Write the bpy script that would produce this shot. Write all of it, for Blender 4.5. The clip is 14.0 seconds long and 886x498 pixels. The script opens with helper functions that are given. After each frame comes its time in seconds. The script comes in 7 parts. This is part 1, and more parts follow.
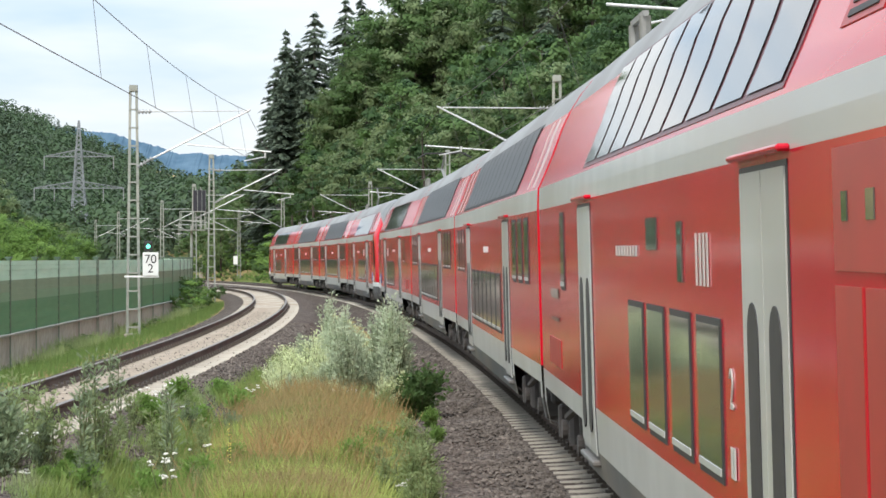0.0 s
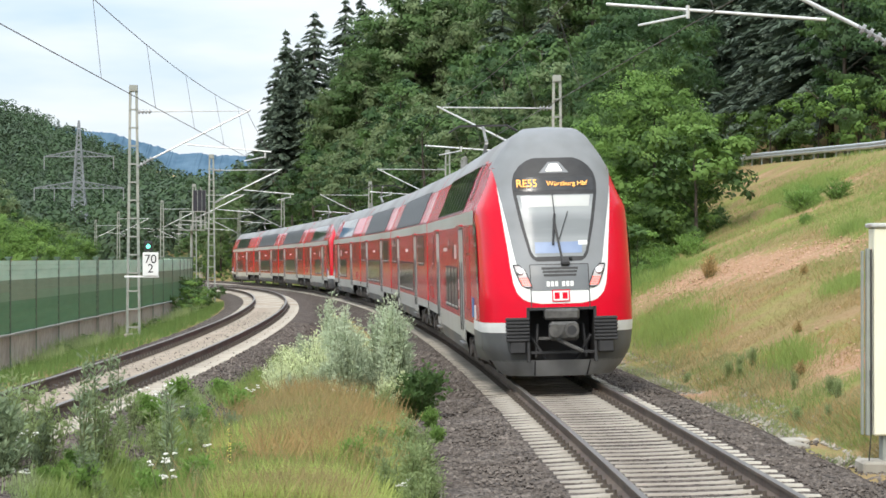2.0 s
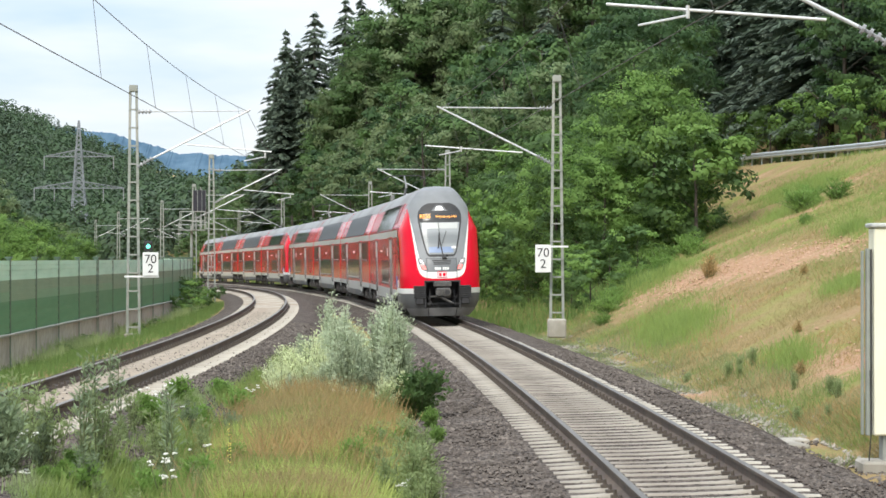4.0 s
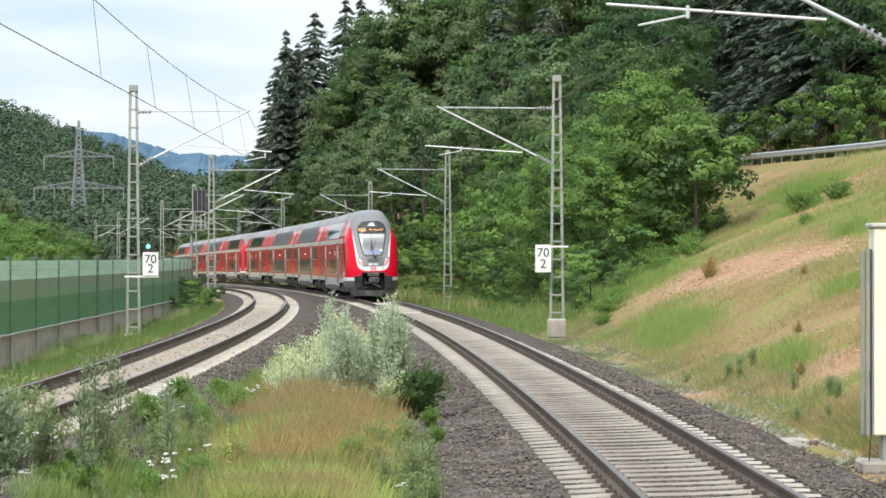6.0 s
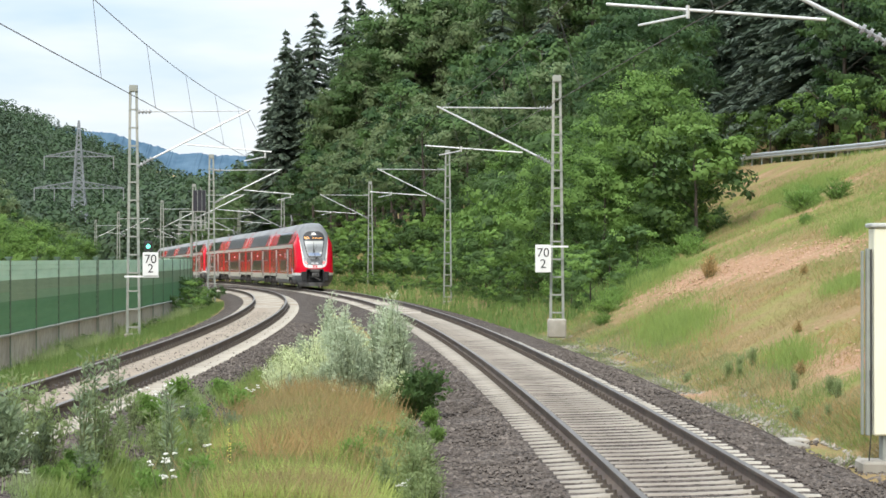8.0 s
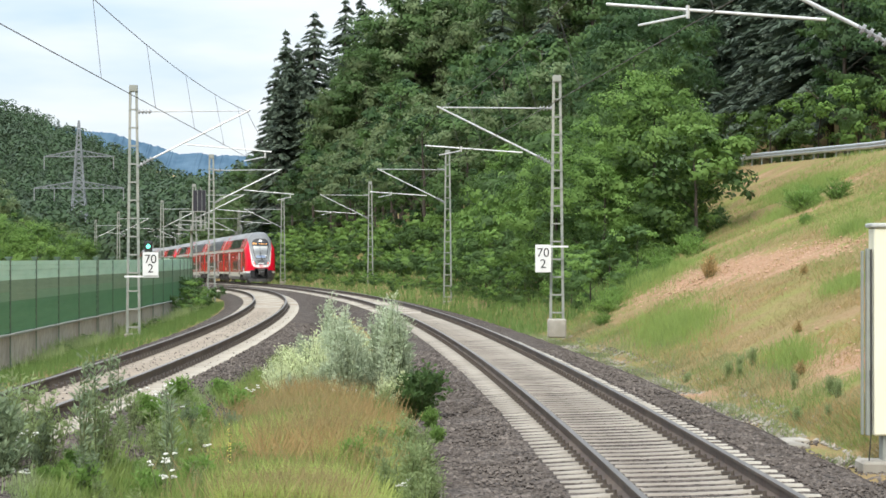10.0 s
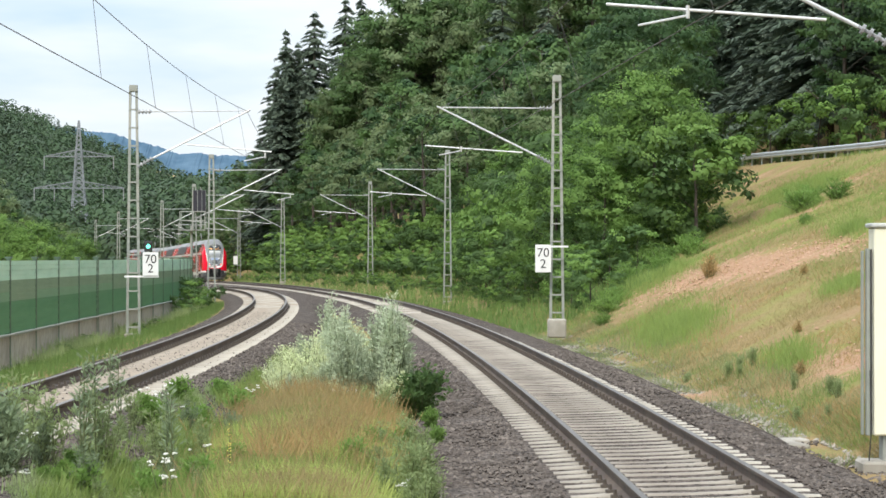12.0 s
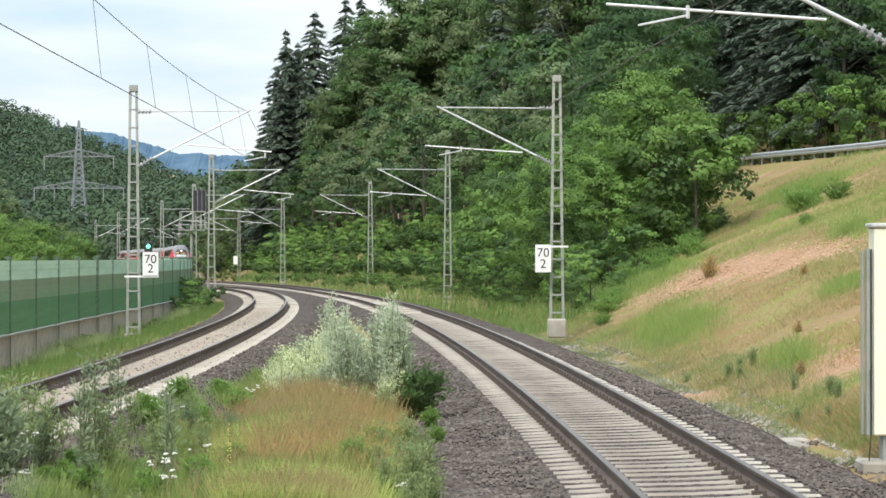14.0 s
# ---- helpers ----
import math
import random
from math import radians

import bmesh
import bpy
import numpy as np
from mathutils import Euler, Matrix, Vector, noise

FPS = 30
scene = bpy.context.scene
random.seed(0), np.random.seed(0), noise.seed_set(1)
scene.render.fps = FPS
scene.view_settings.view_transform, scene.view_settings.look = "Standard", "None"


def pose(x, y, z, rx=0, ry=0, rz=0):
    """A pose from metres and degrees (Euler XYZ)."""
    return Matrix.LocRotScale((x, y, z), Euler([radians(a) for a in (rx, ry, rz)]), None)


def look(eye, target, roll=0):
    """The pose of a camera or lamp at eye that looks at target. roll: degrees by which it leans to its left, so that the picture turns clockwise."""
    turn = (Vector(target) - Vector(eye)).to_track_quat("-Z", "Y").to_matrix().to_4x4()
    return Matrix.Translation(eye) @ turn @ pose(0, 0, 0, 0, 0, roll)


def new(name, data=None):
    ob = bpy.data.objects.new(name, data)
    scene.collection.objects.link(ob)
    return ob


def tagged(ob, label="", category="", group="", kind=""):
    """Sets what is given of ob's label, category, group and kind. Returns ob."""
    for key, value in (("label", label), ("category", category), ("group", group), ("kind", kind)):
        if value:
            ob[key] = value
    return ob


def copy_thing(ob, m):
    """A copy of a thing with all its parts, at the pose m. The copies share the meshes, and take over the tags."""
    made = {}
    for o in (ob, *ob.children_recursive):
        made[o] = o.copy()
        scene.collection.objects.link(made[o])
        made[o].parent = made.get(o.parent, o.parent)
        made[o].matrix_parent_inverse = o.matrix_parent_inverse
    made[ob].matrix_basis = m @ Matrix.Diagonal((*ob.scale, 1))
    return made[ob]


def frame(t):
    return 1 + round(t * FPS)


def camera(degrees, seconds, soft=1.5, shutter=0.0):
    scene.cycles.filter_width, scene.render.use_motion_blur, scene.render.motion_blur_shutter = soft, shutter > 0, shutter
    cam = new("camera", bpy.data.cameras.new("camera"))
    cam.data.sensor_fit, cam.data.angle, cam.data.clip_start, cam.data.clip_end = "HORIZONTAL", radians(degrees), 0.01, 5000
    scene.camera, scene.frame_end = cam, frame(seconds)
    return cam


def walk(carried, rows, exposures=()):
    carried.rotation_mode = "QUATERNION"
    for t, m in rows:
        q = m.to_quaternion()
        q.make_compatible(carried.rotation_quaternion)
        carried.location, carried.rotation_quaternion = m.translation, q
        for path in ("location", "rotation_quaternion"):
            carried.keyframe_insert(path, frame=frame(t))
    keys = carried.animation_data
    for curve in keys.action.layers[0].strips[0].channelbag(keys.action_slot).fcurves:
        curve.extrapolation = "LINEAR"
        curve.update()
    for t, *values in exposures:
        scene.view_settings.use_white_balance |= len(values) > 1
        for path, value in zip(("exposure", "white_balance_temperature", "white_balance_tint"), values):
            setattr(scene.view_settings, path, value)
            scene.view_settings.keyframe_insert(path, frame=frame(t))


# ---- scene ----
# ---------- camera: stands still on the platform end ----------
cam = camera(18.65, 14.0, soft=1.6)
EYE = pose(0, 0, 2.408, 90.184, 0, 0)
walk(cam, [(0.0, EYE), (14.0, EYE)])

# ---------- sky and sun: bright broken overcast ----------
SUN_AZ, SUN_EL = radians(197), radians(44)      # azimuth from +Y, clockwise
world = bpy.data.worlds.new("sky")
scene.world = world
world.use_nodes = True
wt = world.node_tree
wt.nodes.clear()
w_out = wt.nodes.new("ShaderNodeOutputWorld")
w_sky = wt.nodes.new("ShaderNodeTexSky")
w_sky.sky_type = "NISHITA"
w_sky.sun_disc = False
w_sky.sun_elevation, w_sky.sun_rotation = SUN_EL, SUN_AZ
w_bg = wt.nodes.new("ShaderNodeBackground")
w_bg.inputs[1].default_value = 0.10
w_cl = wt.nodes.new("ShaderNodeBackground")
w_tc = wt.nodes.new("ShaderNodeTexCoord")
w_map = wt.nodes.new("ShaderNodeMapping")
w_map.inputs["Scale"].default_value = (3.0, 3.0, 13.0)
w_map.inputs["Location"].default_value = (0.35, 0.2, 0.55)
w_no = wt.nodes.new("ShaderNodeTexNoise")
w_no.inputs["Scale"].default_value = 1.6
w_no.inputs["Detail"].default_value = 5
w_no.inputs["Roughness"].default_value = 0.5
w_r = wt.nodes.new("ShaderNodeValToRGB")
w_r.color_ramp.elements[0].position, w_r.color_ramp.elements[0].color = 0.37, (0.58, 0.73, 0.89, 1)
w_r.color_ramp.elements[1].position, w_r.color_ramp.elements[1].color = 0.60, (0.97, 0.99, 1.0, 1)
wt.links.new(w_tc.outputs["Generated"], w_map.inputs[0])
wt.links.new(w_map.outputs[0], w_no.inputs["Vector"])
wt.links.new(w_no.outputs[0], w_r.inputs[0])
wt.links.new(w_r.outputs[0], w_cl.inputs[0])
# an overcast sky grows brighter from the horizon to the zenith
w_sep = wt.nodes.new("ShaderNodeSeparateXYZ")
w_el = wt.nodes.new("ShaderNodeMapRange")
w_el.inputs["From Min"].default_value, w_el.inputs["From Max"].default_value = 0.0, 1.0
w_el.inputs["To Min"].default_value, w_el.inputs["To Max"].default_value = 0.74, 1.5
wt.links.new(w_tc.outputs["Generated"], w_sep.inputs[0])
wt.links.new(w_sep.outputs["Z"], w_el.inputs[0])
wt.links.new(w_el.outputs[0], w_cl.inputs[1])
w_half = wt.nodes.new("ShaderNodeMixShader")
w_half.inputs[0].default_value = 0.9
wt.links.new(w_sky.outputs[0], w_bg.inputs[0])
wt.links.new(w_bg.outputs[0], w_half.inputs[1])
wt.links.new(w_cl.outputs[0], w_half.inputs[2])
wt.links.new(w_half.outputs[0], w_out.inputs[0])

sun = new("sun", bpy.data.lights.new("sun", "SUN"))
sun.data.energy, sun.data.angle, sun.data.color = 2.3, radians(16), (1.0, 0.95, 0.86)
_d = Vector((math.sin(SUN_AZ) * math.cos(SUN_EL), math.cos(SUN_AZ) * math.cos(SUN_EL), math.sin(SUN_EL)))
sun.matrix_world = look(_d * 100, (0, 0, 0))
scene.view_settings.exposure = 0.55


# ---------- materials ----------
def mat(name, c1, c2=None, scale=4.0, rough=0.7, metal=0.0, bump=0.0, bscale=None, c3=None, detail=6, rnd=0.0,
        coat=0.0, stretch=(1, 1, 1), low=0.35, high=0.65, spec=0.5):
    """A noisy surface: c1 and c2 mixed by fine noise, c3 by broad stains; rnd varies the value per object or island."""
    m = bpy.data.materials.new(name)
    m.use_nodes = True
    nt = m.node_tree
    bs = nt.nodes["Principled BSDF"]
    bs.inputs["Roughness"].default_value = rough
    bs.inputs["Metallic"].default_value = metal
    bs.inputs["Coat Weight"].default_value = coat
    bs.inputs["Coat Roughness"].default_value = 0.08
    bs.inputs["Specular IOR Level"].default_value = spec
    tc = nt.nodes.new("ShaderNodeTexCoord")
    mp = nt.nodes.new("ShaderNodeMapping")
    mp.inputs["Scale"].default_value = stretch
    nt.links.new(tc.outputs["Object"], mp.inputs[0])
    c2 = c2 or tuple(v * 0.8 for v in c1)
    no = nt.nodes.new("ShaderNodeTexNoise")
    no.inputs["Scale"].default_value, no.inputs["Detail"].default_value = scale, detail
    nt.links.new(mp.outputs[0], no.inputs["Vector"])
    rp = nt.nodes.new("ShaderNodeValToRGB")
    rp.color_ramp.elements[0].position, rp.color_ramp.elements[0].color = low, (*c1, 1)
    rp.color_ramp.elements[1].position, rp.color_ramp.elements[1].color = high, (*c2, 1)
    nt.links.new(no.outputs[0], rp.inputs[0])
    col = rp.outputs[0]
    if c3:
        n2 = nt.nodes.new("ShaderNodeTexNoise")
        n2.inputs["Scale"].default_value, n2.inputs["Detail"].default_value = scale * 0.13, 4
        nt.links.new(mp.outputs[0], n2.inputs["Vector"])
        r2 = nt.nodes.new("ShaderNodeValToRGB")
        r2.color_ramp.elements[0].position, r2.color_ramp.elements[1].position = 0.45, 0.62
        nt.links.new(n2.outputs[0], r2.inputs[0])
        mx = nt.nodes.new("ShaderNodeMix")
        mx.data_type = "RGBA"
        nt.links.new(r2.outputs[0], mx.inputs[0])
        nt.links.new(col, mx.inputs[6])
        mx.inputs[7].default_value = (*c3, 1)
        col = mx.outputs[2]
    if rnd:
        ge = nt.nodes.new("ShaderNodeNewGeometry")
        oi = nt.nodes.new("ShaderNodeObjectInfo")
        ad = nt.nodes.new("ShaderNodeMath")
        nt.links.new(ge.outputs["Random Per Island"], ad.inputs[0])
        nt.links.new(oi.outputs["Random"], ad.inputs[1])
        mr = nt.nodes.new("ShaderNodeMapRange")
        mr.inputs["From Max"].default_value = 2.0
        mr.inputs["To Min"].default_value, mr.inputs["To Max"].default_value = 1 - rnd, 1 + rnd
        nt.links.new(ad.outputs[0], mr.inputs[0])
        hs = nt.nodes.new("ShaderNodeHueSaturation")
        nt.links.new(mr.outputs[0], hs.inputs["Value"])
        nt.links.new(col, hs.inputs["Color"])
        col = hs.outputs[0]
    nt.links.new(col, bs.inputs["Base Color"])
    if bump:
        n3 = nt.nodes.new("ShaderNodeTexNoise")
        n3.inputs["Scale"].default_value, n3.inputs["Detail"].default_value = bscale or scale * 3, 4
        nt.links.new(mp.outputs[0], n3.inputs["Vector"])
        bp = nt.nodes.new("ShaderNodeBump")
        bp.inputs["Strength"].default_value, bp.inputs["Distance"].default_value = bump, 0.02
        nt.links.new(n3.outputs[0], bp.inputs["Height"])
        nt.links.new(bp.outputs[0], bs.inputs["Normal"])
    return m


def leaf_mat(name, c1, c2, rnd=0.35, trans=0.42, rough=0.6):
    """Leaves: colour varies by leaf and by tree, some light comes through."""
    m = mat(name, c1, c2, scale=0.7, rough=rough, rnd=rnd, spec=0.25)
    nt = m.node_tree
    bs = nt.nodes["Principled BSDF"]
    tr = nt.nodes.new("ShaderNodeBsdfTranslucent")
    mx = nt.nodes.new("ShaderNodeMixShader")
    mx.inputs[0].default_value = trans
    src = bs.inputs["Base Color"].links[0].from_socket
    nt.links.new(src, tr.inputs[0])
    nt.links.new(bs.outputs[0], mx.inputs[1])
    nt.links.new(tr.outputs[0], mx.inputs[2])
    nt.links.new(mx.outputs[0], nt.nodes["Material Output"].inputs[0])
    return m


def glow(name, c, s):
    m = bpy.data.materials.new(name)
    m.use_nodes = True
    bs = m.node_tree.nodes["Principled BSDF"]
    bs.inputs["Base Color"].default_value = (*c, 1)
    bs.inputs["Emission Color"].default_value = (*c, 1)
    bs.inputs["Emission Strength"].default_value = s
    return m


def ground_mat():
    """Meadow soil: dry straw, green patches and bare reddish earth at several sizes."""
    m = bpy.data.materials.new("meadow")
    m.use_nodes = True
    nt = m.node_tree
    bs = nt.nodes["Principled BSDF"]
    bs.inputs["Roughness"].default_value = 0.95
    bs.inputs["Specular IOR Level"].default_value = 0.1
    tc = nt.nodes.new("ShaderNodeTexCoord")

    def layer(scale, lo, hi, detail=5):
        n = nt.nodes.new("ShaderNodeTexNoise")
        n.inputs["Scale"].default_value, n.inputs["Detail"].default_value = scale, detail
        nt.links.new(tc.outputs["Object"], n.inputs["Vector"])
        r = nt.nodes.new("ShaderNodeMapRange")
        r.inputs["From Min"].default_value, r.inputs["From Max"].default_value = lo, hi
        nt.links.new(n.outputs[0], r.inputs[0])
        return r.outputs[0]

    def mix(f, a, b):
        x = nt.nodes.new("ShaderNodeMix")
        x.data_type = "RGBA"
        nt.links.new(f, x.inputs[0])
        for i, v in ((6, a), (7, b)):
            if isinstance(v, tuple):
                x.inputs[i].default_value = (*v, 1)
            else:
                nt.links.new(v, x.inputs[i])
        return x.outputs[2]
    straw = mix(layer(9, 0.35, 0.65), (0.32, 0.230, 0.118), (0.235, 0.178, 0.085))
    green = mix(layer(11, 0.35, 0.65), (0.17, 0.22, 0.05), (0.26, 0.28, 0.085))
    earth = mix(layer(14, 0.35, 0.65), (0.34, 0.185, 0.105), (0.44, 0.30, 0.205))
    c = mix(layer(0.28, 0.47, 0.66), straw, green)
    c = mix(layer(0.21, 0.57, 0.70, 8), c, earth)
    for cx, cy, rx, ry, rot in ((9.3, 85.5, 1.7, 10.5, 14), (7.8, 51.0, 0.75, 4.5, 4), (13.0, 103.0, 1.4, 4.0, 10)):
        mp = nt.nodes.new("ShaderNodeMapping")
        mp.vector_type = "TEXTURE"
        mp.inputs["Location"].default_value = (cx, cy, 0)
        mp.inputs["Rotation"].default_value = (0, 0, radians(rot))
        mp.inputs["Scale"].default_value = (rx, ry, 1000)
        nt.links.new(tc.outputs["Object"], mp.inputs[0])
        ln = nt.nodes.new("ShaderNodeVectorMath")
        ln.operation = "LENGTH"
        nt.links.new(mp.outputs[0], ln.inputs[0])
        ad = nt.nodes.new("ShaderNodeMath")
        ad.operation = "ADD"
        nt.links.new(ln.outputs["Value"], ad.inputs[0])
        nt.links.new(layer(1.3, 0.3, 0.7, 6), ad.inputs[1])
        mr = nt.nodes.new("ShaderNodeMapRange")
        mr.inputs["From Min"].default_value, mr.inputs["From Max"].default_value = 1.55, 1.1
        nt.links.new(ad.outputs[0], mr.inputs[0])
        c = mix(mr.outputs[0], c, earth)
    nt.links.new(c, bs.inputs["Base Color"])
    n3 = nt.nodes.new("ShaderNodeTexNoise")
    n3.inputs["Scale"].default_value, n3.inputs["Detail"].default_value = 6, 8
    nt.links.new(tc.outputs["Object"], n3.inputs["Vector"])
    bp = nt.nodes.new("ShaderNodeBump")
    bp.inputs["Strength"].default_value, bp.inputs["Distance"].default_value = 0.9, 0.15
    nt.links.new(n3.outputs[0], bp.inputs["Height"])
    nt.links.new(bp.outputs[0], bs.inputs["Normal"])
    return m


def ballast_mat():
    """Crushed stone, single stones 4 to 6 cm, grey to brown."""
    m = bpy.data.materials.new("crushed_stone")
    m.use_nodes = True
    nt = m.node_tree
    bs = nt.nodes["Principled BSDF"]
    bs.inputs["Roughness"].default_value = 0.95
    bs.inputs["Specular IOR Level"].default_value = 0.08
    tc = nt.nodes.new("ShaderNodeTexCoord")
    vo = nt.nodes.new("ShaderNodeTexVoronoi")
    vo.inputs["Scale"].default_value = 17
    nt.links.new(tc.outputs["Object"], vo.inputs["Vector"])
    sp = nt.nodes.new("ShaderNodeSeparateColor")
    nt.links.new(vo.outputs["Color"], sp.inputs[0])
    rp = nt.nodes.new("ShaderNodeValToRGB")
    rp.color_ramp.elements[0].color = (0.030, 0.026, 0.024, 1)
    rp.color_ramp.elements[1].color = (0.20, 0.172, 0.155, 1)
    nt.links.new(sp.outputs[0], rp.inputs[0])
    no = nt.nodes.new("ShaderNodeTexNoise")
    no.inputs["Scale"].default_value = 0.8
    nt.links.new(tc.outputs["Object"], no.inputs["Vector"])
    mx = nt.nodes.new("ShaderNodeMix")
    mx.data_type, mx.blend_type = "RGBA", "MULTIPLY"
    mx.inputs[0].default_value = 0.6
    nt.links.new(rp.outputs[0], mx.inputs[6])
    r2 = nt.nodes.new("ShaderNodeValToRGB")
    r2.color_ramp.elements[0].position, r2.color_ramp.elements[0].color = 0.35, (0.75, 0.68, 0.62, 1)
    r2.color_ramp.elements[1].position, r2.color_ramp.elements[1].color = 0.65, (1, 1, 1, 1)
    nt.links.new(no.outputs[0], r2.inputs[0])
    nt.links.new(r2.outputs[0], mx.inputs[7])
    nt.links.new(mx.outputs[2], bs.inputs["Base Color"])
    bp = nt.nodes.new("ShaderNodeBump")
    bp.inputs["Strength"].default_value, bp.inputs["Distance"].default_value = 1.0, 0.05
    bp.invert = True
    nt.links.new(vo.outputs["Distance"], bp.inputs["Height"])
    nt.links.new(bp.outputs[0], bs.inputs["Normal"])
    return m


MEADOW = ground_mat()
BALLAST = ballast_mat()
CONCRETE = mat("concrete", (0.44, 0.41, 0.36), (0.34, 0.32, 0.28), 5, 0.9, bump=0.3, bscale=40, c3=(0.28, 0.26, 0.22), rnd=0.1)
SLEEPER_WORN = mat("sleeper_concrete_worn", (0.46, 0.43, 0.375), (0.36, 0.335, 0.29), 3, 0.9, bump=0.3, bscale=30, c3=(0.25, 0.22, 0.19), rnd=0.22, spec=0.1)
SLEEPER = mat("sleeper_concrete", (0.47, 0.435, 0.375), (0.37, 0.34, 0.295), 3, 0.9, bump=0.3, bscale=30, c3=(0.33, 0.28, 0.23), rnd=0.18, spec=0.1)
RAIL = mat("rail_rust", (0.10, 0.07, 0.055), (0.065, 0.05, 0.042), 6, 0.75, 0.2, bump=0.2, c3=(0.12, 0.09, 0.07))
RAIL_TOP = mat("rail_polished", (0.24, 0.215, 0.19), (0.16, 0.145, 0.13), 5, 0.45, 0.9, stretch=(1, 0.05, 1))
CLIP = mat("rail_clip", (0.06, 0.05, 0.045), (0.10, 0.08, 0.06), 9, 0.8)
RED = mat("traffic_red_paint", (0.62, 0.005, 0.024), (0.56, 0.007, 0.025), 1.2, 0.12, spec=0.12, c3=(0.52, 0.014, 0.032), bump=0.02, bscale=2)
RED_DARK = mat("traffic_red_dark", (0.40, 0.02, 0.022), (0.34, 0.02, 0.02), 2, 0.4)
BAND = mat("light_grey_paint", (0.52, 0.54, 0.53), (0.46, 0.48, 0.47), 1.5, 0.4, coat=0.3, c3=(0.42, 0.42, 0.40))
WHITE = mat("white_paint", (0.74, 0.75, 0.74), (0.66, 0.67, 0.67), 2, 0.45, spec=0.3)
NOSE_GREY = mat("mid_grey_paint", (0.225, 0.237, 0.25), (0.195, 0.205, 0.215), 2, 0.5, spec=0.3)
SKIRT = mat("dark_grey_paint", (0.115, 0.12, 0.125), (0.085, 0.09, 0.095), 2, 0.55, c3=(0.17, 0.15, 0.13))
ROOF = mat("roof_grey", (0.29, 0.30, 0.31), (0.235, 0.245, 0.25), 1.5, 0.5, c3=(0.20, 0.20, 0.20), spec=0.25)
GLASS = mat("tinted_glass", (0.018, 0.021, 0.024), (0.026, 0.030, 0.032), 1.0, 0.04, spec=0.9)
GLASS_DIM = mat("lower_glass", (0.05, 0.06, 0.05), (0.08, 0.09, 0.075), 0.8, 0.06, spec=0.8)
GLASS_MID = mat("smoked_glass", (0.012, 0.013, 0.015), (0.020, 0.022, 0.024), 1.0, 0.3, spec=0.05)
# pale grey bands in the base colour stand in for the reflected sky
SCREEN = mat("windscreen_glass", (0.21, 0.225, 0.235), (0.33, 0.35, 0.36), 0.9, 0.14, spec=0.12, stretch=(0.2, 1, 2.0))
BLACK = mat("black_rubber", (0.022, 0.022, 0.024), (0.03, 0.03, 0.032), 6, 0.6)
UNDER = mat("underframe_dirt", (0.045, 0.042, 0.04), (0.07, 0.06, 0.055), 4, 0.85, bump=0.2)
STEEL = mat("grey_steel", (0.33, 0.33, 0.32), (0.22, 0.22, 0.21), 5, 0.5, 0.6, bump=0.1)
GALV = mat("galvanised_steel", (0.29, 0.315, 0.285), (0.23, 0.25, 0.23), 4, 0.6, 0.3, c3=(0.34, 0.34, 0.31), rnd=0.08)
ALU = mat("aluminium_tube", (0.64, 0.65, 0.66), (0.54, 0.55, 0.56), 4, 0.45, 0.4)
WIRE = mat("catenary_wire", (0.10, 0.10, 0.10), (0.13, 0.12, 0.12), 4, 0.6, 0.4)
PORCELAIN = mat("insulator_grey", (0.30, 0.31, 0.32), (0.22, 0.22, 0.23), 8, 0.35)
BLUE = mat("blue_sticker", (0.03, 0.16, 0.42), (0.03, 0.14, 0.38), 4, 0.5)
CREAM = mat("cream_panel", (0.80, 0.78, 0.62), (0.74, 0.72, 0.57), 1.2, 0.55, c3=(0.66, 0.63, 0.50))
BARK = mat("bark", (0.075, 0.060, 0.048), (0.045, 0.038, 0.030), 6, 0.95, bump=0.5, stretch=(1, 1, 0.3))
LED = glow("amber_led", (0.95, 0.42, 0.08), 0.75)
LAMP_RED = glow("red_tail_lamp", (1.0, 0.10, 0.06), 0.5)
LAMP_WHITE = glow("white_lamp", (1.0, 0.97, 0.9), 0.6)
LAMP_GREEN = glow("green_signal", (0.1, 0.95, 0.62), 2.5)
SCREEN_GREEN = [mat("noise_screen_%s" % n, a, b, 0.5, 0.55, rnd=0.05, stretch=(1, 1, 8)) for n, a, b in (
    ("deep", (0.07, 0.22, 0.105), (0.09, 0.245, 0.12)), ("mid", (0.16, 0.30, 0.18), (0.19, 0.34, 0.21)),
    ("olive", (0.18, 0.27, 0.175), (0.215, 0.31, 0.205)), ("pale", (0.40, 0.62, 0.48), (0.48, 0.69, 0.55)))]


# ---------- small builders ----------
def thing(name, label="", category="", group="", kind="", m=None):
    ob = new(name)
    ob.empty_display_size = 0.3
    if m is not None:
        ob.matrix_basis = m
    return tagged(ob, label, category, group, kind)


def part(name, bm, material, parent=None, label="", m=None, smooth=False):
    me = bpy.data.meshes.new(name)
    bm.normal_update()
    bm.to_mesh(me)
    bm.free()
    for k in (material if isinstance(material, (list, tuple)) else [material]):
        me.materials.append(k)
    if smooth:
        me.polygons.foreach_set("use_smooth", [True] * len(me.polygons))
    ob = new(name, me)
    if parent:
        ob.parent = parent
    if m is not None:
        ob.matrix_basis = m
    if label:
        ob["label"] = label
    return ob


def again(ob, parent, m):
    """One more object on the same mesh."""
    o = new(ob.name.split(".")[0], ob.data)
    o.parent = parent
    o.matrix_basis = m
    if "label" in ob:
        o["label"] = ob["label"]
    return o


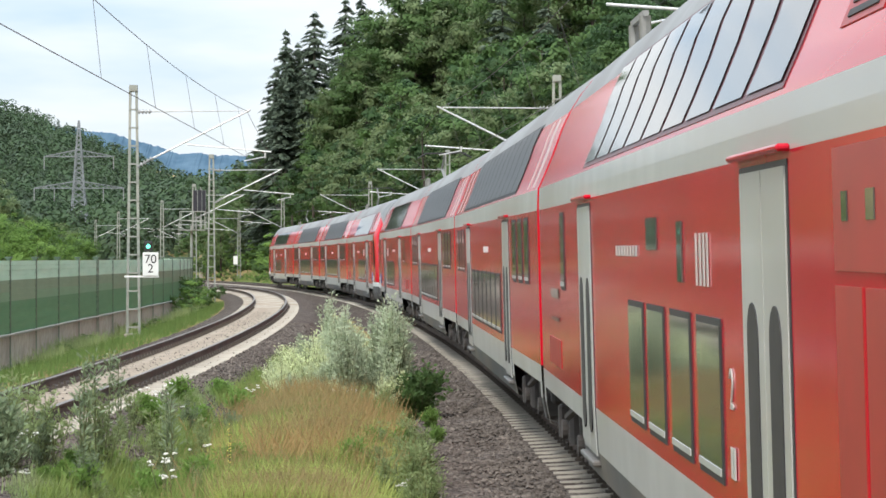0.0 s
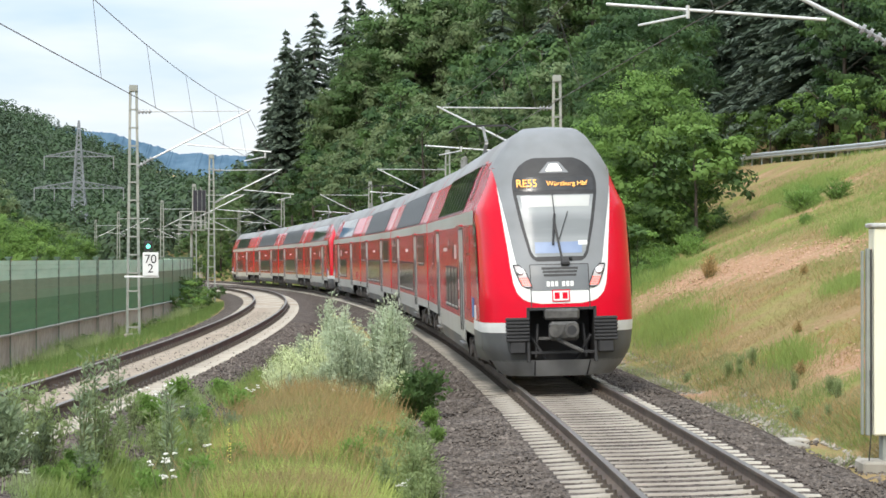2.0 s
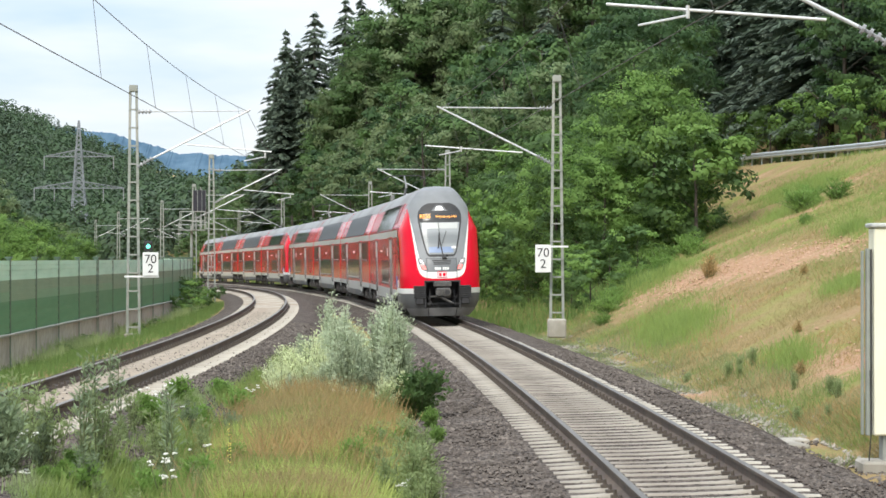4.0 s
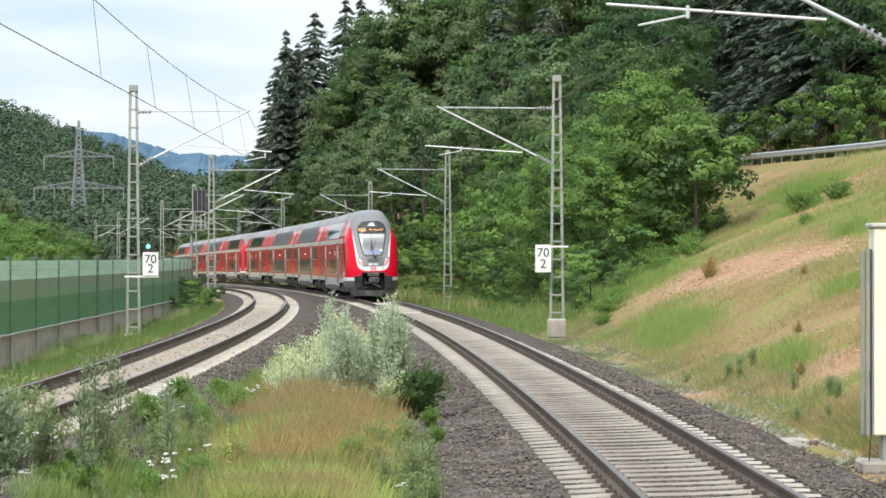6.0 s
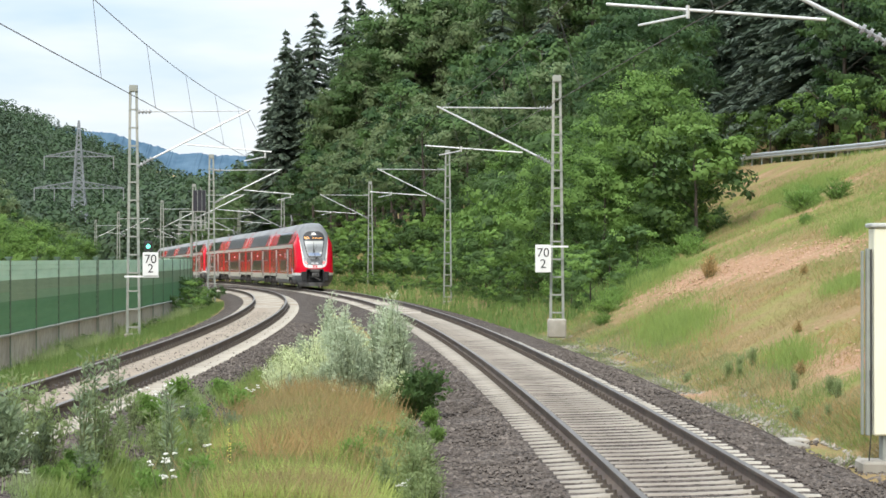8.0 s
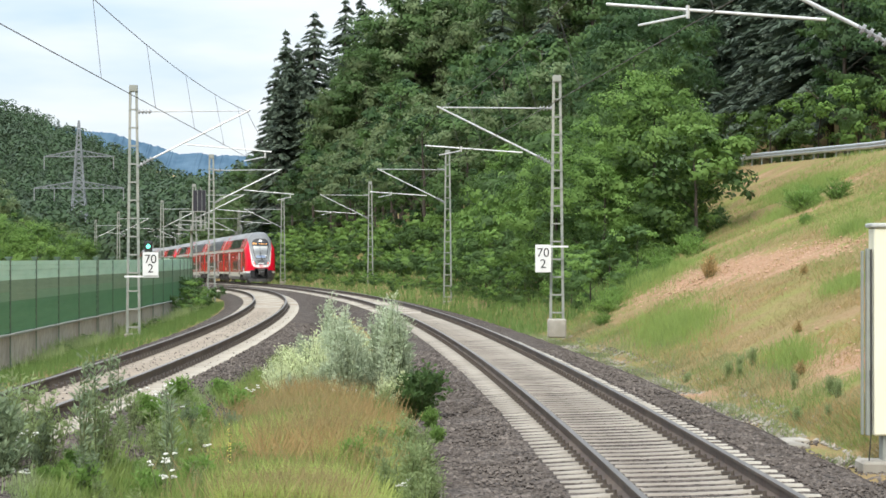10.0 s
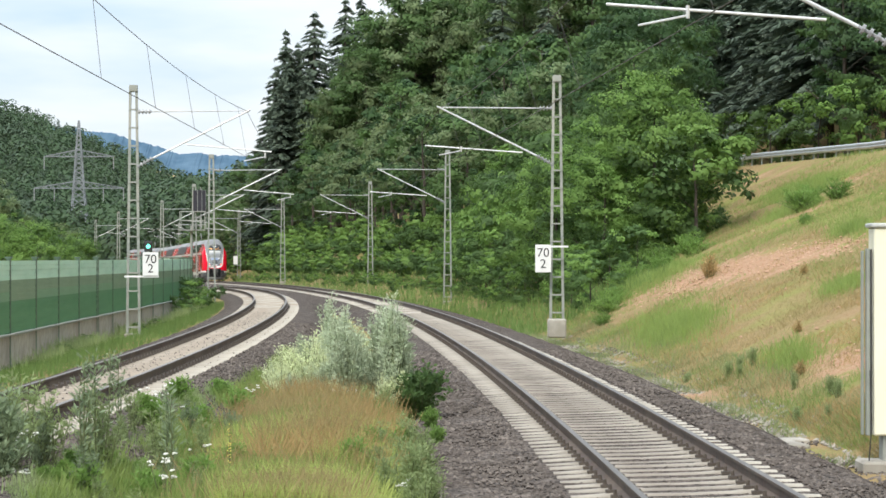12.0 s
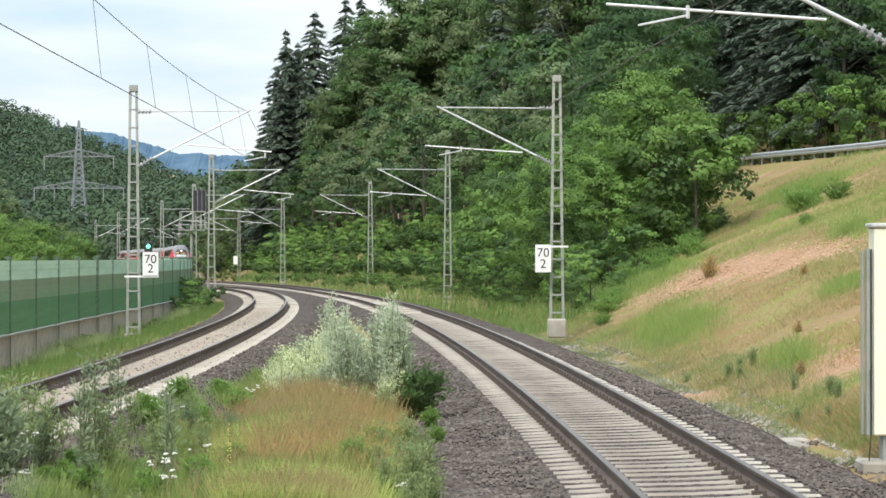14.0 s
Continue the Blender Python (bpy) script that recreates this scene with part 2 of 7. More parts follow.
def raw(name, verts, faces, material, parent=None, label="", smooth=False, idx=None):
    me = bpy.data.meshes.new(name)
    me.from_pydata(verts, [], faces)
    for k in (material if isinstance(material, (list, tuple)) else [material]):
        me.materials.append(k)
    if idx is not None:
        me.polygons.foreach_set("material_index", idx)
    if smooth:
        me.polygons.foreach_set("use_smooth", [True] * len(me.polygons))
    me.update()
    ob = new(name, me)
    if parent:
        ob.parent = parent
    if label:
        ob["label"] = label
    return ob


def box(bm, c, s, m=None, bevel=0.0, mi=0):
    r = bmesh.ops.create_cube(bm, size=1.0, matrix=(m or Matrix()) @ Matrix.Translation(c) @ Matrix.Diagonal((*s, 1)))
    vs = r["verts"]
    if mi:
        for f in {f for v in vs for f in v.link_faces}:
            f.material_index = mi
    if bevel:
        es = list({e for v in vs for e in v.link_edges})
        bmesh.ops.bevel(bm, geom=es, offset=bevel, segments=1, affect="EDGES", profile=0.5)
    return bm


def tube(bm, a, b, r, n=6, r2=None):
    a, b = Vector(a), Vector(b)
    d = b - a
    q = d.to_track_quat("Z", "Y").to_matrix().to_4x4()
    bmesh.ops.create_cone(bm, cap_ends=True, segments=n, radius1=r, radius2=r if r2 is None else r2, depth=d.length,
                          matrix=Matrix.Translation((a + b) / 2) @ q)
    return bm


def sweep(bm, pts, r, n=5):
    """One connected round wire through the points."""
    rings = []
    for i, p in enumerate(pts):
        d = (pts[min(i + 1, len(pts) - 1)] - pts[max(i - 1, 0)]).normalized()
        q = d.to_track_quat("Z", "Y")
        rings.append([bm.verts.new(p + q @ Vector((math.cos(6.283 * k / n) * r, math.sin(6.283 * k / n) * r, 0))) for k in range(n)])
    for a, b in zip(rings, rings[1:]):
        for k in range(n):
            bm.faces.new((a[k], a[(k + 1) % n], b[(k + 1) % n], b[k]))
    return bm


def bar(bm, a, b, w, h):
    """A straight bar of rectangular section from a to b."""
    a, b = Vector(a), Vector(b)
    d = b - a
    q = d.to_track_quat("Z", "Y").to_matrix().to_4x4()
    bmesh.ops.create_cube(bm, size=1.0, matrix=Matrix.Translation((a + b) / 2) @ q @ Matrix.Diagonal((w, h, d.length, 1)))
    return bm


def B():
    return bmesh.new()


# ---------- the two curved tracks ----------
S_KNOTS = (0, 60, 120, 200, 300, 420)
S_MIN, S_MAX = -60, 760


class Line:
    """Centre line of a track at rail-top level: place, heading, height and cant along its length."""

    def __init__(self, x0, th0, k, phi, phi2, g, g2, dz):
        self.s = np.arange(S_MIN, S_MAX + 1, 1.0)
        kk = np.interp(self.s, S_KNOTS, np.array(k) / 1000)
        th = np.concatenate([[0], np.cumsum((kk[1:] + kk[:-1]) / 2)])
        i0 = -S_MIN
        self.th = th - th[i0] + th0
        dx, dy = -np.sin(self.th), np.cos(self.th)
        self.x = np.concatenate([[0], np.cumsum((dx[1:] + dx[:-1]) / 2)])
        self.y = np.concatenate([[0], np.cumsum((dy[1:] + dy[:-1]) / 2)])
        self.x += x0 - self.x[i0]
        self.y += 12.0 - self.y[i0]
        sc = np.clip(self.s, -20, 380)
        self.z = g * sc + g2 * (sc / 100) ** 2 + dz
        self.phi = phi + phi2 * np.clip(self.s, 0, 300) / 100

    def at(self, s, u=0.0, w=0.0):
        X, Y, T = (np.interp(s, self.s, v) for v in (self.x, self.y, self.th))
        Z, p = np.interp(s, self.s, self.z), np.interp(s, self.s, self.phi)
        lat, up = u * math.cos(p) - w * math.sin(p), u * math.sin(p) + w * math.cos(p)
        return Vector((X + lat * math.cos(T), Y + lat * math.sin(T), Z + up))

    def frame_at(self, s):
        """x to the right across the cant, y along the track."""
        X, Y, T = (np.interp(s, self.s, v) for v in (self.x, self.y, self.th))
        Z, p = np.interp(s, self.s, self.z), np.interp(s, self.s, self.phi)
        return Matrix.Translation((X, Y, Z)) @ Matrix.Rotation(T, 4, "Z") @ Matrix.Rotation(-p, 4, "Y")

    def x_at(self, y):
        return np.interp(y, self.y, self.x)

    def z_at(self, y):
        return np.interp(y, self.y, self.z)


RIGHT = Line(3.064, 0.01789, (0.4261, 0.57, 0.6627, 0.5874, -0.0713, -0.0105), 0.0291, -0.0114, 0.00394, -0.1606, 0.0)
LEFT = Line(-6.529, -0.0409, (1.1558, 0.7976, 0.8693, 0.5367, 0.4123, 0.4123), 0.0419, -0.0013, 0.0037, -0.2627, 0.354)
SLEEPER_STEP = 0.6274


# ---------- ground ----------
def fbm(x, y, s):
    return noise.fractal(Vector((x * s, y * s, 3.7)), 1.0, 2.0, 4)


def ramp(v, a, b):
    t = min(max((v - a) / (b - a), 0.0), 1.0)
    return t * t * (3 - 2 * t)


def ground_z(x, y):
    xr, xl = RIGHT.x_at(y), LEFT.x_at(y)
    zt = RIGHT.z_at(y)
    zl = LEFT.z_at(y)
    u, v = x - xr, x - xl
    if u >= 0:
        z = zt - 0.55
        if u > 3.6:
            t = u - 3.6
            rise = min(t, 17.5) * (0.427 + min(max(y - 125, 0) * 0.0008, 0.05))
            if t > 26:
                rise += 0.62 * (t - 26) - 0.62 * max(0, t - 120)
            z += rise + 0.25 * fbm(x, y, 0.15) * min(1, t / 4) * (1 - ramp(t, 11, 16))
    elif v <= 0:
        z = zl - 0.55 - 0.42 * ramp(-v, 2.9, 4.9)
        if v < -5:
            z -= 0.3 * ramp(-v, 5, 9)
    else:
        t = u / (xr - xl)                       # 0 at the right track, -1 at the left one
        z = (zt - 0.55) * (1 + t) + (zl - 0.55) * (-t)
        wide = min(1.0, max(0.0, (xr - xl - 5) / 3))
        z += 0.28 * wide * ramp(1 - abs(2 * t + 1), 0.55, 0.95)
    if y > 500:                                 # wooded hill across the valley
        z += min(78.0, max(0.0, 24.5 + 0.43 * (-107 - x) if x > -260 else 81.7)) * ramp(y, 520, 1150)
    return z


def surface_z(x, y):
    """The ground or the ballast shoulder, whichever lies higher."""
    z = ground_z(x, y)
    for line, c in ((LEFT, 0.042), (RIGHT, 0.028)):
        v = x - float(line.x_at(y))
        half = 1.95 if line is LEFT else 3.35
        if (0 < v < 3.2) if line is LEFT else (-4.2 < v < 0):
            a = abs(v)
            z = max(z, float(line.z_at(y)) + v * c + (-0.26 if a < half else -0.30 - 0.5 * (a - half)))
    return z


def build_ground():
    us = [-2600, -1400, -800, -500, -380, -300, -260, -220, -190, -160, -135, -110, -90, -70, -52, -40, -32, -26, -22, -19]
    us += [v * 0.5 for v in range(-34, 52)] + [27, 29, 31, 34, 38, 44, 52, 62, 76, 95, 120, 150, 200, 300, 600, 1400, 2600]
    ys = [-60, -40, -20, -8] + [0.8 * v for v in range(0, 190)] + [152 + 3.0 * v for v in range(0, 60)]
    ys += [340, 360, 385, 410, 450, 500, 540, 580, 620, 660, 700, 750, 800, 860, 920, 990, 1070, 1150, 1300, 1600, 2200, 3200, 4600]
    vs, fs = [], []
    for y in ys:
        xr = RIGHT.x_at(min(y, 430))
        for u in us:
            x = xr + u
            vs.append((x, y, ground_z(x, y) + 0.05 * fbm(x, y, 0.8)))
    n = len(us)
    for j in range(len(ys) - 1):
        for i in range(n - 1):
            a = j * n + i
            fs.append((a, a + 1, a + n + 1, a + n))
    g = raw("ground", vs, fs, MEADOW, smooth=True)
    tagged(g, "uneven meadow ground with dry grass and bare earth", "ground", kind="structure")


build_ground()


def build_bed(line, name, label, half_r, half_l, s0, s1):
    """Ballast bed with sloping shoulders."""
    crib, mid = (-0.226, -0.228) if line is RIGHT else (-0.244, -0.252)
    prof = [(-half_l - 0.9, -0.75), (-half_l, -0.30), (-1.5, -0.235), (-1.25, crib), (-0.4, mid), (0.4, mid),
            (1.25, crib), (1.5, -0.235), (half_r, -0.30), (half_r + 0.9, -0.75)]
    fine = []
    for (a, za), (b, zb) in zip(prof, prof[1:]):
        k = max(1, int((b - a) / 0.18))
        fine += [(a + (b - a) * i / k, za + (zb - za) * i / k) for i in range(k)]
    fine.append(prof[-1])
    vs, fs = [], []
    ss, s = [], s0
    while s < s1:
        ss.append(s)
        s += 0.2 if s < 60 else 0.8 if s < 150 else 3.0
    for s in ss:
        for u, w in fine:
            r = 0.022 if abs(u) > 1.4 else 0.009
            p = line.at(s, u, w)
            p.z += r * noise.noise(Vector((u * 7, s * 7, 0))) + 0.04 * noise.noise(Vector((u * 0.9, s * 0.5, 5))) * (abs(u) > 1.5)
            p.x += 0.08 * noise.noise(Vector((u, s * 0.8, 9))) * (abs(u) > half_r - 0.1)
            vs.append(p)
    n = len(fine)
    for j in range(len(ss) - 1):
        for i in range(n - 1):
            a = j * n + i
            fs.append((a, a + 1, a + n + 1, a + n))
    tagged(raw(name, vs, fs, BALLAST), label, "ballast", kind="structure")


build_bed(RIGHT, "ballast_bed_1", "grey crushed-stone ballast under the curved track", 2.25, 3.35, -50, 500)
build_bed(LEFT, "ballast_bed_2", "grey crushed-stone ballast under the second track", 1.95, 2.0, -45, 480)


def rail_mesh(line, u, s0, s1, parent):
    """One rail: foot, web and head, with a polished running surface."""
    prof = [(-0.075, -0.172), (0.075, -0.172), (0.07, -0.155), (0.012, -0.135), (0.010, -0.05), (0.036, -0.038), (0.036, -0.006),
            (0.028, 0.0), (-0.028, 0.0), (-0.036, -0.006), (-0.036, -0.038), (-0.010, -0.05), (-0.012, -0.135), (-0.07, -0.155)]
    vs, fs, idx = [], [], []
    ss, s = [], s0
    while s < s1:
        ss.append(s)
        s += 1.0 if s < 200 else 3.0
    n = len(prof)
    for s in ss:
        for a, w in prof:
            vs.append(line.at(s, u + a, w))
    for j in range(len(ss) - 1):
        for i in range(n):
            k = (i + 1) % n
            fs.append((j * n + i, j * n + k, (j + 1) * n + k, (j + 1) * n + i))
            idx.append(1 if i in (6, 7, 8) else 0)
    raw("rail", vs, fs, [RAIL, RAIL_TOP], parent, "rusty steel rail with a polished head", idx=idx)


def sleeper_bm(bm, m=None):
    """Concrete sleeper, waisted in the middle, with raised rail seats."""
    xs = [-1.3, -1.0, -0.78, -0.45, 0, 0.45, 0.78, 1.0, 1.3]
    hs = [-0.210, -0.198, -0.176, -0.206, -0.212, -0.206, -0.176, -0.198, -0.210]
    ws = [0.118, 0.123, 0.132, 0.108, 0.10, 0.108, 0.132, 0.123, 0.118]
    rings = []
    for x, h, w in zip(xs, hs, ws):
        q = [(x, -w, -0.38), (x, w, -0.38), (x, w - 0.035, h - 0.02), (x, w - 0.05, h), (x, -w + 0.05, h), (x, -w + 0.035, h - 0.02)]
        rings.append([bm.verts.new((m or Matrix()) @ Vector(p)) for p in q])
    for a, b in zip(rings, rings[1:]):
        for i in range(6):
            bm.faces.new((a[i], a[(i + 1) % 6], b[(i + 1) % 6], b[i]))
    bm.faces.new(rings[0][::-1])
    bm.faces.new(rings[-1])


def build_track(line, label, s0, s_near, s1):
    tr = thing("railway_track", label, "track", "railway tracks", "structure")
    for u in (-0.7525, 0.7525):
        rail_mesh(line, u, -45, s1, tr)
    bm = B()
    sleeper_bm(bm)
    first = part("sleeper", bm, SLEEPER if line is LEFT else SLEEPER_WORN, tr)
    bm = B()
    for u in (-0.7525, 0.7525):
        for sgn in (-1, 1):
            box(bm, (u + sgn * 0.13, 0, -0.165), (0.09, 0.11, 0.035))
            tube(bm, (u + sgn * 0.13, 0, -0.15), (u + sgn * 0.13, 0, -0.09), 0.022, 6)
    fast = part("fastening", bm, CLIP, tr, "dark rail clips with screws")
    near = int((s_near - s0) / SLEEPER_STEP)
    first.matrix_basis = fast.matrix_basis = line.frame_at(s0)
    for i in range(1, near):
        m = line.frame_at(s0 + i * SLEEPER_STEP)
        again(first, tr, m @ pose(random.uniform(-0.015, 0.015), 0, random.uniform(-0.006, 0.006), 0, 0, random.uniform(-0.4, 0.4)))
        again(fast, tr, m)
    vs, fs = [], []
    bm = B()
    sleeper_bm(bm)
    bv, bf = [v.co.copy() for v in bm.verts], [[v.index for v in f.verts] for f in bm.faces]
    bm.verts.index_update()
    bf = [[v.index for v in f.verts] for f in bm.faces]
    bm.free()
    s = s0 - SLEEPER_STEP * int((s0 + 44) / SLEEPER_STEP)
    while s < s1 - 2:
        if s0 - 0.1 < s < s0 + (near - 0.5) * SLEEPER_STEP:
            s += SLEEPER_STEP
            continue
        m = line.frame_at(s)
        o = len(vs)
        vs += [m @ v for v in bv]
        fs += [[i + o for i in f] for f in bf]
        s += SLEEPER_STEP
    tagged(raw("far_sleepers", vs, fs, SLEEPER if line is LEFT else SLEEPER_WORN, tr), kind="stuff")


build_track(RIGHT, "curved railway track with concrete sleepers and rusty rails", 1.0, 105.0, 480)
build_track(LEFT, "second railway track curving away, pale concrete sleepers", 16.0, 105.0, 460)


# ---------- double-deck electric train ----------
# car space: x to the right, y along the travel, z up from the rail top; y = 0 at the car's end next to the camera
SECT = [(1.18, 0.34), (1.34, 0.40), (1.385, 0.66), (1.40, 1.06), (1.40, 1.6), (1.40, 2.2), (1.40, 2.94), (1.396, 3.07), (1.388, 3.20), (1.284, 3.42),
        (1.18, 3.66), (1.09, 3.90), (0.975, 4.13), (0.84, 4.33), (0.68, 4.52), (0.51, 4.655), (0.43, 4.69), (0.0, 4.72)]
_SZ, _SX = [q[1] for q in SECT], [q[0] for q in SECT]


def half_w(z):
    return float(np.interp(z, _SZ, _SX))


def side_patch(bm, y0, y1, z0, z1, off=0.0, sgn=-1, thick=0.0, rows=None, mi=0, skew=0.0):
    """A piece of the car side between two heights, following its section, set off outwards."""
    zs = sorted({z0, z1, *[z for z in _SZ if z0 < z < z1]}) if rows is None else rows
    out = []
    for o in ([off] if not thick else [off, off - thick]):
        ring = []
        for z in zs:
            dz = 0.02
            ta, tb = half_w(min(z + dz, 4.71)), half_w(max(z - dz, 0.34))
            nx, nz = 2 * dz, tb - ta
            ln = math.hypot(nx, nz)
            x, zz = half_w(z) + o * nx / ln, z + o * nz / ln
            ring.append((bm.verts.new((sgn * x, y0 + skew * (z - z0), zz)), bm.verts.new((sgn * x, y1 + skew * (z - z0), zz))))
        out.append(ring)

    def quad(a, b, c, d):
        f = bm.faces.new((a, b, c, d) if sgn < 0 else (d, c, b, a))
        f.material_index = mi
    for (a, b), (c, d) in zip(out[0], out[0][1:]):
        quad(b, a, c, d)
    if thick:
        for ring_o, ring_i in ((out[0], out[1]),):
            for i in range(len(zs) - 1):
                quad(ring_o[i][0], ring_i[i][0], ring_i[i + 1][0], ring_o[i + 1][0])
                quad(ring_i[i][1], ring_o[i][1], ring_o[i + 1][1], ring_i[i + 1][1])
            quad(ring_i[0][0], ring_o[0][0], ring_o[0][1], ring_i[0][1])
            quad(ring_o[-1][0], ring_i[-1][0], ring_i[-1][1], ring_o[-1][1])
    return bm


def wheelset(parent, y):
    bm = B()
    for sx in (-1, 1):
        tube(bm, (sx * 0.70, y, 0.46), (sx * 0.82, y, 0.46), 0.46, 20)
        tube(bm, (sx * 0.82, y, 0.46), (sx * 0.86, y, 0.46), 0.14, 10)
    tube(bm, (-0.7, y, 0.46), (0.7, y, 0.46), 0.09, 8)
    part("wheelset", bm, STEEL, parent, "worn steel wheels on an axle")


def bogie(parent, y):
    bm = B()
    for sx in (-1, 1):
        box(bm, (sx * 1.10, y, 0.60), (0.16, 3.5, 0.2), bevel=0.04)
        for dy in (-1.25, 1.25):
            box(bm, (sx * 1.14, y + dy, 0.46), (0.26, 0.40, 0.34), bevel=0.05)
            tube(bm, (sx * 1.27, y + dy, 0.46), (sx * 1.33, y + dy, 0.46), 0.11, 12)
            tube(bm, (sx * 1.16, y + dy * 0.66, 0.32), (sx * 1.16, y + dy * 0.66, 0.80), 0.12, 10)
        tube(bm, (sx * 1.08, y - 0.3, 0.72), (sx * 1.08, y - 0.3, 1.02), 0.22, 12)
        tube(bm, (sx * 1.08, y + 0.3, 0.72), (sx * 1.08, y + 0.3, 1.02), 0.22, 12)
        tube(bm, (sx * 1.30, y - 0.9, 0.82), (sx * 1.30, y + 0.6, 0.64), 0.045, 6)
        box(bm, (sx * 1.22, y + 1.95, 0.5), (0.2, 0.25, 0.4), bevel=0.03)
        box(bm, (sx * 0.98, y + 1.75, 0.45), (0.1, 0.1, 0.5))
    box(bm, (0, y, 0.62), (2.0, 0.5, 0.22))
    bo = part("bogie", bm, UNDER, parent, "dark dusty bogie frame with springs")
    wheelset(bo, y - 1.25)
    wheelset(bo, y + 1.25)


def window(parent, y0, y1, z0, z1, sgn, glass, name="window"):
    bm = B()
    side_patch(bm, y0, y1, z0, z1, 0.010, sgn, 0.03)
    fr = part(name, bm, BLACK, parent)
    bm = B()
    side_patch(bm, y0 + 0.035, y1 - 0.035, z0 + 0.04, z1 - 0.04, 0.016, sgn, 0.02)
    part("pane", bm, glass, fr, smooth=False)
    bm = B()
    side_patch(bm, y0 + 0.05, y1 - 0.05, z0 + 0.045, z0 + 0.085, 0.022, sgn, 0.01)
    part("sill", bm, BAND, fr)
    return fr


def door(parent, y0, sgn, y1):
    """Two light grey leaves with tall dark windows under a small rain strip."""
    z0, z1 = 0.60, 2.90
    bm = B()
    side_patch(bm, y0, y1, z0, z1, 0.006, sgn, 0.03)
    dr = part("door", bm, BLACK, parent, "light grey double door with tall dark windows")
    mid = (y0 + y1) / 2
    for a, b in ((y0 + 0.05, mid - 0.012), (mid + 0.012, y1 - 0.05)):
        bm = B()
        side_patch(bm, a, b, z0 + 0.02, z1 - 0.03, 0.014, sgn, 0.02)
        lf = part("leaf", bm, BAND, dr)
        c = (a + b) / 2
        bm = B()
        vs = []
        n = 10
        for k in range(n + 1):
            t = math.pi * k / n
            vs.append((c + 0.19 * math.cos(t), 2.05 + 0.17 * math.sin(t)))
        for k in range(n + 1):
            t = math.pi + math.pi * k / n
            vs.append((c + 0.19 * math.cos(t), 0.98 + 0.17 * math.sin(t)))
        x = sgn * (1.40 + 0.020)
        f = bm.faces.new([bm.verts.new((x, yy, zz)) for yy, zz in (vs if sgn > 0 else vs[::-1])])
        ex = bmesh.ops.extrude_face_region(bm, geom=[f])
        for v in [g for g in ex["geom"] if isinstance(g, bmesh.types.BMVert)]:
            v.co.x -= sgn * 0.012
        bmesh.ops.recalc_face_normals(bm, faces=bm.faces[:])
        part("door_pane", bm, BLACK, dr)
    bm = B()
    box(bm, (sgn * 1.43, mid, 2.95), (0.07, y1 - y0 + 0.14, 0.035), bevel=0.012)
    part("rain_strip", bm, RED, dr)
    bm = B()
    box(bm, (sgn * 1.39, mid, 0.55), (0.10, y1 - y0 - 0.1, 0.05), bevel=0.012)
    part("step", bm, SKIRT, dr)
    return dr


def bars(parent, spans, z0, z1, sgn, material, name, label):
    for a, b in spans:
        bm = B()
        side_patch(bm, a, b, z0, z1, 0.012, sgn, 0.008)
        part(name, bm, material, parent, label)


def body_shell(car, y0, y1, front, bays):
    """Main shell with its paint bands: skirt, grey sill, red, grey belt, red upper deck, grey roof."""
    bm = B()
    bounds = [(0.34, 0.66, 2), (0.66, 0.84, 1), (0.84, 1.06, 1), (1.06, 2.94, 0), (2.94, 3.20, 1), (3.20, 4.13, 0), (4.13, 4.72, 3)]
    for sgn in (-1, 1):
        for z0, z1, mi in bounds:
            if z0 > 0.8:
                side_patch(bm, y0, y1, z0, z1, 0, sgn, mi=mi)
                continue
            a = y0                              # the lower side is open over the bogies
            for b0, b1 in bays + [(y1, y1)]:
                if b0 > a + 0.01:
                    side_patch(bm, a, b0, z0, z1, 0, sgn, mi=mi)
                a = b1
    bmesh.ops.remove_doubles(bm, verts=bm.verts[:], dist=0.001)
    for y in ((y1,) if front else (y0, y1)):
        ring = [bm.verts.new((-x, y, z)) for x, z in SECT[3:]] + [bm.verts.new((x, y, z)) for x, z in SECT[-2:2:-1]]
        f = bm.faces.new(ring if y == y1 else ring[::-1])
        f.material_index = 0
    b0 = bm.verts.new((-1.38, y0, 0.86)), bm.verts.new((1.38, y0, 0.86)), bm.verts.new((1.38, y1, 0.86)), bm.verts.new((-1.38, y1, 0.86))
    f = bm.faces.new(b0)
    f.material_index = 4
    a = y0                                      # floor trays between the bogies
    for b0, b1 in bays + [(y1, y1)]:
        if b0 > a + 0.3:
            bt = B()
            box(bt, (0, (a + b0) / 2, 0.60), (2.3, b0 - a - 0.04, 0.5))
            part("floor_tray", bt, UNDER, car)
        a = b1
    ob = part("body", bm, [RED, BAND, SKIRT, ROOF, BLACK], car, "red shell with light grey belt and dark skirt")
    for p in ob.data.polygons:
        p.use_smooth = abs(p.normal.y) < 0.5 and p.normal.z > 0.24
    return ob


MAROON = mat("maroon_frame", (0.10, 0.015, 0.022), (0.08, 0.014, 0.02), 3, 0.4)


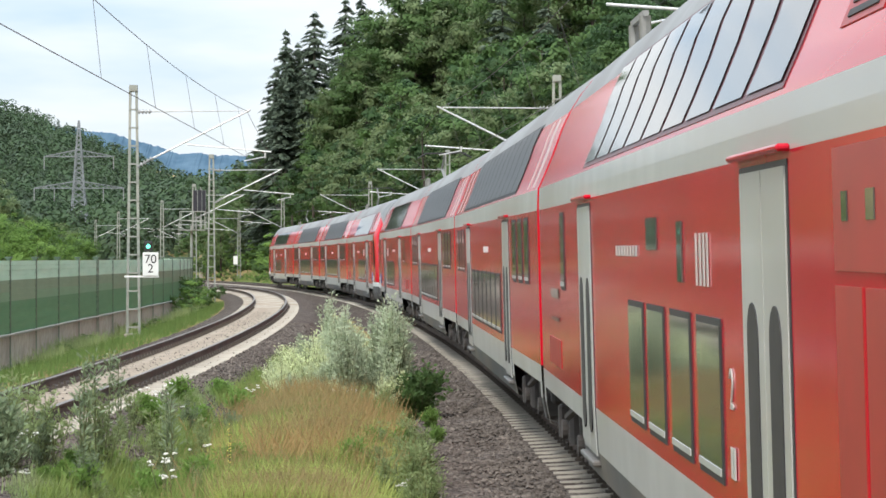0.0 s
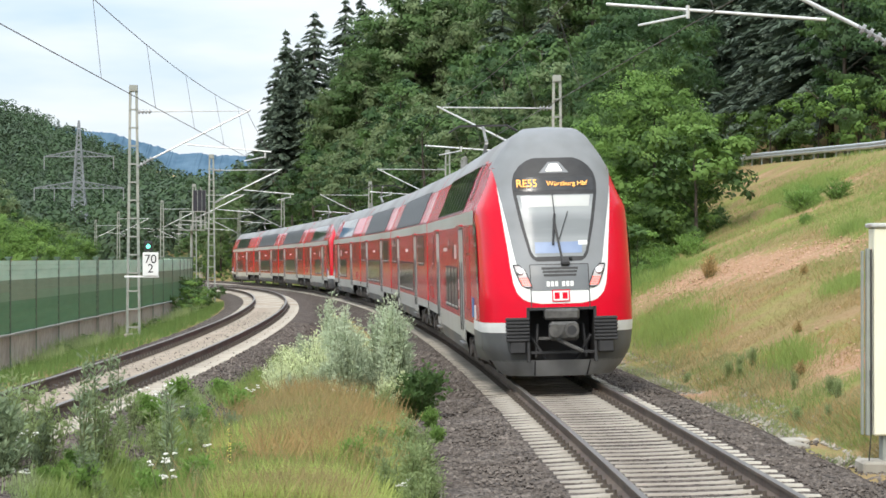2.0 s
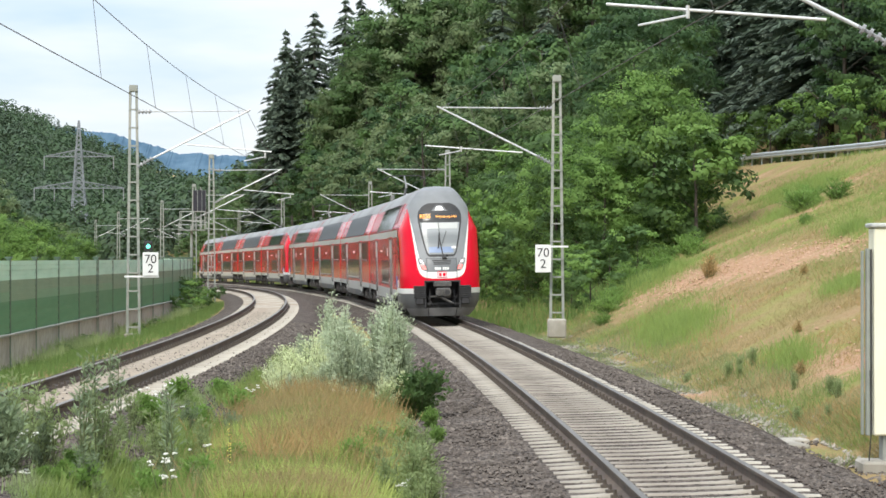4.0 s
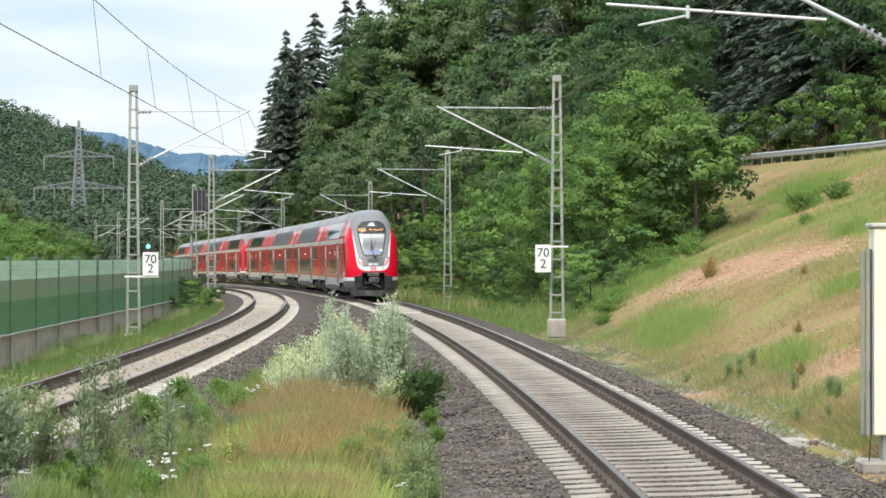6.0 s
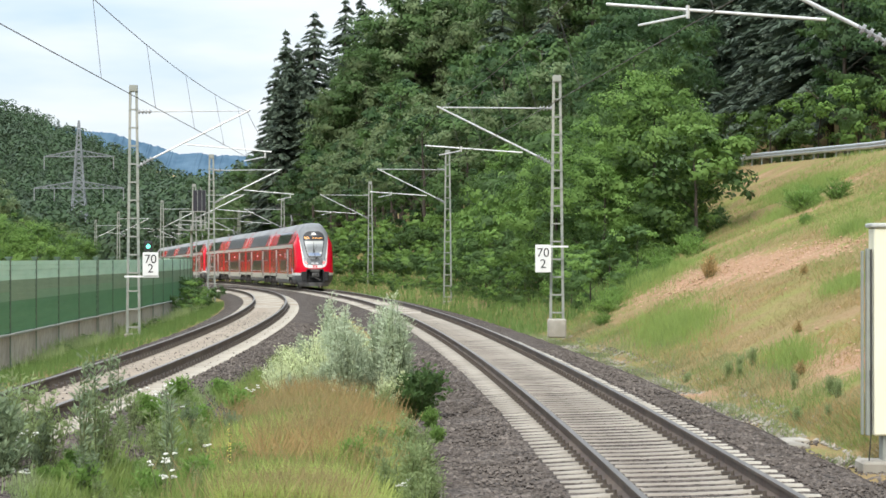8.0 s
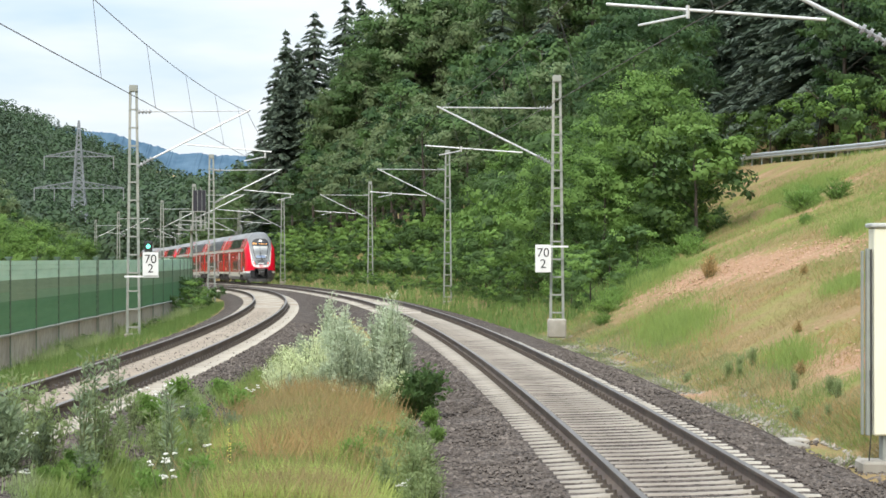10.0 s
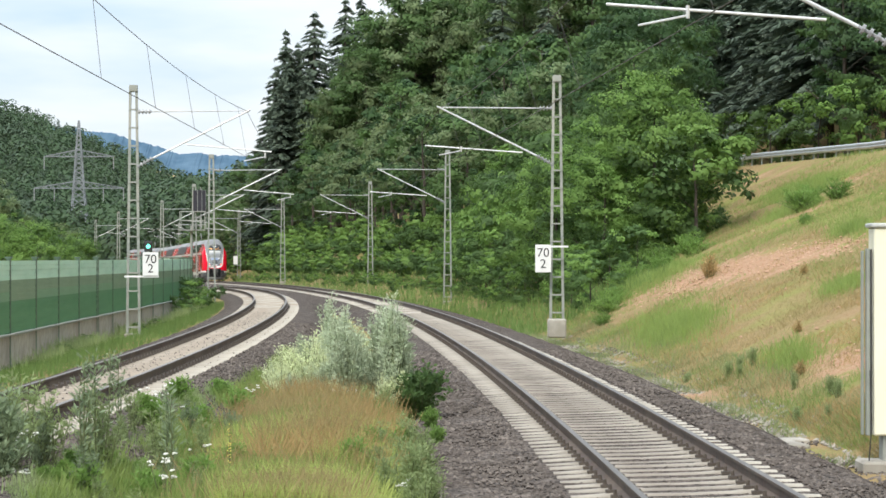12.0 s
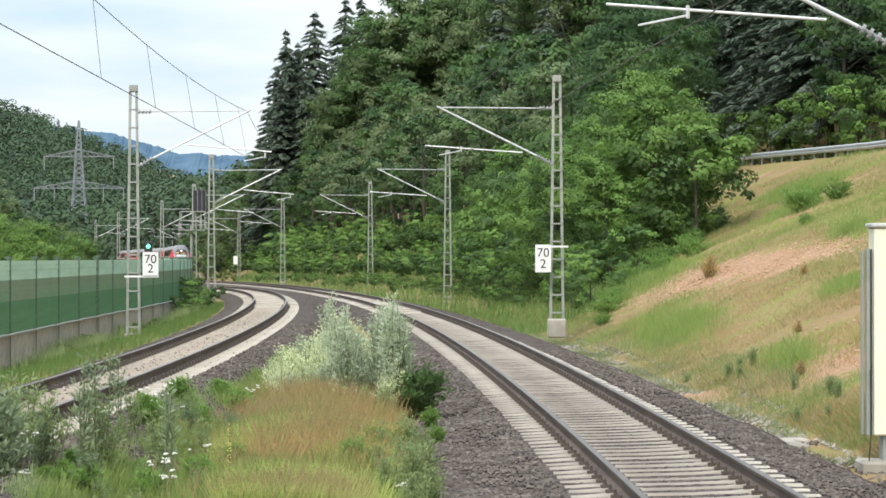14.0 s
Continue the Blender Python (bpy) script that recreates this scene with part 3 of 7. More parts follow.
def upper_glazing(car, y0, y1, sgn, n, tint):
    """Curved upper-deck windows side by side in one dark strip."""
    bm = B()
    side_patch(bm, y0, y1, 3.235, 4.19, 0.006, sgn, 0.02)
    st = part("upper_strip", bm, BLACK if tint else MAROON, car, "upper-deck window strip")
    w = (y1 - y0) / n
    for i in range(n):
        gapw = 0.06 if tint else 0.10
        a, b = y0 + i * w + gapw, y0 + (i + 1) * w - gapw
        bm = B()
        side_patch(bm, a, b, 3.27, 4.15, 0.016, sgn)
        ob = part("upper_pane", bm, GLASS_MID if tint else GLASS, st)
        ob.data.polygons.foreach_set("use_smooth", [True] * len(ob.data.polygons))


def roof_kit(car, boxes):
    for y0, y1, w, h in boxes:
        bm = B()
        box(bm, (0, (y0 + y1) / 2, 4.60 + h / 2 - 0.04), (w, y1 - y0, h), bevel=0.05)
        part("roof_box", bm, ROOF, car)


def pantograph(car, y):
    bm = B()
    for sx in (-0.55, 0.55):
        for dy in (-0.6, 0.6):
            tube(bm, (sx, y + dy, 4.58), (sx, y + dy, 4.82), 0.06, 8)
        bar(bm, (sx, y - 0.7, 4.84), (sx, y + 0.7, 4.84), 0.06, 0.06)
    pa = part("pantograph", bm, STEEL, car, "raised single-arm pantograph")
    bm = B()
    tube(bm, (0, y + 0.6, 4.86), (0, y - 0.9, 5.20), 0.05, 6)
    tube(bm, (0, y - 0.9, 5.20), (0, y + 0.5, 5.66), 0.04, 6)
    part("arm", bm, STEEL, pa)
    bm = B()
    for dy in (0.35, 0.65):
        bar(bm, (-0.62, y + dy, 5.70), (0.62, y + dy, 5.70), 0.05, 0.04)
        for sx in (-1, 1):
            tube(bm, (sx * 0.62, y + dy, 5.70), (sx * 0.9, y + dy, 5.54), 0.022, 6)
    part("contact_strip", bm, BLACK, pa)


# --- front end ---
def face_y(z):
    """How far the nose lies behind its foremost line at a height."""
    return float(np.interp(z, [0.15, 0.5, 1.15, 1.6, 2.0, 2.4, 3.0, 3.6, 4.0, 4.2, 4.38, 4.54, 4.65, 4.72], [0.30, 0.10, 0.0, 0.05, 0.17, 0.34, 0.62, 0.90, 1.10, 1.22, 1.36, 1.54, 1.80, 2.5]))


def nose_hw(z):
    return float(np.interp(z, [0.15, 0.34, 0.66, 1.06, 3.0], [1.0, 1.18, 1.36, 1.40, 1.40])) if z < 3.0 else half_w(z)


def nose_pt(x, z, off=0.0):
    """A point on the rounded front, set off along the surface's own normal."""
    def bare_pt(x, z):
        w = max(nose_hw(z), 1e-4)
        a = min(abs(x) / w, 1.0)
        d = float(np.interp(z, [0, 3.2, 4.3, 4.72], [1.25, 1.25, 0.9, 0.05]))
        return Vector((x, face_y(z) + d * (1 - (1 - a ** 3.2) ** (1 / 2.2)), z))
    p = bare_pt(x, z)
    if not off:
        return p
    ex, ez = (-0.01 if x > 0 else 0.01), (-0.01 if z > 4.7 else 0.01)
    n = ((bare_pt(x + ex, z) - p) * ex).cross((bare_pt(x, z + ez) - p) * ez)
    return p + n.normalized() * off if n.length > 1e-12 else p - Vector((0, off, 0))


def nose_patch(bm, zs, left, right, n, off, mi=0):
    """A panel on the nose between two edges given over the height."""
    rows = []
    for z in zs:
        a, b = left(z), right(z)
        rows.append([bm.verts.new(nose_pt(a + (b - a) * i / n, z, off)) for i in range(n + 1)])
    for r, q in zip(rows, rows[1:]):
        for i in range(n):
            f = bm.faces.new((r[i], r[i + 1], q[i + 1], q[i]))
            f.material_index = mi
    return bm


def steps(a, b, n):
    return [a + (b - a) * i / n for i in range(n + 1)]


def curve_of(zs, xs):
    return lambda z: float(np.interp(z, zs, xs))


def text_part(name, body, size, material, parent, m, depth=0.004, label=""):
    cu = bpy.data.curves.new(name, "FONT")
    cu.body, cu.size, cu.extrude, cu.align_x, cu.align_y = body, size, depth, "CENTER", "CENTER"
    tmp = bpy.data.objects.new(name, cu)
    scene.collection.objects.link(tmp)
    me = bpy.data.meshes.new_from_object(tmp.evaluated_get(bpy.context.evaluated_depsgraph_get()))
    bpy.data.objects.remove(tmp)
    me.materials.clear()
    me.materials.append(material)
    ob = new(name, me)
    ob.parent = parent
    ob.matrix_basis = m
    if label:
        ob["label"] = label
    return ob


def on_nose(x, z, off):
    """A pose on the nose, x to the viewer's right, y up along the face, z out."""
    p, q = nose_pt(x, z, off), nose_pt(x, z + 0.05, off)
    up = (q - p).normalized()
    rt = Vector((1, 0, 0))
    out = rt.cross(up)
    return Matrix((rt, up, out)).transposed().to_4x4(), p


def nose(car):
    outer = curve_of([1.47, 1.50, 1.56, 1.66, 1.82, 2.1, 2.5, 3.0, 3.5, 3.95], [0.36, 0.56, 0.68, 0.77, 0.83, 0.87, 0.91, 0.97, 1.02, 1.05])
    inner = curve_of([1.70, 1.74, 1.80, 2.0, 2.3, 2.6, 3.0, 3.5, 3.95], [0.28, 0.46, 0.60, 0.72, 0.79, 0.84, 0.91, 1.005, 1.07])
    # red base of the nose, with the coupler opening left free
    bm = B()
    zs = [1.36, 1.42, 1.5] + steps(1.6, 4.1, 30) + steps(4.15, 4.72, 14)
    nose_patch(bm, zs, lambda z: -nose_hw(z), lambda z: nose_hw(z), 48, 0.0)
    for sgn in (-1, 1):
        nose_patch(bm, steps(1.14, 1.36, 4), lambda z: sgn * 0.58 if sgn > 0 else -nose_hw(z), lambda z: nose_hw(z) if sgn > 0 else -0.58, 16, 0.0)
    for f in bm.faces:
        f.material_index = 1 if f.calc_center_median().z > 4.0 else 0
    nb = part("nose", bm, [RED, NOSE_GREY], car, "rounded red cab front", smooth=True)
    # side closing strips behind the nose edge
    for sgn in (-1, 1):
        bm = B()
        for z0, z1, mi in ((0.34, 0.96, 2), (0.96, 1.14, 1), (1.14, 3.98, 0), (3.98, 4.72, 3)):
            zs = steps(z0, z1, 14)
            rows = []
            for z in zs:
                w = nose_hw(z)
                y0 = nose_pt(w, z).y
                rows.append((bm.verts.new((sgn * w, y0, z)), bm.verts.new((sgn * half_w(max(z, 0.34)), max(3.3, y0), z))))
            for (a, b), (c, d) in zip(rows, rows[1:]):
                f = bm.faces.new((a, b, d, c) if sgn > 0 else (b, a, c, d))
                f.material_index = mi
        bmesh.ops.remove_doubles(bm, verts=bm.verts[:], dist=0.001)
        part("cab_side", bm, [RED, WHITE, SKIRT, NOSE_GREY], nb, smooth=True)
    bm = B()
    zs = steps(1.47, 1.8, 8) + steps(1.85, 3.6, 24)
    nose_patch(bm, zs, lambda z: -outer(z), lambda z: outer(z), 40, 0.006)
    part("white_surround", bm, WHITE, nb, "white curved stripe round the cab front", smooth=True)
    bm = B()
    zs = steps(1.70, 1.9, 5) + steps(1.95, 3.95, 24)
    nose_patch(bm, zs, lambda z: -inner(z), lambda z: inner(z), 40, 0.011)
    top = curve_of([3.95, 4.04, 4.72], [1.06, 1.3, 1.3])
    nose_patch(bm, steps(3.95, 4.72, 18), lambda z: -min(top(z), nose_hw(z)), lambda z: min(top(z), nose_hw(z)), 40, 0.011)
    part("grey_mask", bm, NOSE_GREY, nb, "mid-grey mask running up into the roof", smooth=True)
    # windscreen: dark frame, destination display, glass
    fr = curve_of([2.22, 2.27, 2.36, 2.9, 3.45, 3.66, 3.82, 3.96, 4.06, 4.10], [0.40, 0.48, 0.53, 0.66, 0.755, 0.76, 0.72, 0.62, 0.48, 0.36])
    bm = B()
    nose_patch(bm, steps(2.22, 2.4, 5) + steps(2.45, 3.6, 14) + steps(3.64, 4.10, 10), lambda z: -fr(z), lambda z: fr(z), 24, 0.017)
    ws = part("windscreen_frame", bm, BLACK, nb, smooth=True)
    gl = curve_of([2.30, 2.36, 2.9, 3.42], [0.43, 0.48, 0.60, 0.69])
    bm = B()
    nose_patch(bm, steps(2.30, 3.42, 12), lambda z: -gl(z), lambda z: gl(z), 20, 0.022)
    part("windscreen", bm, SCREEN, ws, "large inclined windscreen, sky reflection painted into its grey", smooth=True)
    bm = B()
    nose_patch(bm, steps(3.20, 3.40, 4), lambda z: -gl(z) + 0.06, lambda z: gl(z) - 0.06, 16, 0.025)
    part("sun_blind", bm, BAND, ws, "pale sun blind behind the glass", smooth=True)
    bm = B()
    nose_patch(bm, steps(2.36, 2.56, 4), lambda z: -0.42, lambda z: 0.42, 10, 0.025)
    part("desk_reflection", bm, mat("dashboard_blue", (0.20, 0.27, 0.42), (0.16, 0.22, 0.36), 3, 0.4), ws, "bluish cab desk seen through the glass", smooth=True)
    bm = B()
    nose_patch(bm, steps(2.50, 2.58, 2), lambda z: 0.36, lambda z: 0.52, 4, 0.027)
    part("paper", bm, WHITE, ws)
    bm = B()
    nose_patch(bm, steps(3.49, 3.74, 5), lambda z: -0.72, lambda z: 0.70, 16, 0.021)
    dp = part("display", bm, mat("display_glass", (0.03, 0.03, 0.032), (0.045, 0.045, 0.045), 4, 0.2), ws, "dark display with amber writing", smooth=True)
    for body, x, size in (("RE55", -0.50, 0.24), ("W\u00fcrzburg Hbf", 0.22, 0.138)):
        r, p = on_nose(x, 3.615, 0.048 if size > 0.2 else 0.032)
        text_part("display_text", body, size, LED, dp, Matrix.Translation(p) @ r @ Matrix.Diagonal((0.78 if size > 0.2 else 0.9, 0.92, 1, 1)), label="amber LED writing")
    bm = B()
    nose_patch(bm, steps(3.82, 4.02, 5), curve_of([3.82, 4.02], [-0.27, -0.10]), curve_of([3.82, 4.02], [0.27, 0.10]), 8, 0.022)
    lp = part("top_lamp", bm, NOSE_GREY, ws, "white lamp above the display", smooth=True)
    bm = B()
    nose_patch(bm, steps(3.85, 3.98, 4), curve_of([3.85, 3.98], [-0.15, -0.07]), curve_of([3.85, 3.98], [0.15, 0.07]), 6, 0.028)
    part("lens", bm, LAMP_WHITE, lp, smooth=True)
    # wipers
    bm = B()
    tube(bm, nose_pt(0.06, 2.18, 0.05), nose_pt(-0.06, 2.95, 0.06), 0.020, 6)
    tube(bm, nose_pt(-0.10, 2.50, 0.06), nose_pt(-0.04, 3.05, 0.06), 0.022, 6)
    tube(bm, nose_pt(-0.04, 3.0, 0.06), nose_pt(-0.06, 3.44, 0.05), 0.010, 5)
    tube(bm, nose_pt(0.02, 2.6, 0.06), nose_pt(0.20, 3.10, 0.05), 0.008, 5)
    box(bm, nose_pt(0.10, 2.17, 0.05), (0.16, 0.08, 0.08), bevel=0.02)
    box(bm, nose_pt(0.20, 2.26, 0.05), (0.06, 0.06, 0.07), bevel=0.02)
    part("wiper", bm, BLACK, nb, "black windscreen wiper")
    # centre flap with grille
    bm = B()
    nose_patch(bm, steps(1.70, 2.16, 6), lambda z: -0.52, lambda z: 0.50, 10, 0.016)
    fl = part("front_flap", bm, mat("flap_grey", (0.13, 0.14, 0.15), (0.11, 0.12, 0.13), 2, 0.4), nb, smooth=True)
    bm = B()
    for z in (1.97, 2.03, 2.09):
        nose_patch(bm, [z - 0.02, z + 0.02], lambda q: -0.33 + (2.1 - z) * 0.3, lambda q: 0.33 - (2.1 - z) * 0.3, 6, 0.020)
    part("grille", bm, BLACK, fl)
    bm = B()
    for x in (-0.53, 0.51):
        nose_patch(bm, steps(1.40, 2.16, 8), lambda z: x - 0.008, lambda z: x + 0.008, 1, 0.018)
    nose_patch(bm, [2.155, 2.17], lambda z: -0.53, lambda z: 0.51, 6, 0.018)
    part("panel_gap", bm, BLACK, fl)
    for i in range(6):
        x = -0.22 + i * 0.075 + (0.05 if i > 2 else 0)
        bm = B()
        nose_patch(bm, [1.77, 1.86], lambda z: x - 0.028, lambda z: x + 0.028, 1, 0.020)
        part("number_bar", bm, WHITE, fl, "white bar where the vehicle number stands")
    bm = B()
    nose_patch(bm, [1.50, 1.71], lambda z: -0.16, lambda z: 0.16, 2, 0.021)
    em = part("emblem", bm, RED, nb, "small red and white square emblem")
    bm = B()
    nose_patch(bm, [1.52, 1.69], lambda z: -0.14, lambda z: 0.14, 2, 0.024)
    part("emblem_field", bm, WHITE, em)
    bm = B()
    for x in (-0.07, 0.07):
        nose_patch(bm, [1.55, 1.66], lambda z: x - 0.045, lambda z: x + 0.045, 2, 0.027)
    part("emblem_shape", bm, RED, em)
    # lamps
    for sgn in (-1, 1):
        lo, hi = (curve_of([1.74, 1.80, 2.05, 2.17], [0.50, 0.50, 0.60, 0.72]), curve_of([1.74, 1.80, 2.05, 2.17], [0.60, 0.70, 0.80, 0.83]))
        L = (lambda z: lo(z)) if sgn > 0 else (lambda z: -hi(z))
        R = (lambda z: hi(z)) if sgn > 0 else (lambda z: -lo(z))
        bm = B()
        nose_patch(bm, steps(1.74, 2.17, 8), L, R, 6, 0.022)
        hl = part("headlight", bm, BLACK, nb, "slanted headlight with a round lamp and red diodes", smooth=True)
        bm = B()
        nose_patch(bm, steps(1.77, 2.14, 8), lambda z: L(z) + 0.025, lambda z: R(z) - 0.025, 6, 0.027)
        part("cover", bm, mat("lamp_cover", (0.55, 0.50, 0.50), (0.45, 0.42, 0.42), 6, 0.15, spec=0.8), hl, smooth=True)
        bm = B()
        r, p = on_nose(sgn * 0.69, 2.04, 0.05)
        bmesh.ops.create_cone(bm, cap_ends=True, segments=16, radius1=0.075, radius2=0.06, depth=0.03, matrix=Matrix.Translation(p) @ r)
        part("round_lamp", bm, mat("lamp_reflector", (0.7, 0.7, 0.7), (0.6, 0.6, 0.6), 6, 0.2, 0.7), hl)
        bm = B()
        for z in (1.80, 1.84, 1.88, 1.92):
            for k in range(4):
                x = L(z) + (R(z) - L(z)) * (0.2 + 0.2 * k)
                nose_patch(bm, [z - 0.012, z + 0.012], lambda q: x - 0.014, lambda q: x + 0.014, 1, 0.031)
        part("tail_diodes", bm, LAMP_RED, hl, "glowing red tail diodes")
    # lower front: white stripe, dark apron, opening, buffers, coupler
    for sgn in (-1, 1):
        bm = B()
        A = (lambda z: 0.60) if sgn > 0 else (lambda z: -nose_hw(z))
        Z = (lambda z: nose_hw(z)) if sgn > 0 else (lambda z: -0.60)
        nose_patch(bm, [0.96, 1.03, 1.036, 1.06, 1.066, 1.14], A, Z, 16, 0.004)
        part("lower_stripe", bm, WHITE, nb, smooth=True)
    for sgn in (-1, 1):
        bm = B()
        A = (lambda z: 0.60) if sgn > 0 else (lambda z: -nose_hw(z))
        Z = (lambda z: nose_hw(z)) if sgn > 0 else (lambda z: -0.60)
        nose_patch(bm, steps(0.44, 0.96, 6), A, Z, 16, 0.0)
        part("apron", bm, SKIRT, nb, "dark grey lower apron", smooth=True)
    bm = B()
    nose_patch(bm, steps(0.17, 0.46, 5), lambda z: -nose_hw(z) * 0.98, lambda z: nose_hw(z) * 0.98, 30, 0.0)
    sp = part("snow_plough", bm, mat("plough_grey", (0.24, 0.245, 0.25), (0.17, 0.17, 0.17), 2, 0.5, c3=(0.2, 0.18, 0.16)), nb, smooth=True)
    for x in (-0.48, 0.48):
        bm = B()
        nose_patch(bm, steps(0.18, 0.45, 3), lambda z: x - 0.012 - (z - 0.3) * 0.2 * (x > 0) * -1, lambda z: x + 0.012 - (z - 0.3) * 0.2 * (x > 0) * -1, 1, 0.006)
        part("plough_gap", bm, BLACK, sp)
    bm = B()
    box(bm, (0, 0.95, 0.9), (1.26, 0.06, 1.0))
    for sx in (-0.6, 0.6):
        box(bm, (sx, 0.5, 0.92), (0.05, 0.95, 0.98))
    box(bm, (0, 0.5, 1.38), (1.2, 0.95, 0.05))
    for sx in (-0.45, 0.45):
        tube(bm, (sx, 0.3, 0.5), (sx * 0.9, 0.35, 1.1), 0.03, 6)
        tube(bm, (sx * 0.6, 0.25, 0.46), (sx * 1.2, 0.3, 0.9), 0.025, 6)
    bar(bm, (-0.6, 0.12, 0.60), (0.6, 0.12, 0.60), 0.05, 0.05)
    part("coupler_bay", bm, BLACK, nb, "dark recess behind the coupler")
    bm = B()
    box(bm, (0, 0.12, 1.28), (0.62, 0.5, 0.20), bevel=0.04)
    box(bm, (0.02, -0.05, 0.98), (0.52, 0.35, 0.34), bevel=0.05)
    tube(bm, (0.15, -0.3, 1.0), (0.15, 0.1, 1.0), 0.13, 14)
    tube(bm, (-0.15, -0.42, 1.0), (-0.15, -0.1, 1.0), 0.12, 12, 0.10)
    tube(bm, (-0.15, -0.2, 0.86), (0.34, -0.3, 0.62), 0.035, 6)
    box(bm, (-0.28, -0.1, 0.86), (0.3, 0.1, 0.05))
    box(bm, (0, 0.5, 1.0), (0.3, 0.9, 0.26))
    cp = part("coupler", bm, mat("coupler_steel", (0.13, 0.125, 0.12), (0.07, 0.068, 0.065), 7, 0.55, 0.4, bump=0.2), nb, "worn steel automatic coupler")
    bm = B()
    tube(bm, (0.15, -0.305, 1.0), (0.15, -0.25, 1.0), 0.085, 14)
    part("coupler_socket", bm, BLACK, cp)
    for sgn in (-1, 1):
        bm = B()
        box(bm, (sgn * 0.79, 0.2, 1.02), (0.38, 0.35, 0.42))
        cb = part("crash_buffer", bm, BLACK, car, "black ribbed crash buffer")
        y = nose_pt(0.78, 1.0).y
        for k in range(7):
            bm = B()
            box(bm, (sgn * 0.79, y - 0.02, 1.20 - 0.062 * k), (0.42, 0.20, 0.045), bevel=0.01)
            part("rib", bm, BLACK, cb)
        bm = B()
        box(bm, (sgn * 0.79, 0.14, 0.70), (0.30, 0.24, 0.24), bevel=0.03)
        part("buffer_foot", bm, BLACK, cb)
    # cab side window, in a dark slanted frame
    for sgn in (-1, 1):
        bm = B()
        rows = []
        for z, a, b in ((1.55, 1.30, 1.42), (1.8, 1.30, 1.70), (2.2, 1.42, 2.10), (2.6, 1.62, 2.45), (2.88, 1.80, 2.62), (2.94, 1.95, 2.62)):
            rr = []
            for y in (a, (a + b) / 2, b):
                # find the lateral place on the rounded corner for this depth
                w = nose_hw(z)
                lo_, hi_ = 0.0, w
                for _ in range(24):
                    md = (lo_ + hi_) / 2
                    if nose_pt(md, z).y < y:
                        lo_ = md
                    else:
                        hi_ = md
                rr.append(bm.verts.new((sgn * (lo_ + 0.012), y - 0.008, z)))
            rows.append(rr)
        for r, q in zip(rows, rows[1:]):
            for i in range(2):
                bm.faces.new((r[i], q[i], q[i + 1], r[i + 1]) if sgn < 0 else (r[i + 1], q[i + 1], q[i], r[i]))
        part("cab_window", bm, GLASS, nb, "dark slanted cab side window", smooth=True)
    return nb


CAR_L, END_L, GAP = 26.3, 26.75, 0.55


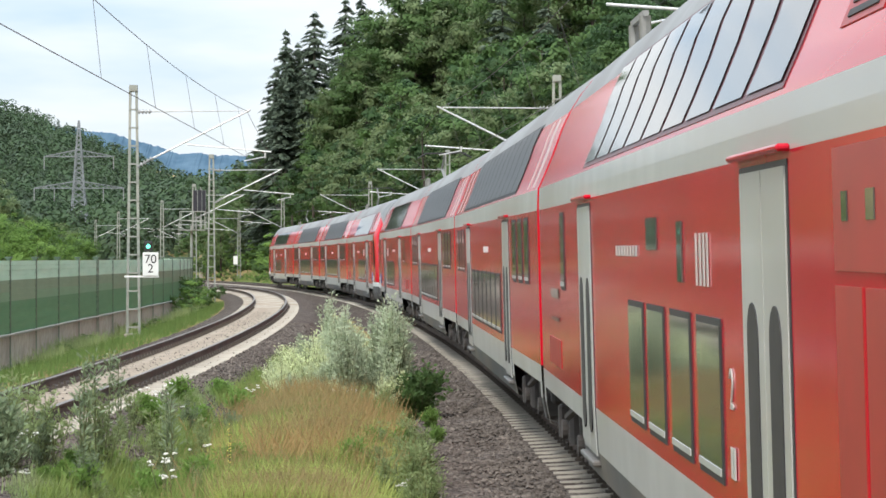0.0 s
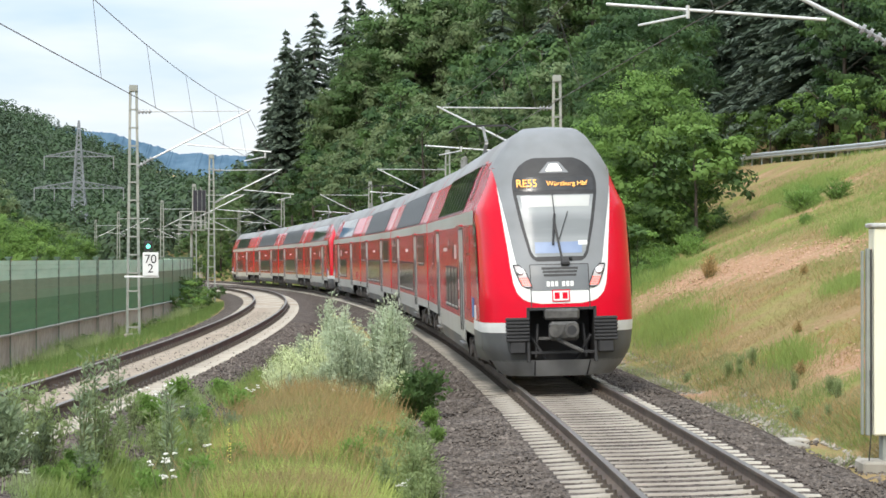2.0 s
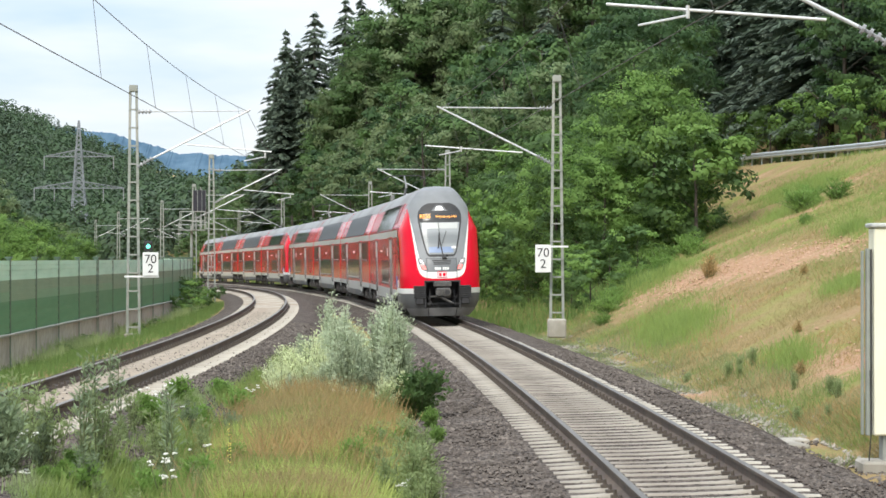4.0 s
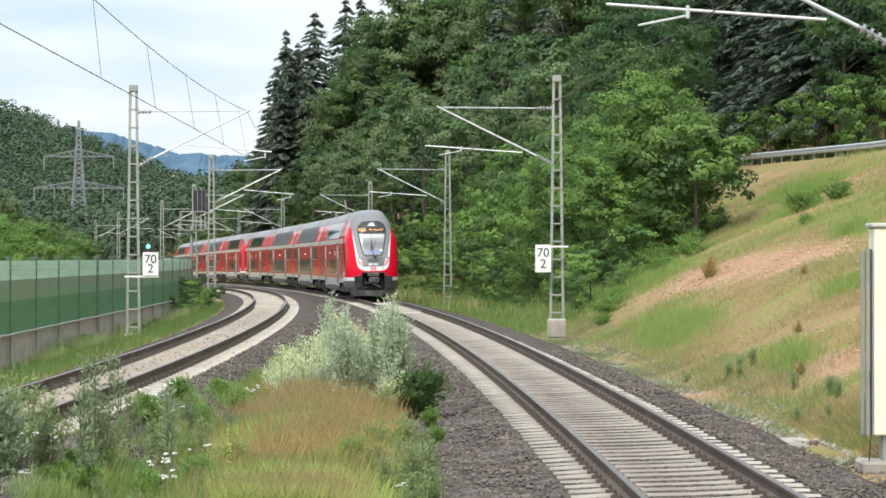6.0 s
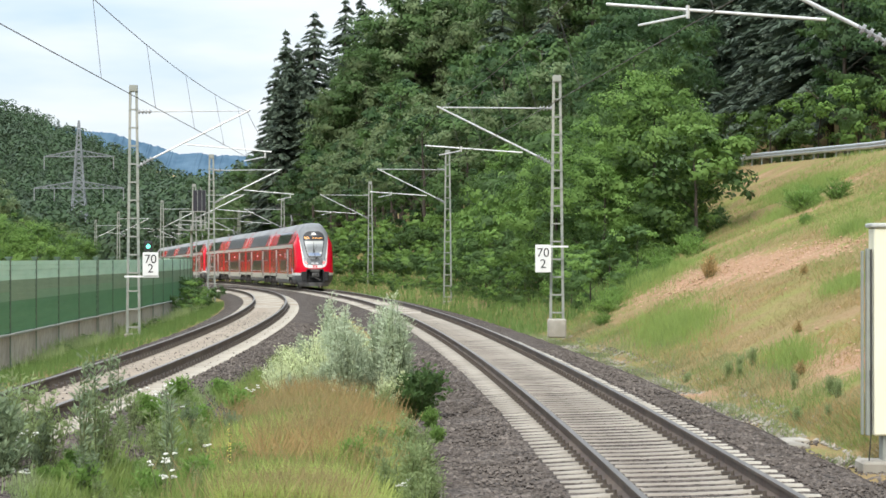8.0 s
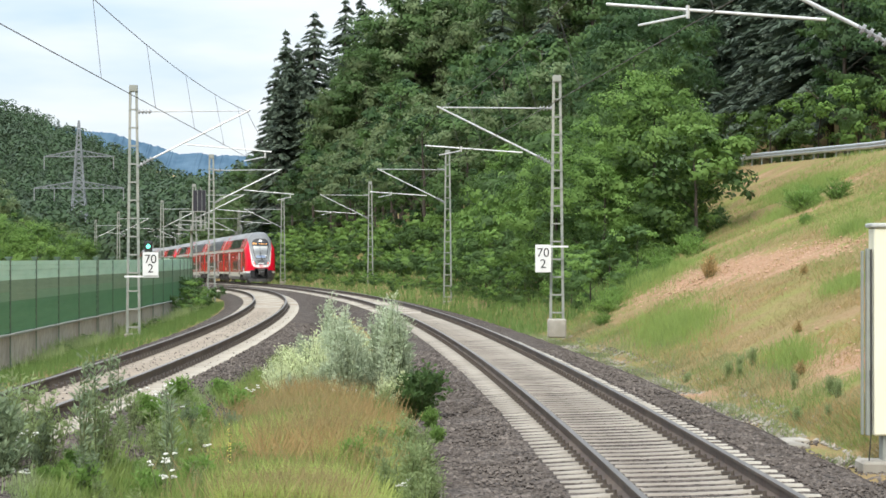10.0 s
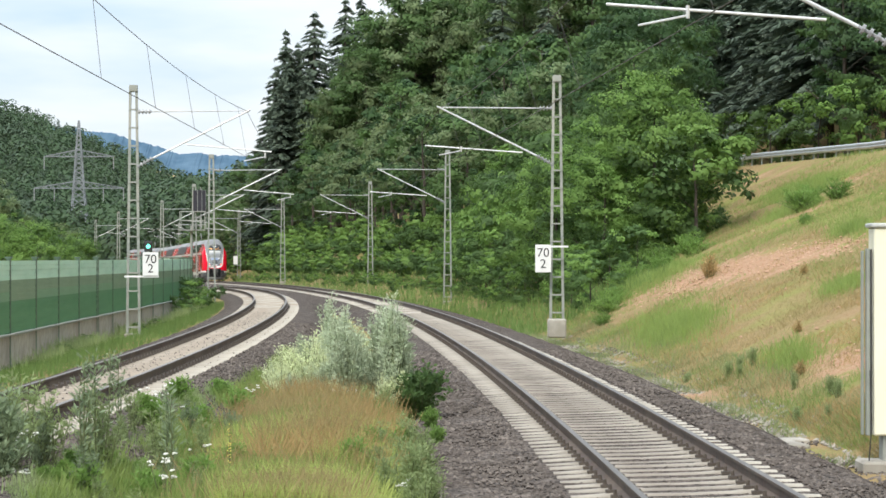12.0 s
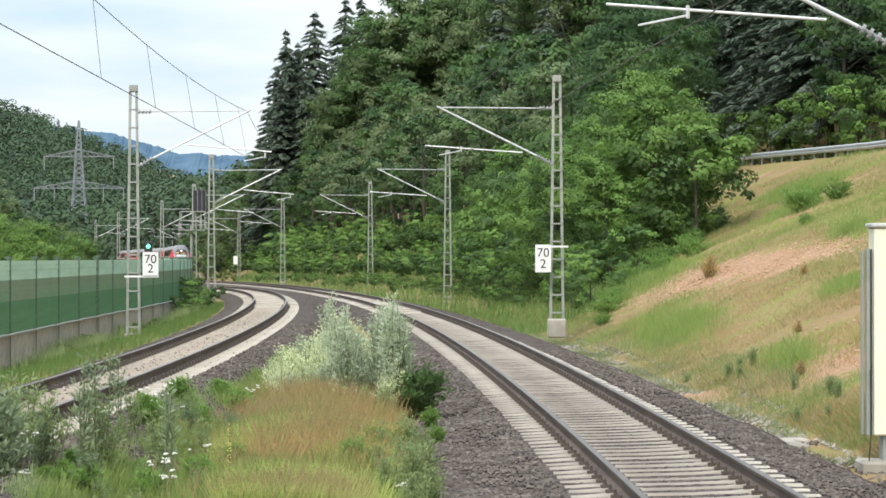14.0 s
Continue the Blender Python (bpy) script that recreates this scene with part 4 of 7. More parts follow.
def end_car():
    car = thing("train_car", "red double-deck end car with a rounded cab front", "train car", "double-deck train")
    body_shell(car, 3.28, END_L, True, [(3.28, 6.5), (20.55, 26.5)])
    nose(car)
    for sgn in (-1, 1):
        bm = B()
        side_patch(bm, 2.70, 3.28, 2.94, 3.20, 0.008, sgn)
        part("belt_end", bm, BAND, car)
        door(car, 6.75, sgn, 8.40)
        door(car, 18.65, sgn, 20.25)
        for a in (9.35, 10.85, 12.4, 13.85):
            window(car, a, a + 1.15, 1.18, 2.10, sgn, GLASS_DIM)
        window(car, 22.3, 22.85, 2.05, 2.86, sgn, GLASS_DIM)
        upper_glazing(car, 7.0, 19.75, sgn, 9, False)
        # louvred vent beside the cab
        bm = B()
        side_patch(bm, 4.9, 5.9, 3.42, 4.20, 0.006, sgn, 0.01)
        vt = part("vent", bm, RED_DARK, car, "louvred vent in the upper side")
        for k in range(12):
            z = 3.45 + 0.06 * k
            bm = B()
            side_patch(bm, 5.05, 5.75, z, z + 0.03, 0.014, sgn, 0.01)
            part("louvre", bm, BLACK, vt)
        # equipment flaps, posters and small signs
        for y0, y1, z0, z1 in ((4.2, 5.5, 2.40, 2.90), (4.25, 4.80, 1.30, 2.34), (4.88, 5.5, 1.30, 2.34), (23.2, 25.2, 1.2, 1.5)):
            bm = B()
            side_patch(bm, y0, y1, z0, z1, 0.007, sgn, 0.01)
            part("flap", bm, RED_DARK, car, "darker red equipment flap")
        for y0, y1, z0, z1 in ((4.55, 4.72, 2.60, 2.72), (5.15, 5.27, 2.60, 2.72), (12.75, 13.45, 2.48, 2.70), (11.2, 11.45, 2.28, 2.66), (23.4, 24.6, 1.95, 2.05), (23.4, 24.6, 1.70, 1.74)):
            bm = B()
            side_patch(bm, y0, y1, z0, z1, 0.014, sgn, 0.012)
            part("sign_plate", bm, GLASS_DIM, car, "dark little plate")
        bars(car, [(3.05, 3.55)], 1.18, 1.55, sgn, BLUE, "blue_sticker", "blue square sticker")
        bars(car, [(2.35, 2.75)], 1.16, 1.42, sgn, WHITE, "white_sticker", "white notice sticker")
        bars(car, [(14.2 + 0.24 * k, 14.30 + 0.24 * k) for k in range(8)], 2.43, 2.51, sgn, BAND, "white_bars", "white bars of unreadable writing")
        bars(car, [(9.85, 9.9), (10.02, 10.08), (10.2, 10.26), (10.4, 10.44)], 2.27, 2.58, sgn, BAND, "pictogram", "pale bars of a pictogram")
        r = Matrix(((0, 0, sgn), (sgn, 0, 0), (0, 1, 0))).to_4x4()
        text_part("class_number", "2", 0.32, BAND, car, Matrix.Translation((sgn * 1.406, 8.95, 1.72)) @ r, label="white figure 2")
        bars(car, [(8.85, 8.95), (8.98, 9.02)], 1.25, 1.42, sgn, BAND, "pale_mark", "thin pale bars")
    bogie(car, 4.6)
    bogie(car, 23.4)
    roof_kit(car, [(20.8, 25.6, 1.0, 0.10)])
    gangway(car, END_L)
    return car


def gangway(car, y):
    bm = B()
    rings = []
    for k in range(9):
        w, zt, zb = 0.95 - 0.05 * (k % 2), 3.2 - 0.05 * (k % 2), 0.7 + 0.05 * (k % 2)
        rings.append([bm.verts.new((sx * w, y + 0.068 * k, z)) for sx, z in ((-1, zb), (1, zb), (1, zt), (-1, zt))])
    for a, b in zip(rings, rings[1:]):
        for i in range(4):
            bm.faces.new((a[i], a[(i + 1) % 4], b[(i + 1) % 4], b[i]))
    part("gangway", bm, BLACK, car, "black bellows between the cars")


def mid_car():
    car = thing("train_car", "red double-deck middle car with dark window strips", "train car", "double-deck train")
    body_shell(car, 0, CAR_L, False, [(0.3, 5.7), (20.75, 26.1)])
    for sgn in (-1, 1):
        door(car, 6.1, sgn, 7.7)
        door(car, 18.7, sgn, 20.3)
        for k in range(7):
            window(car, 8.5 + k * 1.42, 8.5 + k * 1.42 + 1.18, 1.18, 2.10, sgn, GLASS_DIM)
        for a in (1.7, 3.0, 4.3, 21.3, 22.6, 23.9):
            window(car, a, a + 0.85, 2.02, 2.88, sgn, GLASS_DIM)
        upper_glazing(car, 4.6, 21.8, sgn, 12, True)
        for a, b in ((0.9, 1.2), (2.0, 2.15), (23.2, 23.35), (24.9, 25.1)):
            bm = B()
            side_patch(bm, a, b, 3.24, 4.10, 0.006, sgn, 0.01)
            part("upper_bar", bm, BAND, car, "pale upright bar on the red car end")
        bars(car, [(12 + 0.25 * k, 12.18 + 0.25 * k) for k in range(6)], 2.42, 2.52, sgn, WHITE, "white_bars", "white bars of unreadable writing")
    bogie(car, 3.0)
    bogie(car, 23.4)
    roof_kit(car, [(1.0, 5.5, 0.9, 0.09), (21, 25.4, 0.9, 0.09)])
    gangway(car, CAR_L)
    return car


FIRST, MID = end_car(), mid_car()
pantograph(FIRST, 22.4)
TRAIN = []                                      # (car, distance of its near end from the nose, length, turned round)
_o = 0.0
for unit in range(2):
    for i in range(4):
        end = i in (0, 3)
        if unit == 0 and i == 0:
            car = FIRST
        elif unit == 0 and i == 1:
            car = MID
        else:
            car = copy_thing(FIRST if end else MID, Matrix())
        ln = END_L if end else CAR_L
        TRAIN.append((car, _o, ln, i == 3))
        _o += ln + (GAP if i < 3 else 0.9)


def nose_s(t):
    """Distance of the nose along the track."""
    return -12.093 + 23.391 * t + 0.70757 * (t - 4) ** 2 / 2


def car_pose(s0, ln, turned):
    """A car's pose from the places of its two bogies."""
    a, b = RIGHT.at(s0 + 4), RIGHT.at(s0 + ln - 4)
    d = (b - a).normalized()
    rt = (RIGHT.frame_at(s0 + ln / 2).to_3x3() @ Vector((1, 0, 0)))
    rt = (rt - d * rt.dot(d)).normalized()
    up = rt.cross(d)
    base = a - d * 4
    if turned:
        base, d, rt = b + d * 4, -d, -rt
    return Matrix.Translation(base) @ Matrix((rt, d, up)).transposed().to_4x4()


# ---------- overhead line ----------
def lattice_mast(x, y, top, base, toward, label="pale galvanised lattice mast with a cantilever arm", arm=True, wb=0.40, reg=(4.2, 5.98, 1.1, 5.76), tip=(3.72, 7.2)):
    """Two channel posts with battens; the arm reaches towards the track."""
    m = thing("catenary_mast", label, "mast", "overhead line masts", m=pose(x, y, 0))
    wt_ = wb * 0.50
    for sx in (-1, 1):
        bm = B()
        a, b = Vector((sx * wb / 2, 0, base + 0.35)), Vector((sx * wt_ / 2, 0, top))
        bar(bm, a, b, 0.045, 0.085)
        part("post", bm, GALV, m)
    n = max(8, int((top - base) / 0.62))
    bm = B()
    box(bm, (0, 0, 0), (1, 0.10, 0.05))
    bt = part("batten", bm, GALV, m)
    for i in range(n + 1):
        t = (i + 0.4) / (n + 0.6)
        z = base + 0.35 + (top - base - 0.4) * t
        w = wb + (wt_ - wb) * t
        mm = Matrix.Translation((0, 0, z)) @ Matrix.Diagonal((w + 0.05, 1, 1, 1))
        if i == 0:
            bt.matrix_basis = mm
        else:
            again(bt, m, mm)
    bm = B()
    box(bm, (0, 0, top - 0.06), (wt_ + 0.06, 0.16, 0.2))
    part("cap", bm, GALV, m)
    bm = B()
    box(bm, (0, 0, base + 0.08), (0.58, 0.62, 0.6), bevel=0.04)
    part("foundation", bm, CONCRETE, m, "square concrete foundation")
    if arm:
        d = toward
        ax, az = tip
        bm = B()
        tube(bm, (d * 0.15, 0, az - 0.03), (d * ax, 0, az), 0.020, 6)
        part("top_tube", bm, ALU, m)
        bm = B()
        tube(bm, (d * 0.65, 0, 5.37 + (az - 5.37) * 0.16), (d * (ax + 0.1), 0, az + 0.03), 0.030, 8)
        part("strut", bm, ALU, m, "bright slanting tube")
        for p, q, k in (((d * 0.12, 0, 5.37), (d * 0.65, 0, 5.37 + (az - 5.37) * 0.16), 5), ((d * 0.15, 0, az - 0.03), (d * 0.6, 0, az - 0.03), 4)):
            bm = B()
            p, q = Vector(p), Vector(q)
            for i in range(k):
                t0, t1 = (i + 0.2) / k, (i + 0.55) / k
                tube(bm, p.lerp(q, t0), p.lerp(q, t1), 0.075, 8)
            tube(bm, p, q, 0.03, 6)
            part("insulator", bm, PORCELAIN, m, "ribbed insulator")
        ro, rz, ri, rzi = reg
        bm = B()
        tube(bm, (d * ri, 0, rzi), (d * ro, 0, rz), 0.022, 8)
        part("registration_tube", bm, ALU, m)
        bm = B()
        sx = ro - 1.15 if d < 0 else ro - 0.2
        tube(bm, (d * sx, 0, rz - 0.02), (d * sx, 0, rz - 0.20), 0.03, 6)
        tube(bm, (d * sx, 0, rz - 0.16), (d * (sx + (0.7 if d < 0 else -0.7)), 0, rz - 0.30), 0.018, 6)
        part("steady_arm", bm, ALU, m)
    return m


R_MASTS = [(6.5, 38), (3.63, 86), (0.25, 146), (-5.55, 206), (-15.8, 266), (-24.8, 328), (-35.0, 390), (-44, 450)]
L_MASTS = [(-10.15, 34), (-10.1, 88), (-12.62, 147), (-19.0, 206), (-27.6, 265), (-39.7, 330), (-51.5, 400)]
for i, (x, y) in enumerate(R_MASTS):
    lattice_mast(x, y, 8.19, 0.08 if i == 1 else -0.3, -1, wb=0.40 if i != 4 else 0.46)
for i, (x, y) in enumerate(L_MASTS):
    lattice_mast(x, y, 8.0, -0.45, 1, reg=(4.5, 5.86, 1.75, 6.1))


def wire_run(masts, line, sgn):
    """Messenger and contact wire with droppers, span by span."""
    pts = [(Vector((x + sgn * (3.7 if i % 2 or sgn < 0 else 4.15), y, 7.2)), Vector((x + sgn * ((4.0 if i % 2 else 4.25) if sgn > 0 else 3.3), y, 5.53))) for i, (x, y) in enumerate(masts)]
    pts = [tuple(p + (p - q) for p, q in zip(pts[0], pts[1]))] + pts
    run = thing("overhead_wire", "thin dark overhead wires with droppers", "wire", "overhead wires")
    for (m0, c0), (m1, c1) in zip(pts, pts[1:]):
        bm = B()
        tube(bm, c0, c1, 0.0085, 5)
        part("contact_wire", bm, WIRE, run)
        bm = B()
        run_pts = []
        for k in range(11):
            p = m0.lerp(m1, k / 10)
            p.z -= 0.38 * 4 * (k / 10) * (1 - k / 10)
            run_pts.append(p)
        sweep(bm, run_pts, 0.0085)
        part("messenger_wire", bm, WIRE, run)
        for t in (0.24, 0.41, 0.58, 0.75, 0.92):
            p = m0.lerp(m1, t)
            p.z -= 0.38 * 4 * t * (1 - t)
            bm = B()
            tube(bm, p, c0.lerp(c1, t), 0.005, 4)
            part("dropper", bm, WIRE, run)


wire_run(R_MASTS, RIGHT, -1)
wire_run(L_MASTS, LEFT, 1)


# ---------- noise barrier ----------
FENCE_Y = [50, 67.6, 82.5, 100, 110, 130, 150, 165, 180, 210, 245]
FENCE_X = [-11.0, -11.3, -11.7, -12.1, -12.25, -12.75, -14.0, -15.35, -17.0, -20.9, -25.6]


def fence_pts():
    y, out = 54.2, []
    while y < 240:
        out.append(Vector((float(np.interp(y, FENCE_Y, FENCE_X)), y, 0)))
        y += 5.5
    return out


def noise_barrier():
    fe = thing("noise_barrier", "green slatted noise barrier on a concrete plinth", "barrier", kind="structure")
    pts = fence_pts()
    top = 2.33
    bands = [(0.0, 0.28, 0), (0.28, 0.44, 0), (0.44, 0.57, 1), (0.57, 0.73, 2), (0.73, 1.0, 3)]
    z0 = 0.42
    H = top - z0
    for i, (p, q) in enumerate(zip(pts, pts[1:])):
        d = q - p
        ln = d.length
        ang = math.atan2(d.y, d.x)
        m = Matrix.Translation((p + q) / 2) @ Matrix.Rotation(ang, 4, "Z")
        for a, b, k in bands:
            bm = B()
            n = 4
            for j in range(n):
                za, zb = z0 + H * (a + (b - a) * j / n), z0 + H * (a + (b - a) * (j + 1) / n)
                box(bm, (0, 0, (za + zb) / 2), (ln - 0.10, 0.07 if j % 2 else 0.085, zb - za - 0.004))
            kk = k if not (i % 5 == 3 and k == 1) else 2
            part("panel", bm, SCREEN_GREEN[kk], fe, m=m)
        bm = B()
        box(bm, (0, 0.04, (z0 - 0.75) / 2), (ln - 0.03, 0.16, z0 + 0.70), bevel=0.02)
        part("plinth_panel", bm, CONCRETE, fe, m=m)
        bm = B()
        tube(bm, (-ln / 2, -0.14, z0 - 0.02), (ln / 2, -0.14, z0 - 0.02), 0.035, 6)
        part("cap_rail", bm, GALV, fe, m=m)
    bm = B()
    box(bm, (0, 0, 0.9), (0.11, 0.16, 3.0))
    box(bm, (0, 0, 2.41), (0.18, 0.22, 0.05))
    po = part("fence_post", bm, mat("post_green", (0.075, 0.125, 0.085), (0.095, 0.145, 0.105), 4, 0.6), fe, m=Matrix.Translation(pts[0]))
    for p in pts[1:]:
        again(po, fe, Matrix.Translation(p))
    again(po, fe, Matrix.Translation(Vector((-11.95, 93.2, 0))))


noise_barrier()


# ---------- kilometre boards ----------
def km_board(x, y, z0, z1, w, bx0, bx1, bz, upper, lower):
    bd = thing("kilometre_board", "white rectangular kilometre board with black figures", "sign", "kilometre boards", m=pose(x, y, 0))
    bm = B()
    box(bm, (0, 0, (z0 + z1) / 2), (w, 0.03, z1 - z0), bevel=0.008)
    part("board", bm, WHITE, bd)
    r = Matrix.Rotation(radians(90), 4, "X")
    ink = BLACK
    h = z1 - z0
    text_part("figures", upper, 0.40, ink, bd, Matrix.Translation((0, -0.019, z0 + h * 0.70)) @ r, 0.002, "black figures")
    text_part("figures", lower, 0.40, ink, bd, Matrix.Translation((0, -0.019, z0 + h * 0.30)) @ r, 0.002, "black figures")
    bm = B()
    box(bm, ((bx0 + bx1) / 2, 0.04, bz), (bx1 - bx0, 0.05, 0.06))
    part("bracket", bm, WHITE, bd)


km_board(-9.43, 87.0, 1.82, 2.58, 0.51, -0.85, 0.26, 1.80, "70", "2")
km_board(3.17, 85.4, 1.94, 2.82, 0.50, -0.24, 0.80, 2.76, "70", "2")
bm = B()
box(bm, (0, 0, 2.0), (0.5, 0.03, 1.0), bevel=0.01)
tagged(part("track_sign", bm, WHITE, None, m=pose(-25.15, 327, 0.1)), "small white board far along the track", "sign")
bm = B()
box(bm, (0.25, 0.1, 1.4), (1.1, 0.06, 0.06))
part("bracket", bm, GALV, bpy.data.objects["track_sign"])


# ---------- signals ----------
def main_signal():
    s = thing("railway_signal", "tall signal with a black screen and service cage", "signal", m=pose(-17.15, 184, 0))
    bm = B()
    tube(bm, (0, 0, -0.6), (0, 0, 4.6), 0.10, 10)
    part("post", bm, GALV, s)
    bm = B()
    for sx in (-0.17, 0.17):
        bar(bm, (sx + 0.45, 0.2, 4.2), (sx + 0.45, 0.2, 7.2), 0.05, 0.08)
    for z in (4.6, 5.2, 5.8, 6.4):
        bar(bm, (0.28, 0.2, z), (0.62, 0.2, z), 0.05, 0.05)
    part("upper_post", bm, GALV, s)
    bm = B()
    box(bm, (0.55, -0.08, 6.25), (0.86, 0.14, 1.5), bevel=0.03)
    sc = part("signal_screen", bm, mat("screen_black", (0.012, 0.012, 0.02), (0.02, 0.02, 0.03), 3, 0.5), s, "black signal screen")
    bm = B()
    for x in (0.10, 0.42, 0.72, 0.99):
        bar(bm, (x, -0.18, 5.45), (x, -0.18, 7.05), 0.022, 0.022)
    part("rod", bm, GALV, sc)
    bm = B()
    box(bm, (0.1, 0, 4.28), (1.75, 1.05, 0.05))
    deck = part("service_deck", bm, GALV, s, "galvanised service deck with railings")
    for z in (4.3, 4.95, 5.55):
        for a, b in (((-0.75, -0.5), (0.95, -0.5)), ((-0.75, 0.5), (0.95, 0.5)), ((-0.75, -0.5), (-0.75, 0.5)), ((0.95, -0.5), (0.95, 0.5))):
            bm = B()
            bar(bm, (*a, z), (*b, z), 0.05, 0.05)
            part("cage_rail", bm, GALV, deck)
    for x in (-0.75, 0.1, 0.95):
        for y in (-0.5, 0.5):
            bm = B()
            bar(bm, (x, y, 4.3), (x, y, 5.55), 0.05, 0.05)
            part("cage_post", bm, GALV, deck)
    s2 = thing("railway_signal", "low signal showing a green light behind the barrier", "signal", m=pose(-20.75, 190, 0))
    bm = B()
    tube(bm, (0, 0, -0.9), (0, 0, 2.9), 0.08, 8)
    part("post", bm, GALV, s2)
    bm = B()
    box(bm, (0, 0, 3.2), (0.55, 0.2, 0.75), bevel=0.05)
    hd = part("signal_head", bm, BLACK, s2)
    bm = B()
    tube(bm, (0, -0.10, 3.2), (0, -0.13, 3.2), 0.14, 14)
    part("green_lamp", bm, LAMP_GREEN, hd, "glowing green lamp")


main_signal()


# ---------- switch cabinet beside the track ----------
def cabinet():
    c = thing("switch_cabinet", "tall cream-coloured cabinet on a concrete base", "cabinet", m=pose(5.62, 36.0, 0))
    bm = B()
    box(bm, (0.75, 0.28, 1.42), (1.22, 0.5, 2.78), bevel=0.02)
    bd = part("body", bm, CREAM, c)
    bm = B()
    box(bm, (0.75, 0.28, 2.84), (1.30, 0.58, 0.06), bevel=0.015)
    part("roof", bm, BAND, bd)
    bm = B()
    box(bm, (0.065, 0.12, 1.28), (0.055, 0.10, 2.5), bevel=0.01)
    box(bm, (-0.01, 0.10, 1.27), (0.035, 0.07, 2.46), bevel=0.008)
    rl = part("edge_rail", bm, GALV, c, "grey upright edge rail")
    bm = B()
    box(bm, (0.105, 0.14, 1.28), (0.03, 0.08, 2.48))
    part("seal", bm, BLACK, rl)
    bm = B()
    tube(bm, (0.10, 0.05, 0.05), (0.06, 0.05, -0.45), 0.008, 6)
    tube(bm, (0.085, 0.05, 0.9), (0.10, 0.05, 0.3), 0.007, 6)
    part("cable", bm, BLACK, c)
    bm = B()
    box(bm, (0.72, 0.28, -0.10), (0.9, 0.35, 0.5))
    part("leg_frame", bm, GALV, c)
    bm = B()
    box(bm, (0.72, 0.25, -0.62), (1.5, 0.8, 0.62), bevel=0.03)
    part("base", bm, CONCRETE, c, "weathered concrete base block")


cabinet()
bm = B()
box(bm, (0, 0, 0), (0.75, 1.5, 0.14), bevel=0.03)
box(bm, (0.42, 0.5, 0.03), (0.45, 0.5, 0.10), bevel=0.02)
tagged(part("cable_duct_cover", bm, CONCRETE, None, m=pose(5.05, 41.2, float(RIGHT.z_at(41.2)) - 0.57, 0, 0, 8)), "flat concrete duct cover lying in the grass", "slab")


# ---------- guard rail on the road above the bank ----------
def guard_rail():
    g = thing("guard_rail", "galvanised steel road guard rail on posts", "guard rail")
    pts = []
    y = 96.0
    while y < 190:
        x = float(RIGHT.x_at(y)) + float(np.interp(y, [96, 125, 150, 190], [22.9, 22.3, 21.0, 19.5]))
        pts.append(Vector((x, y, ground_z(x, y))))
        y += 2.0
    z0 = [p.z - 0.12 for p in pts]
    bm = B()
    box(bm, (0, 0, 0), (0.07, 0.12, 1.5))
    po = part("post", bm, GALV, g, m=Matrix.Translation((pts[0].x + 0.12, pts[0].y, z0[0] - 0.05)))
    for p, z in zip(pts[1:], z0[1:]):
        again(po, g, Matrix.Translation((p.x + 0.12, p.y, z - 0.05)))
    prof = [(0.0, 0.75), (-0.06, 0.70), (-0.06, 0.64), (0.0, 0.60), (-0.06, 0.555), (-0.06, 0.50), (0.0, 0.44), (0.015, 0.44), (-0.045, 0.50), (-0.045, 0.555), (0.015, 0.60), (-0.045, 0.64), (-0.045, 0.70), (0.015, 0.75)]
    vs, fs = [], []
    n = len(prof)
    for p, z in zip(pts, z0):
        vs += [(p.x + a, p.y, z + b) for a, b in prof]
    for j in range(len(pts) - 1):
        for i in range(n):
            k = (i + 1) % n
            fs.append((j * n + i, j * n + k, (j + 1) * n + k, (j + 1) * n + i))
    raw("beam", vs, fs, mat("zinc_beam", (0.55, 0.58, 0.60), (0.47, 0.50, 0.52), 3, 0.45, 0.4), g, "ribbed steel beam")


guard_rail()


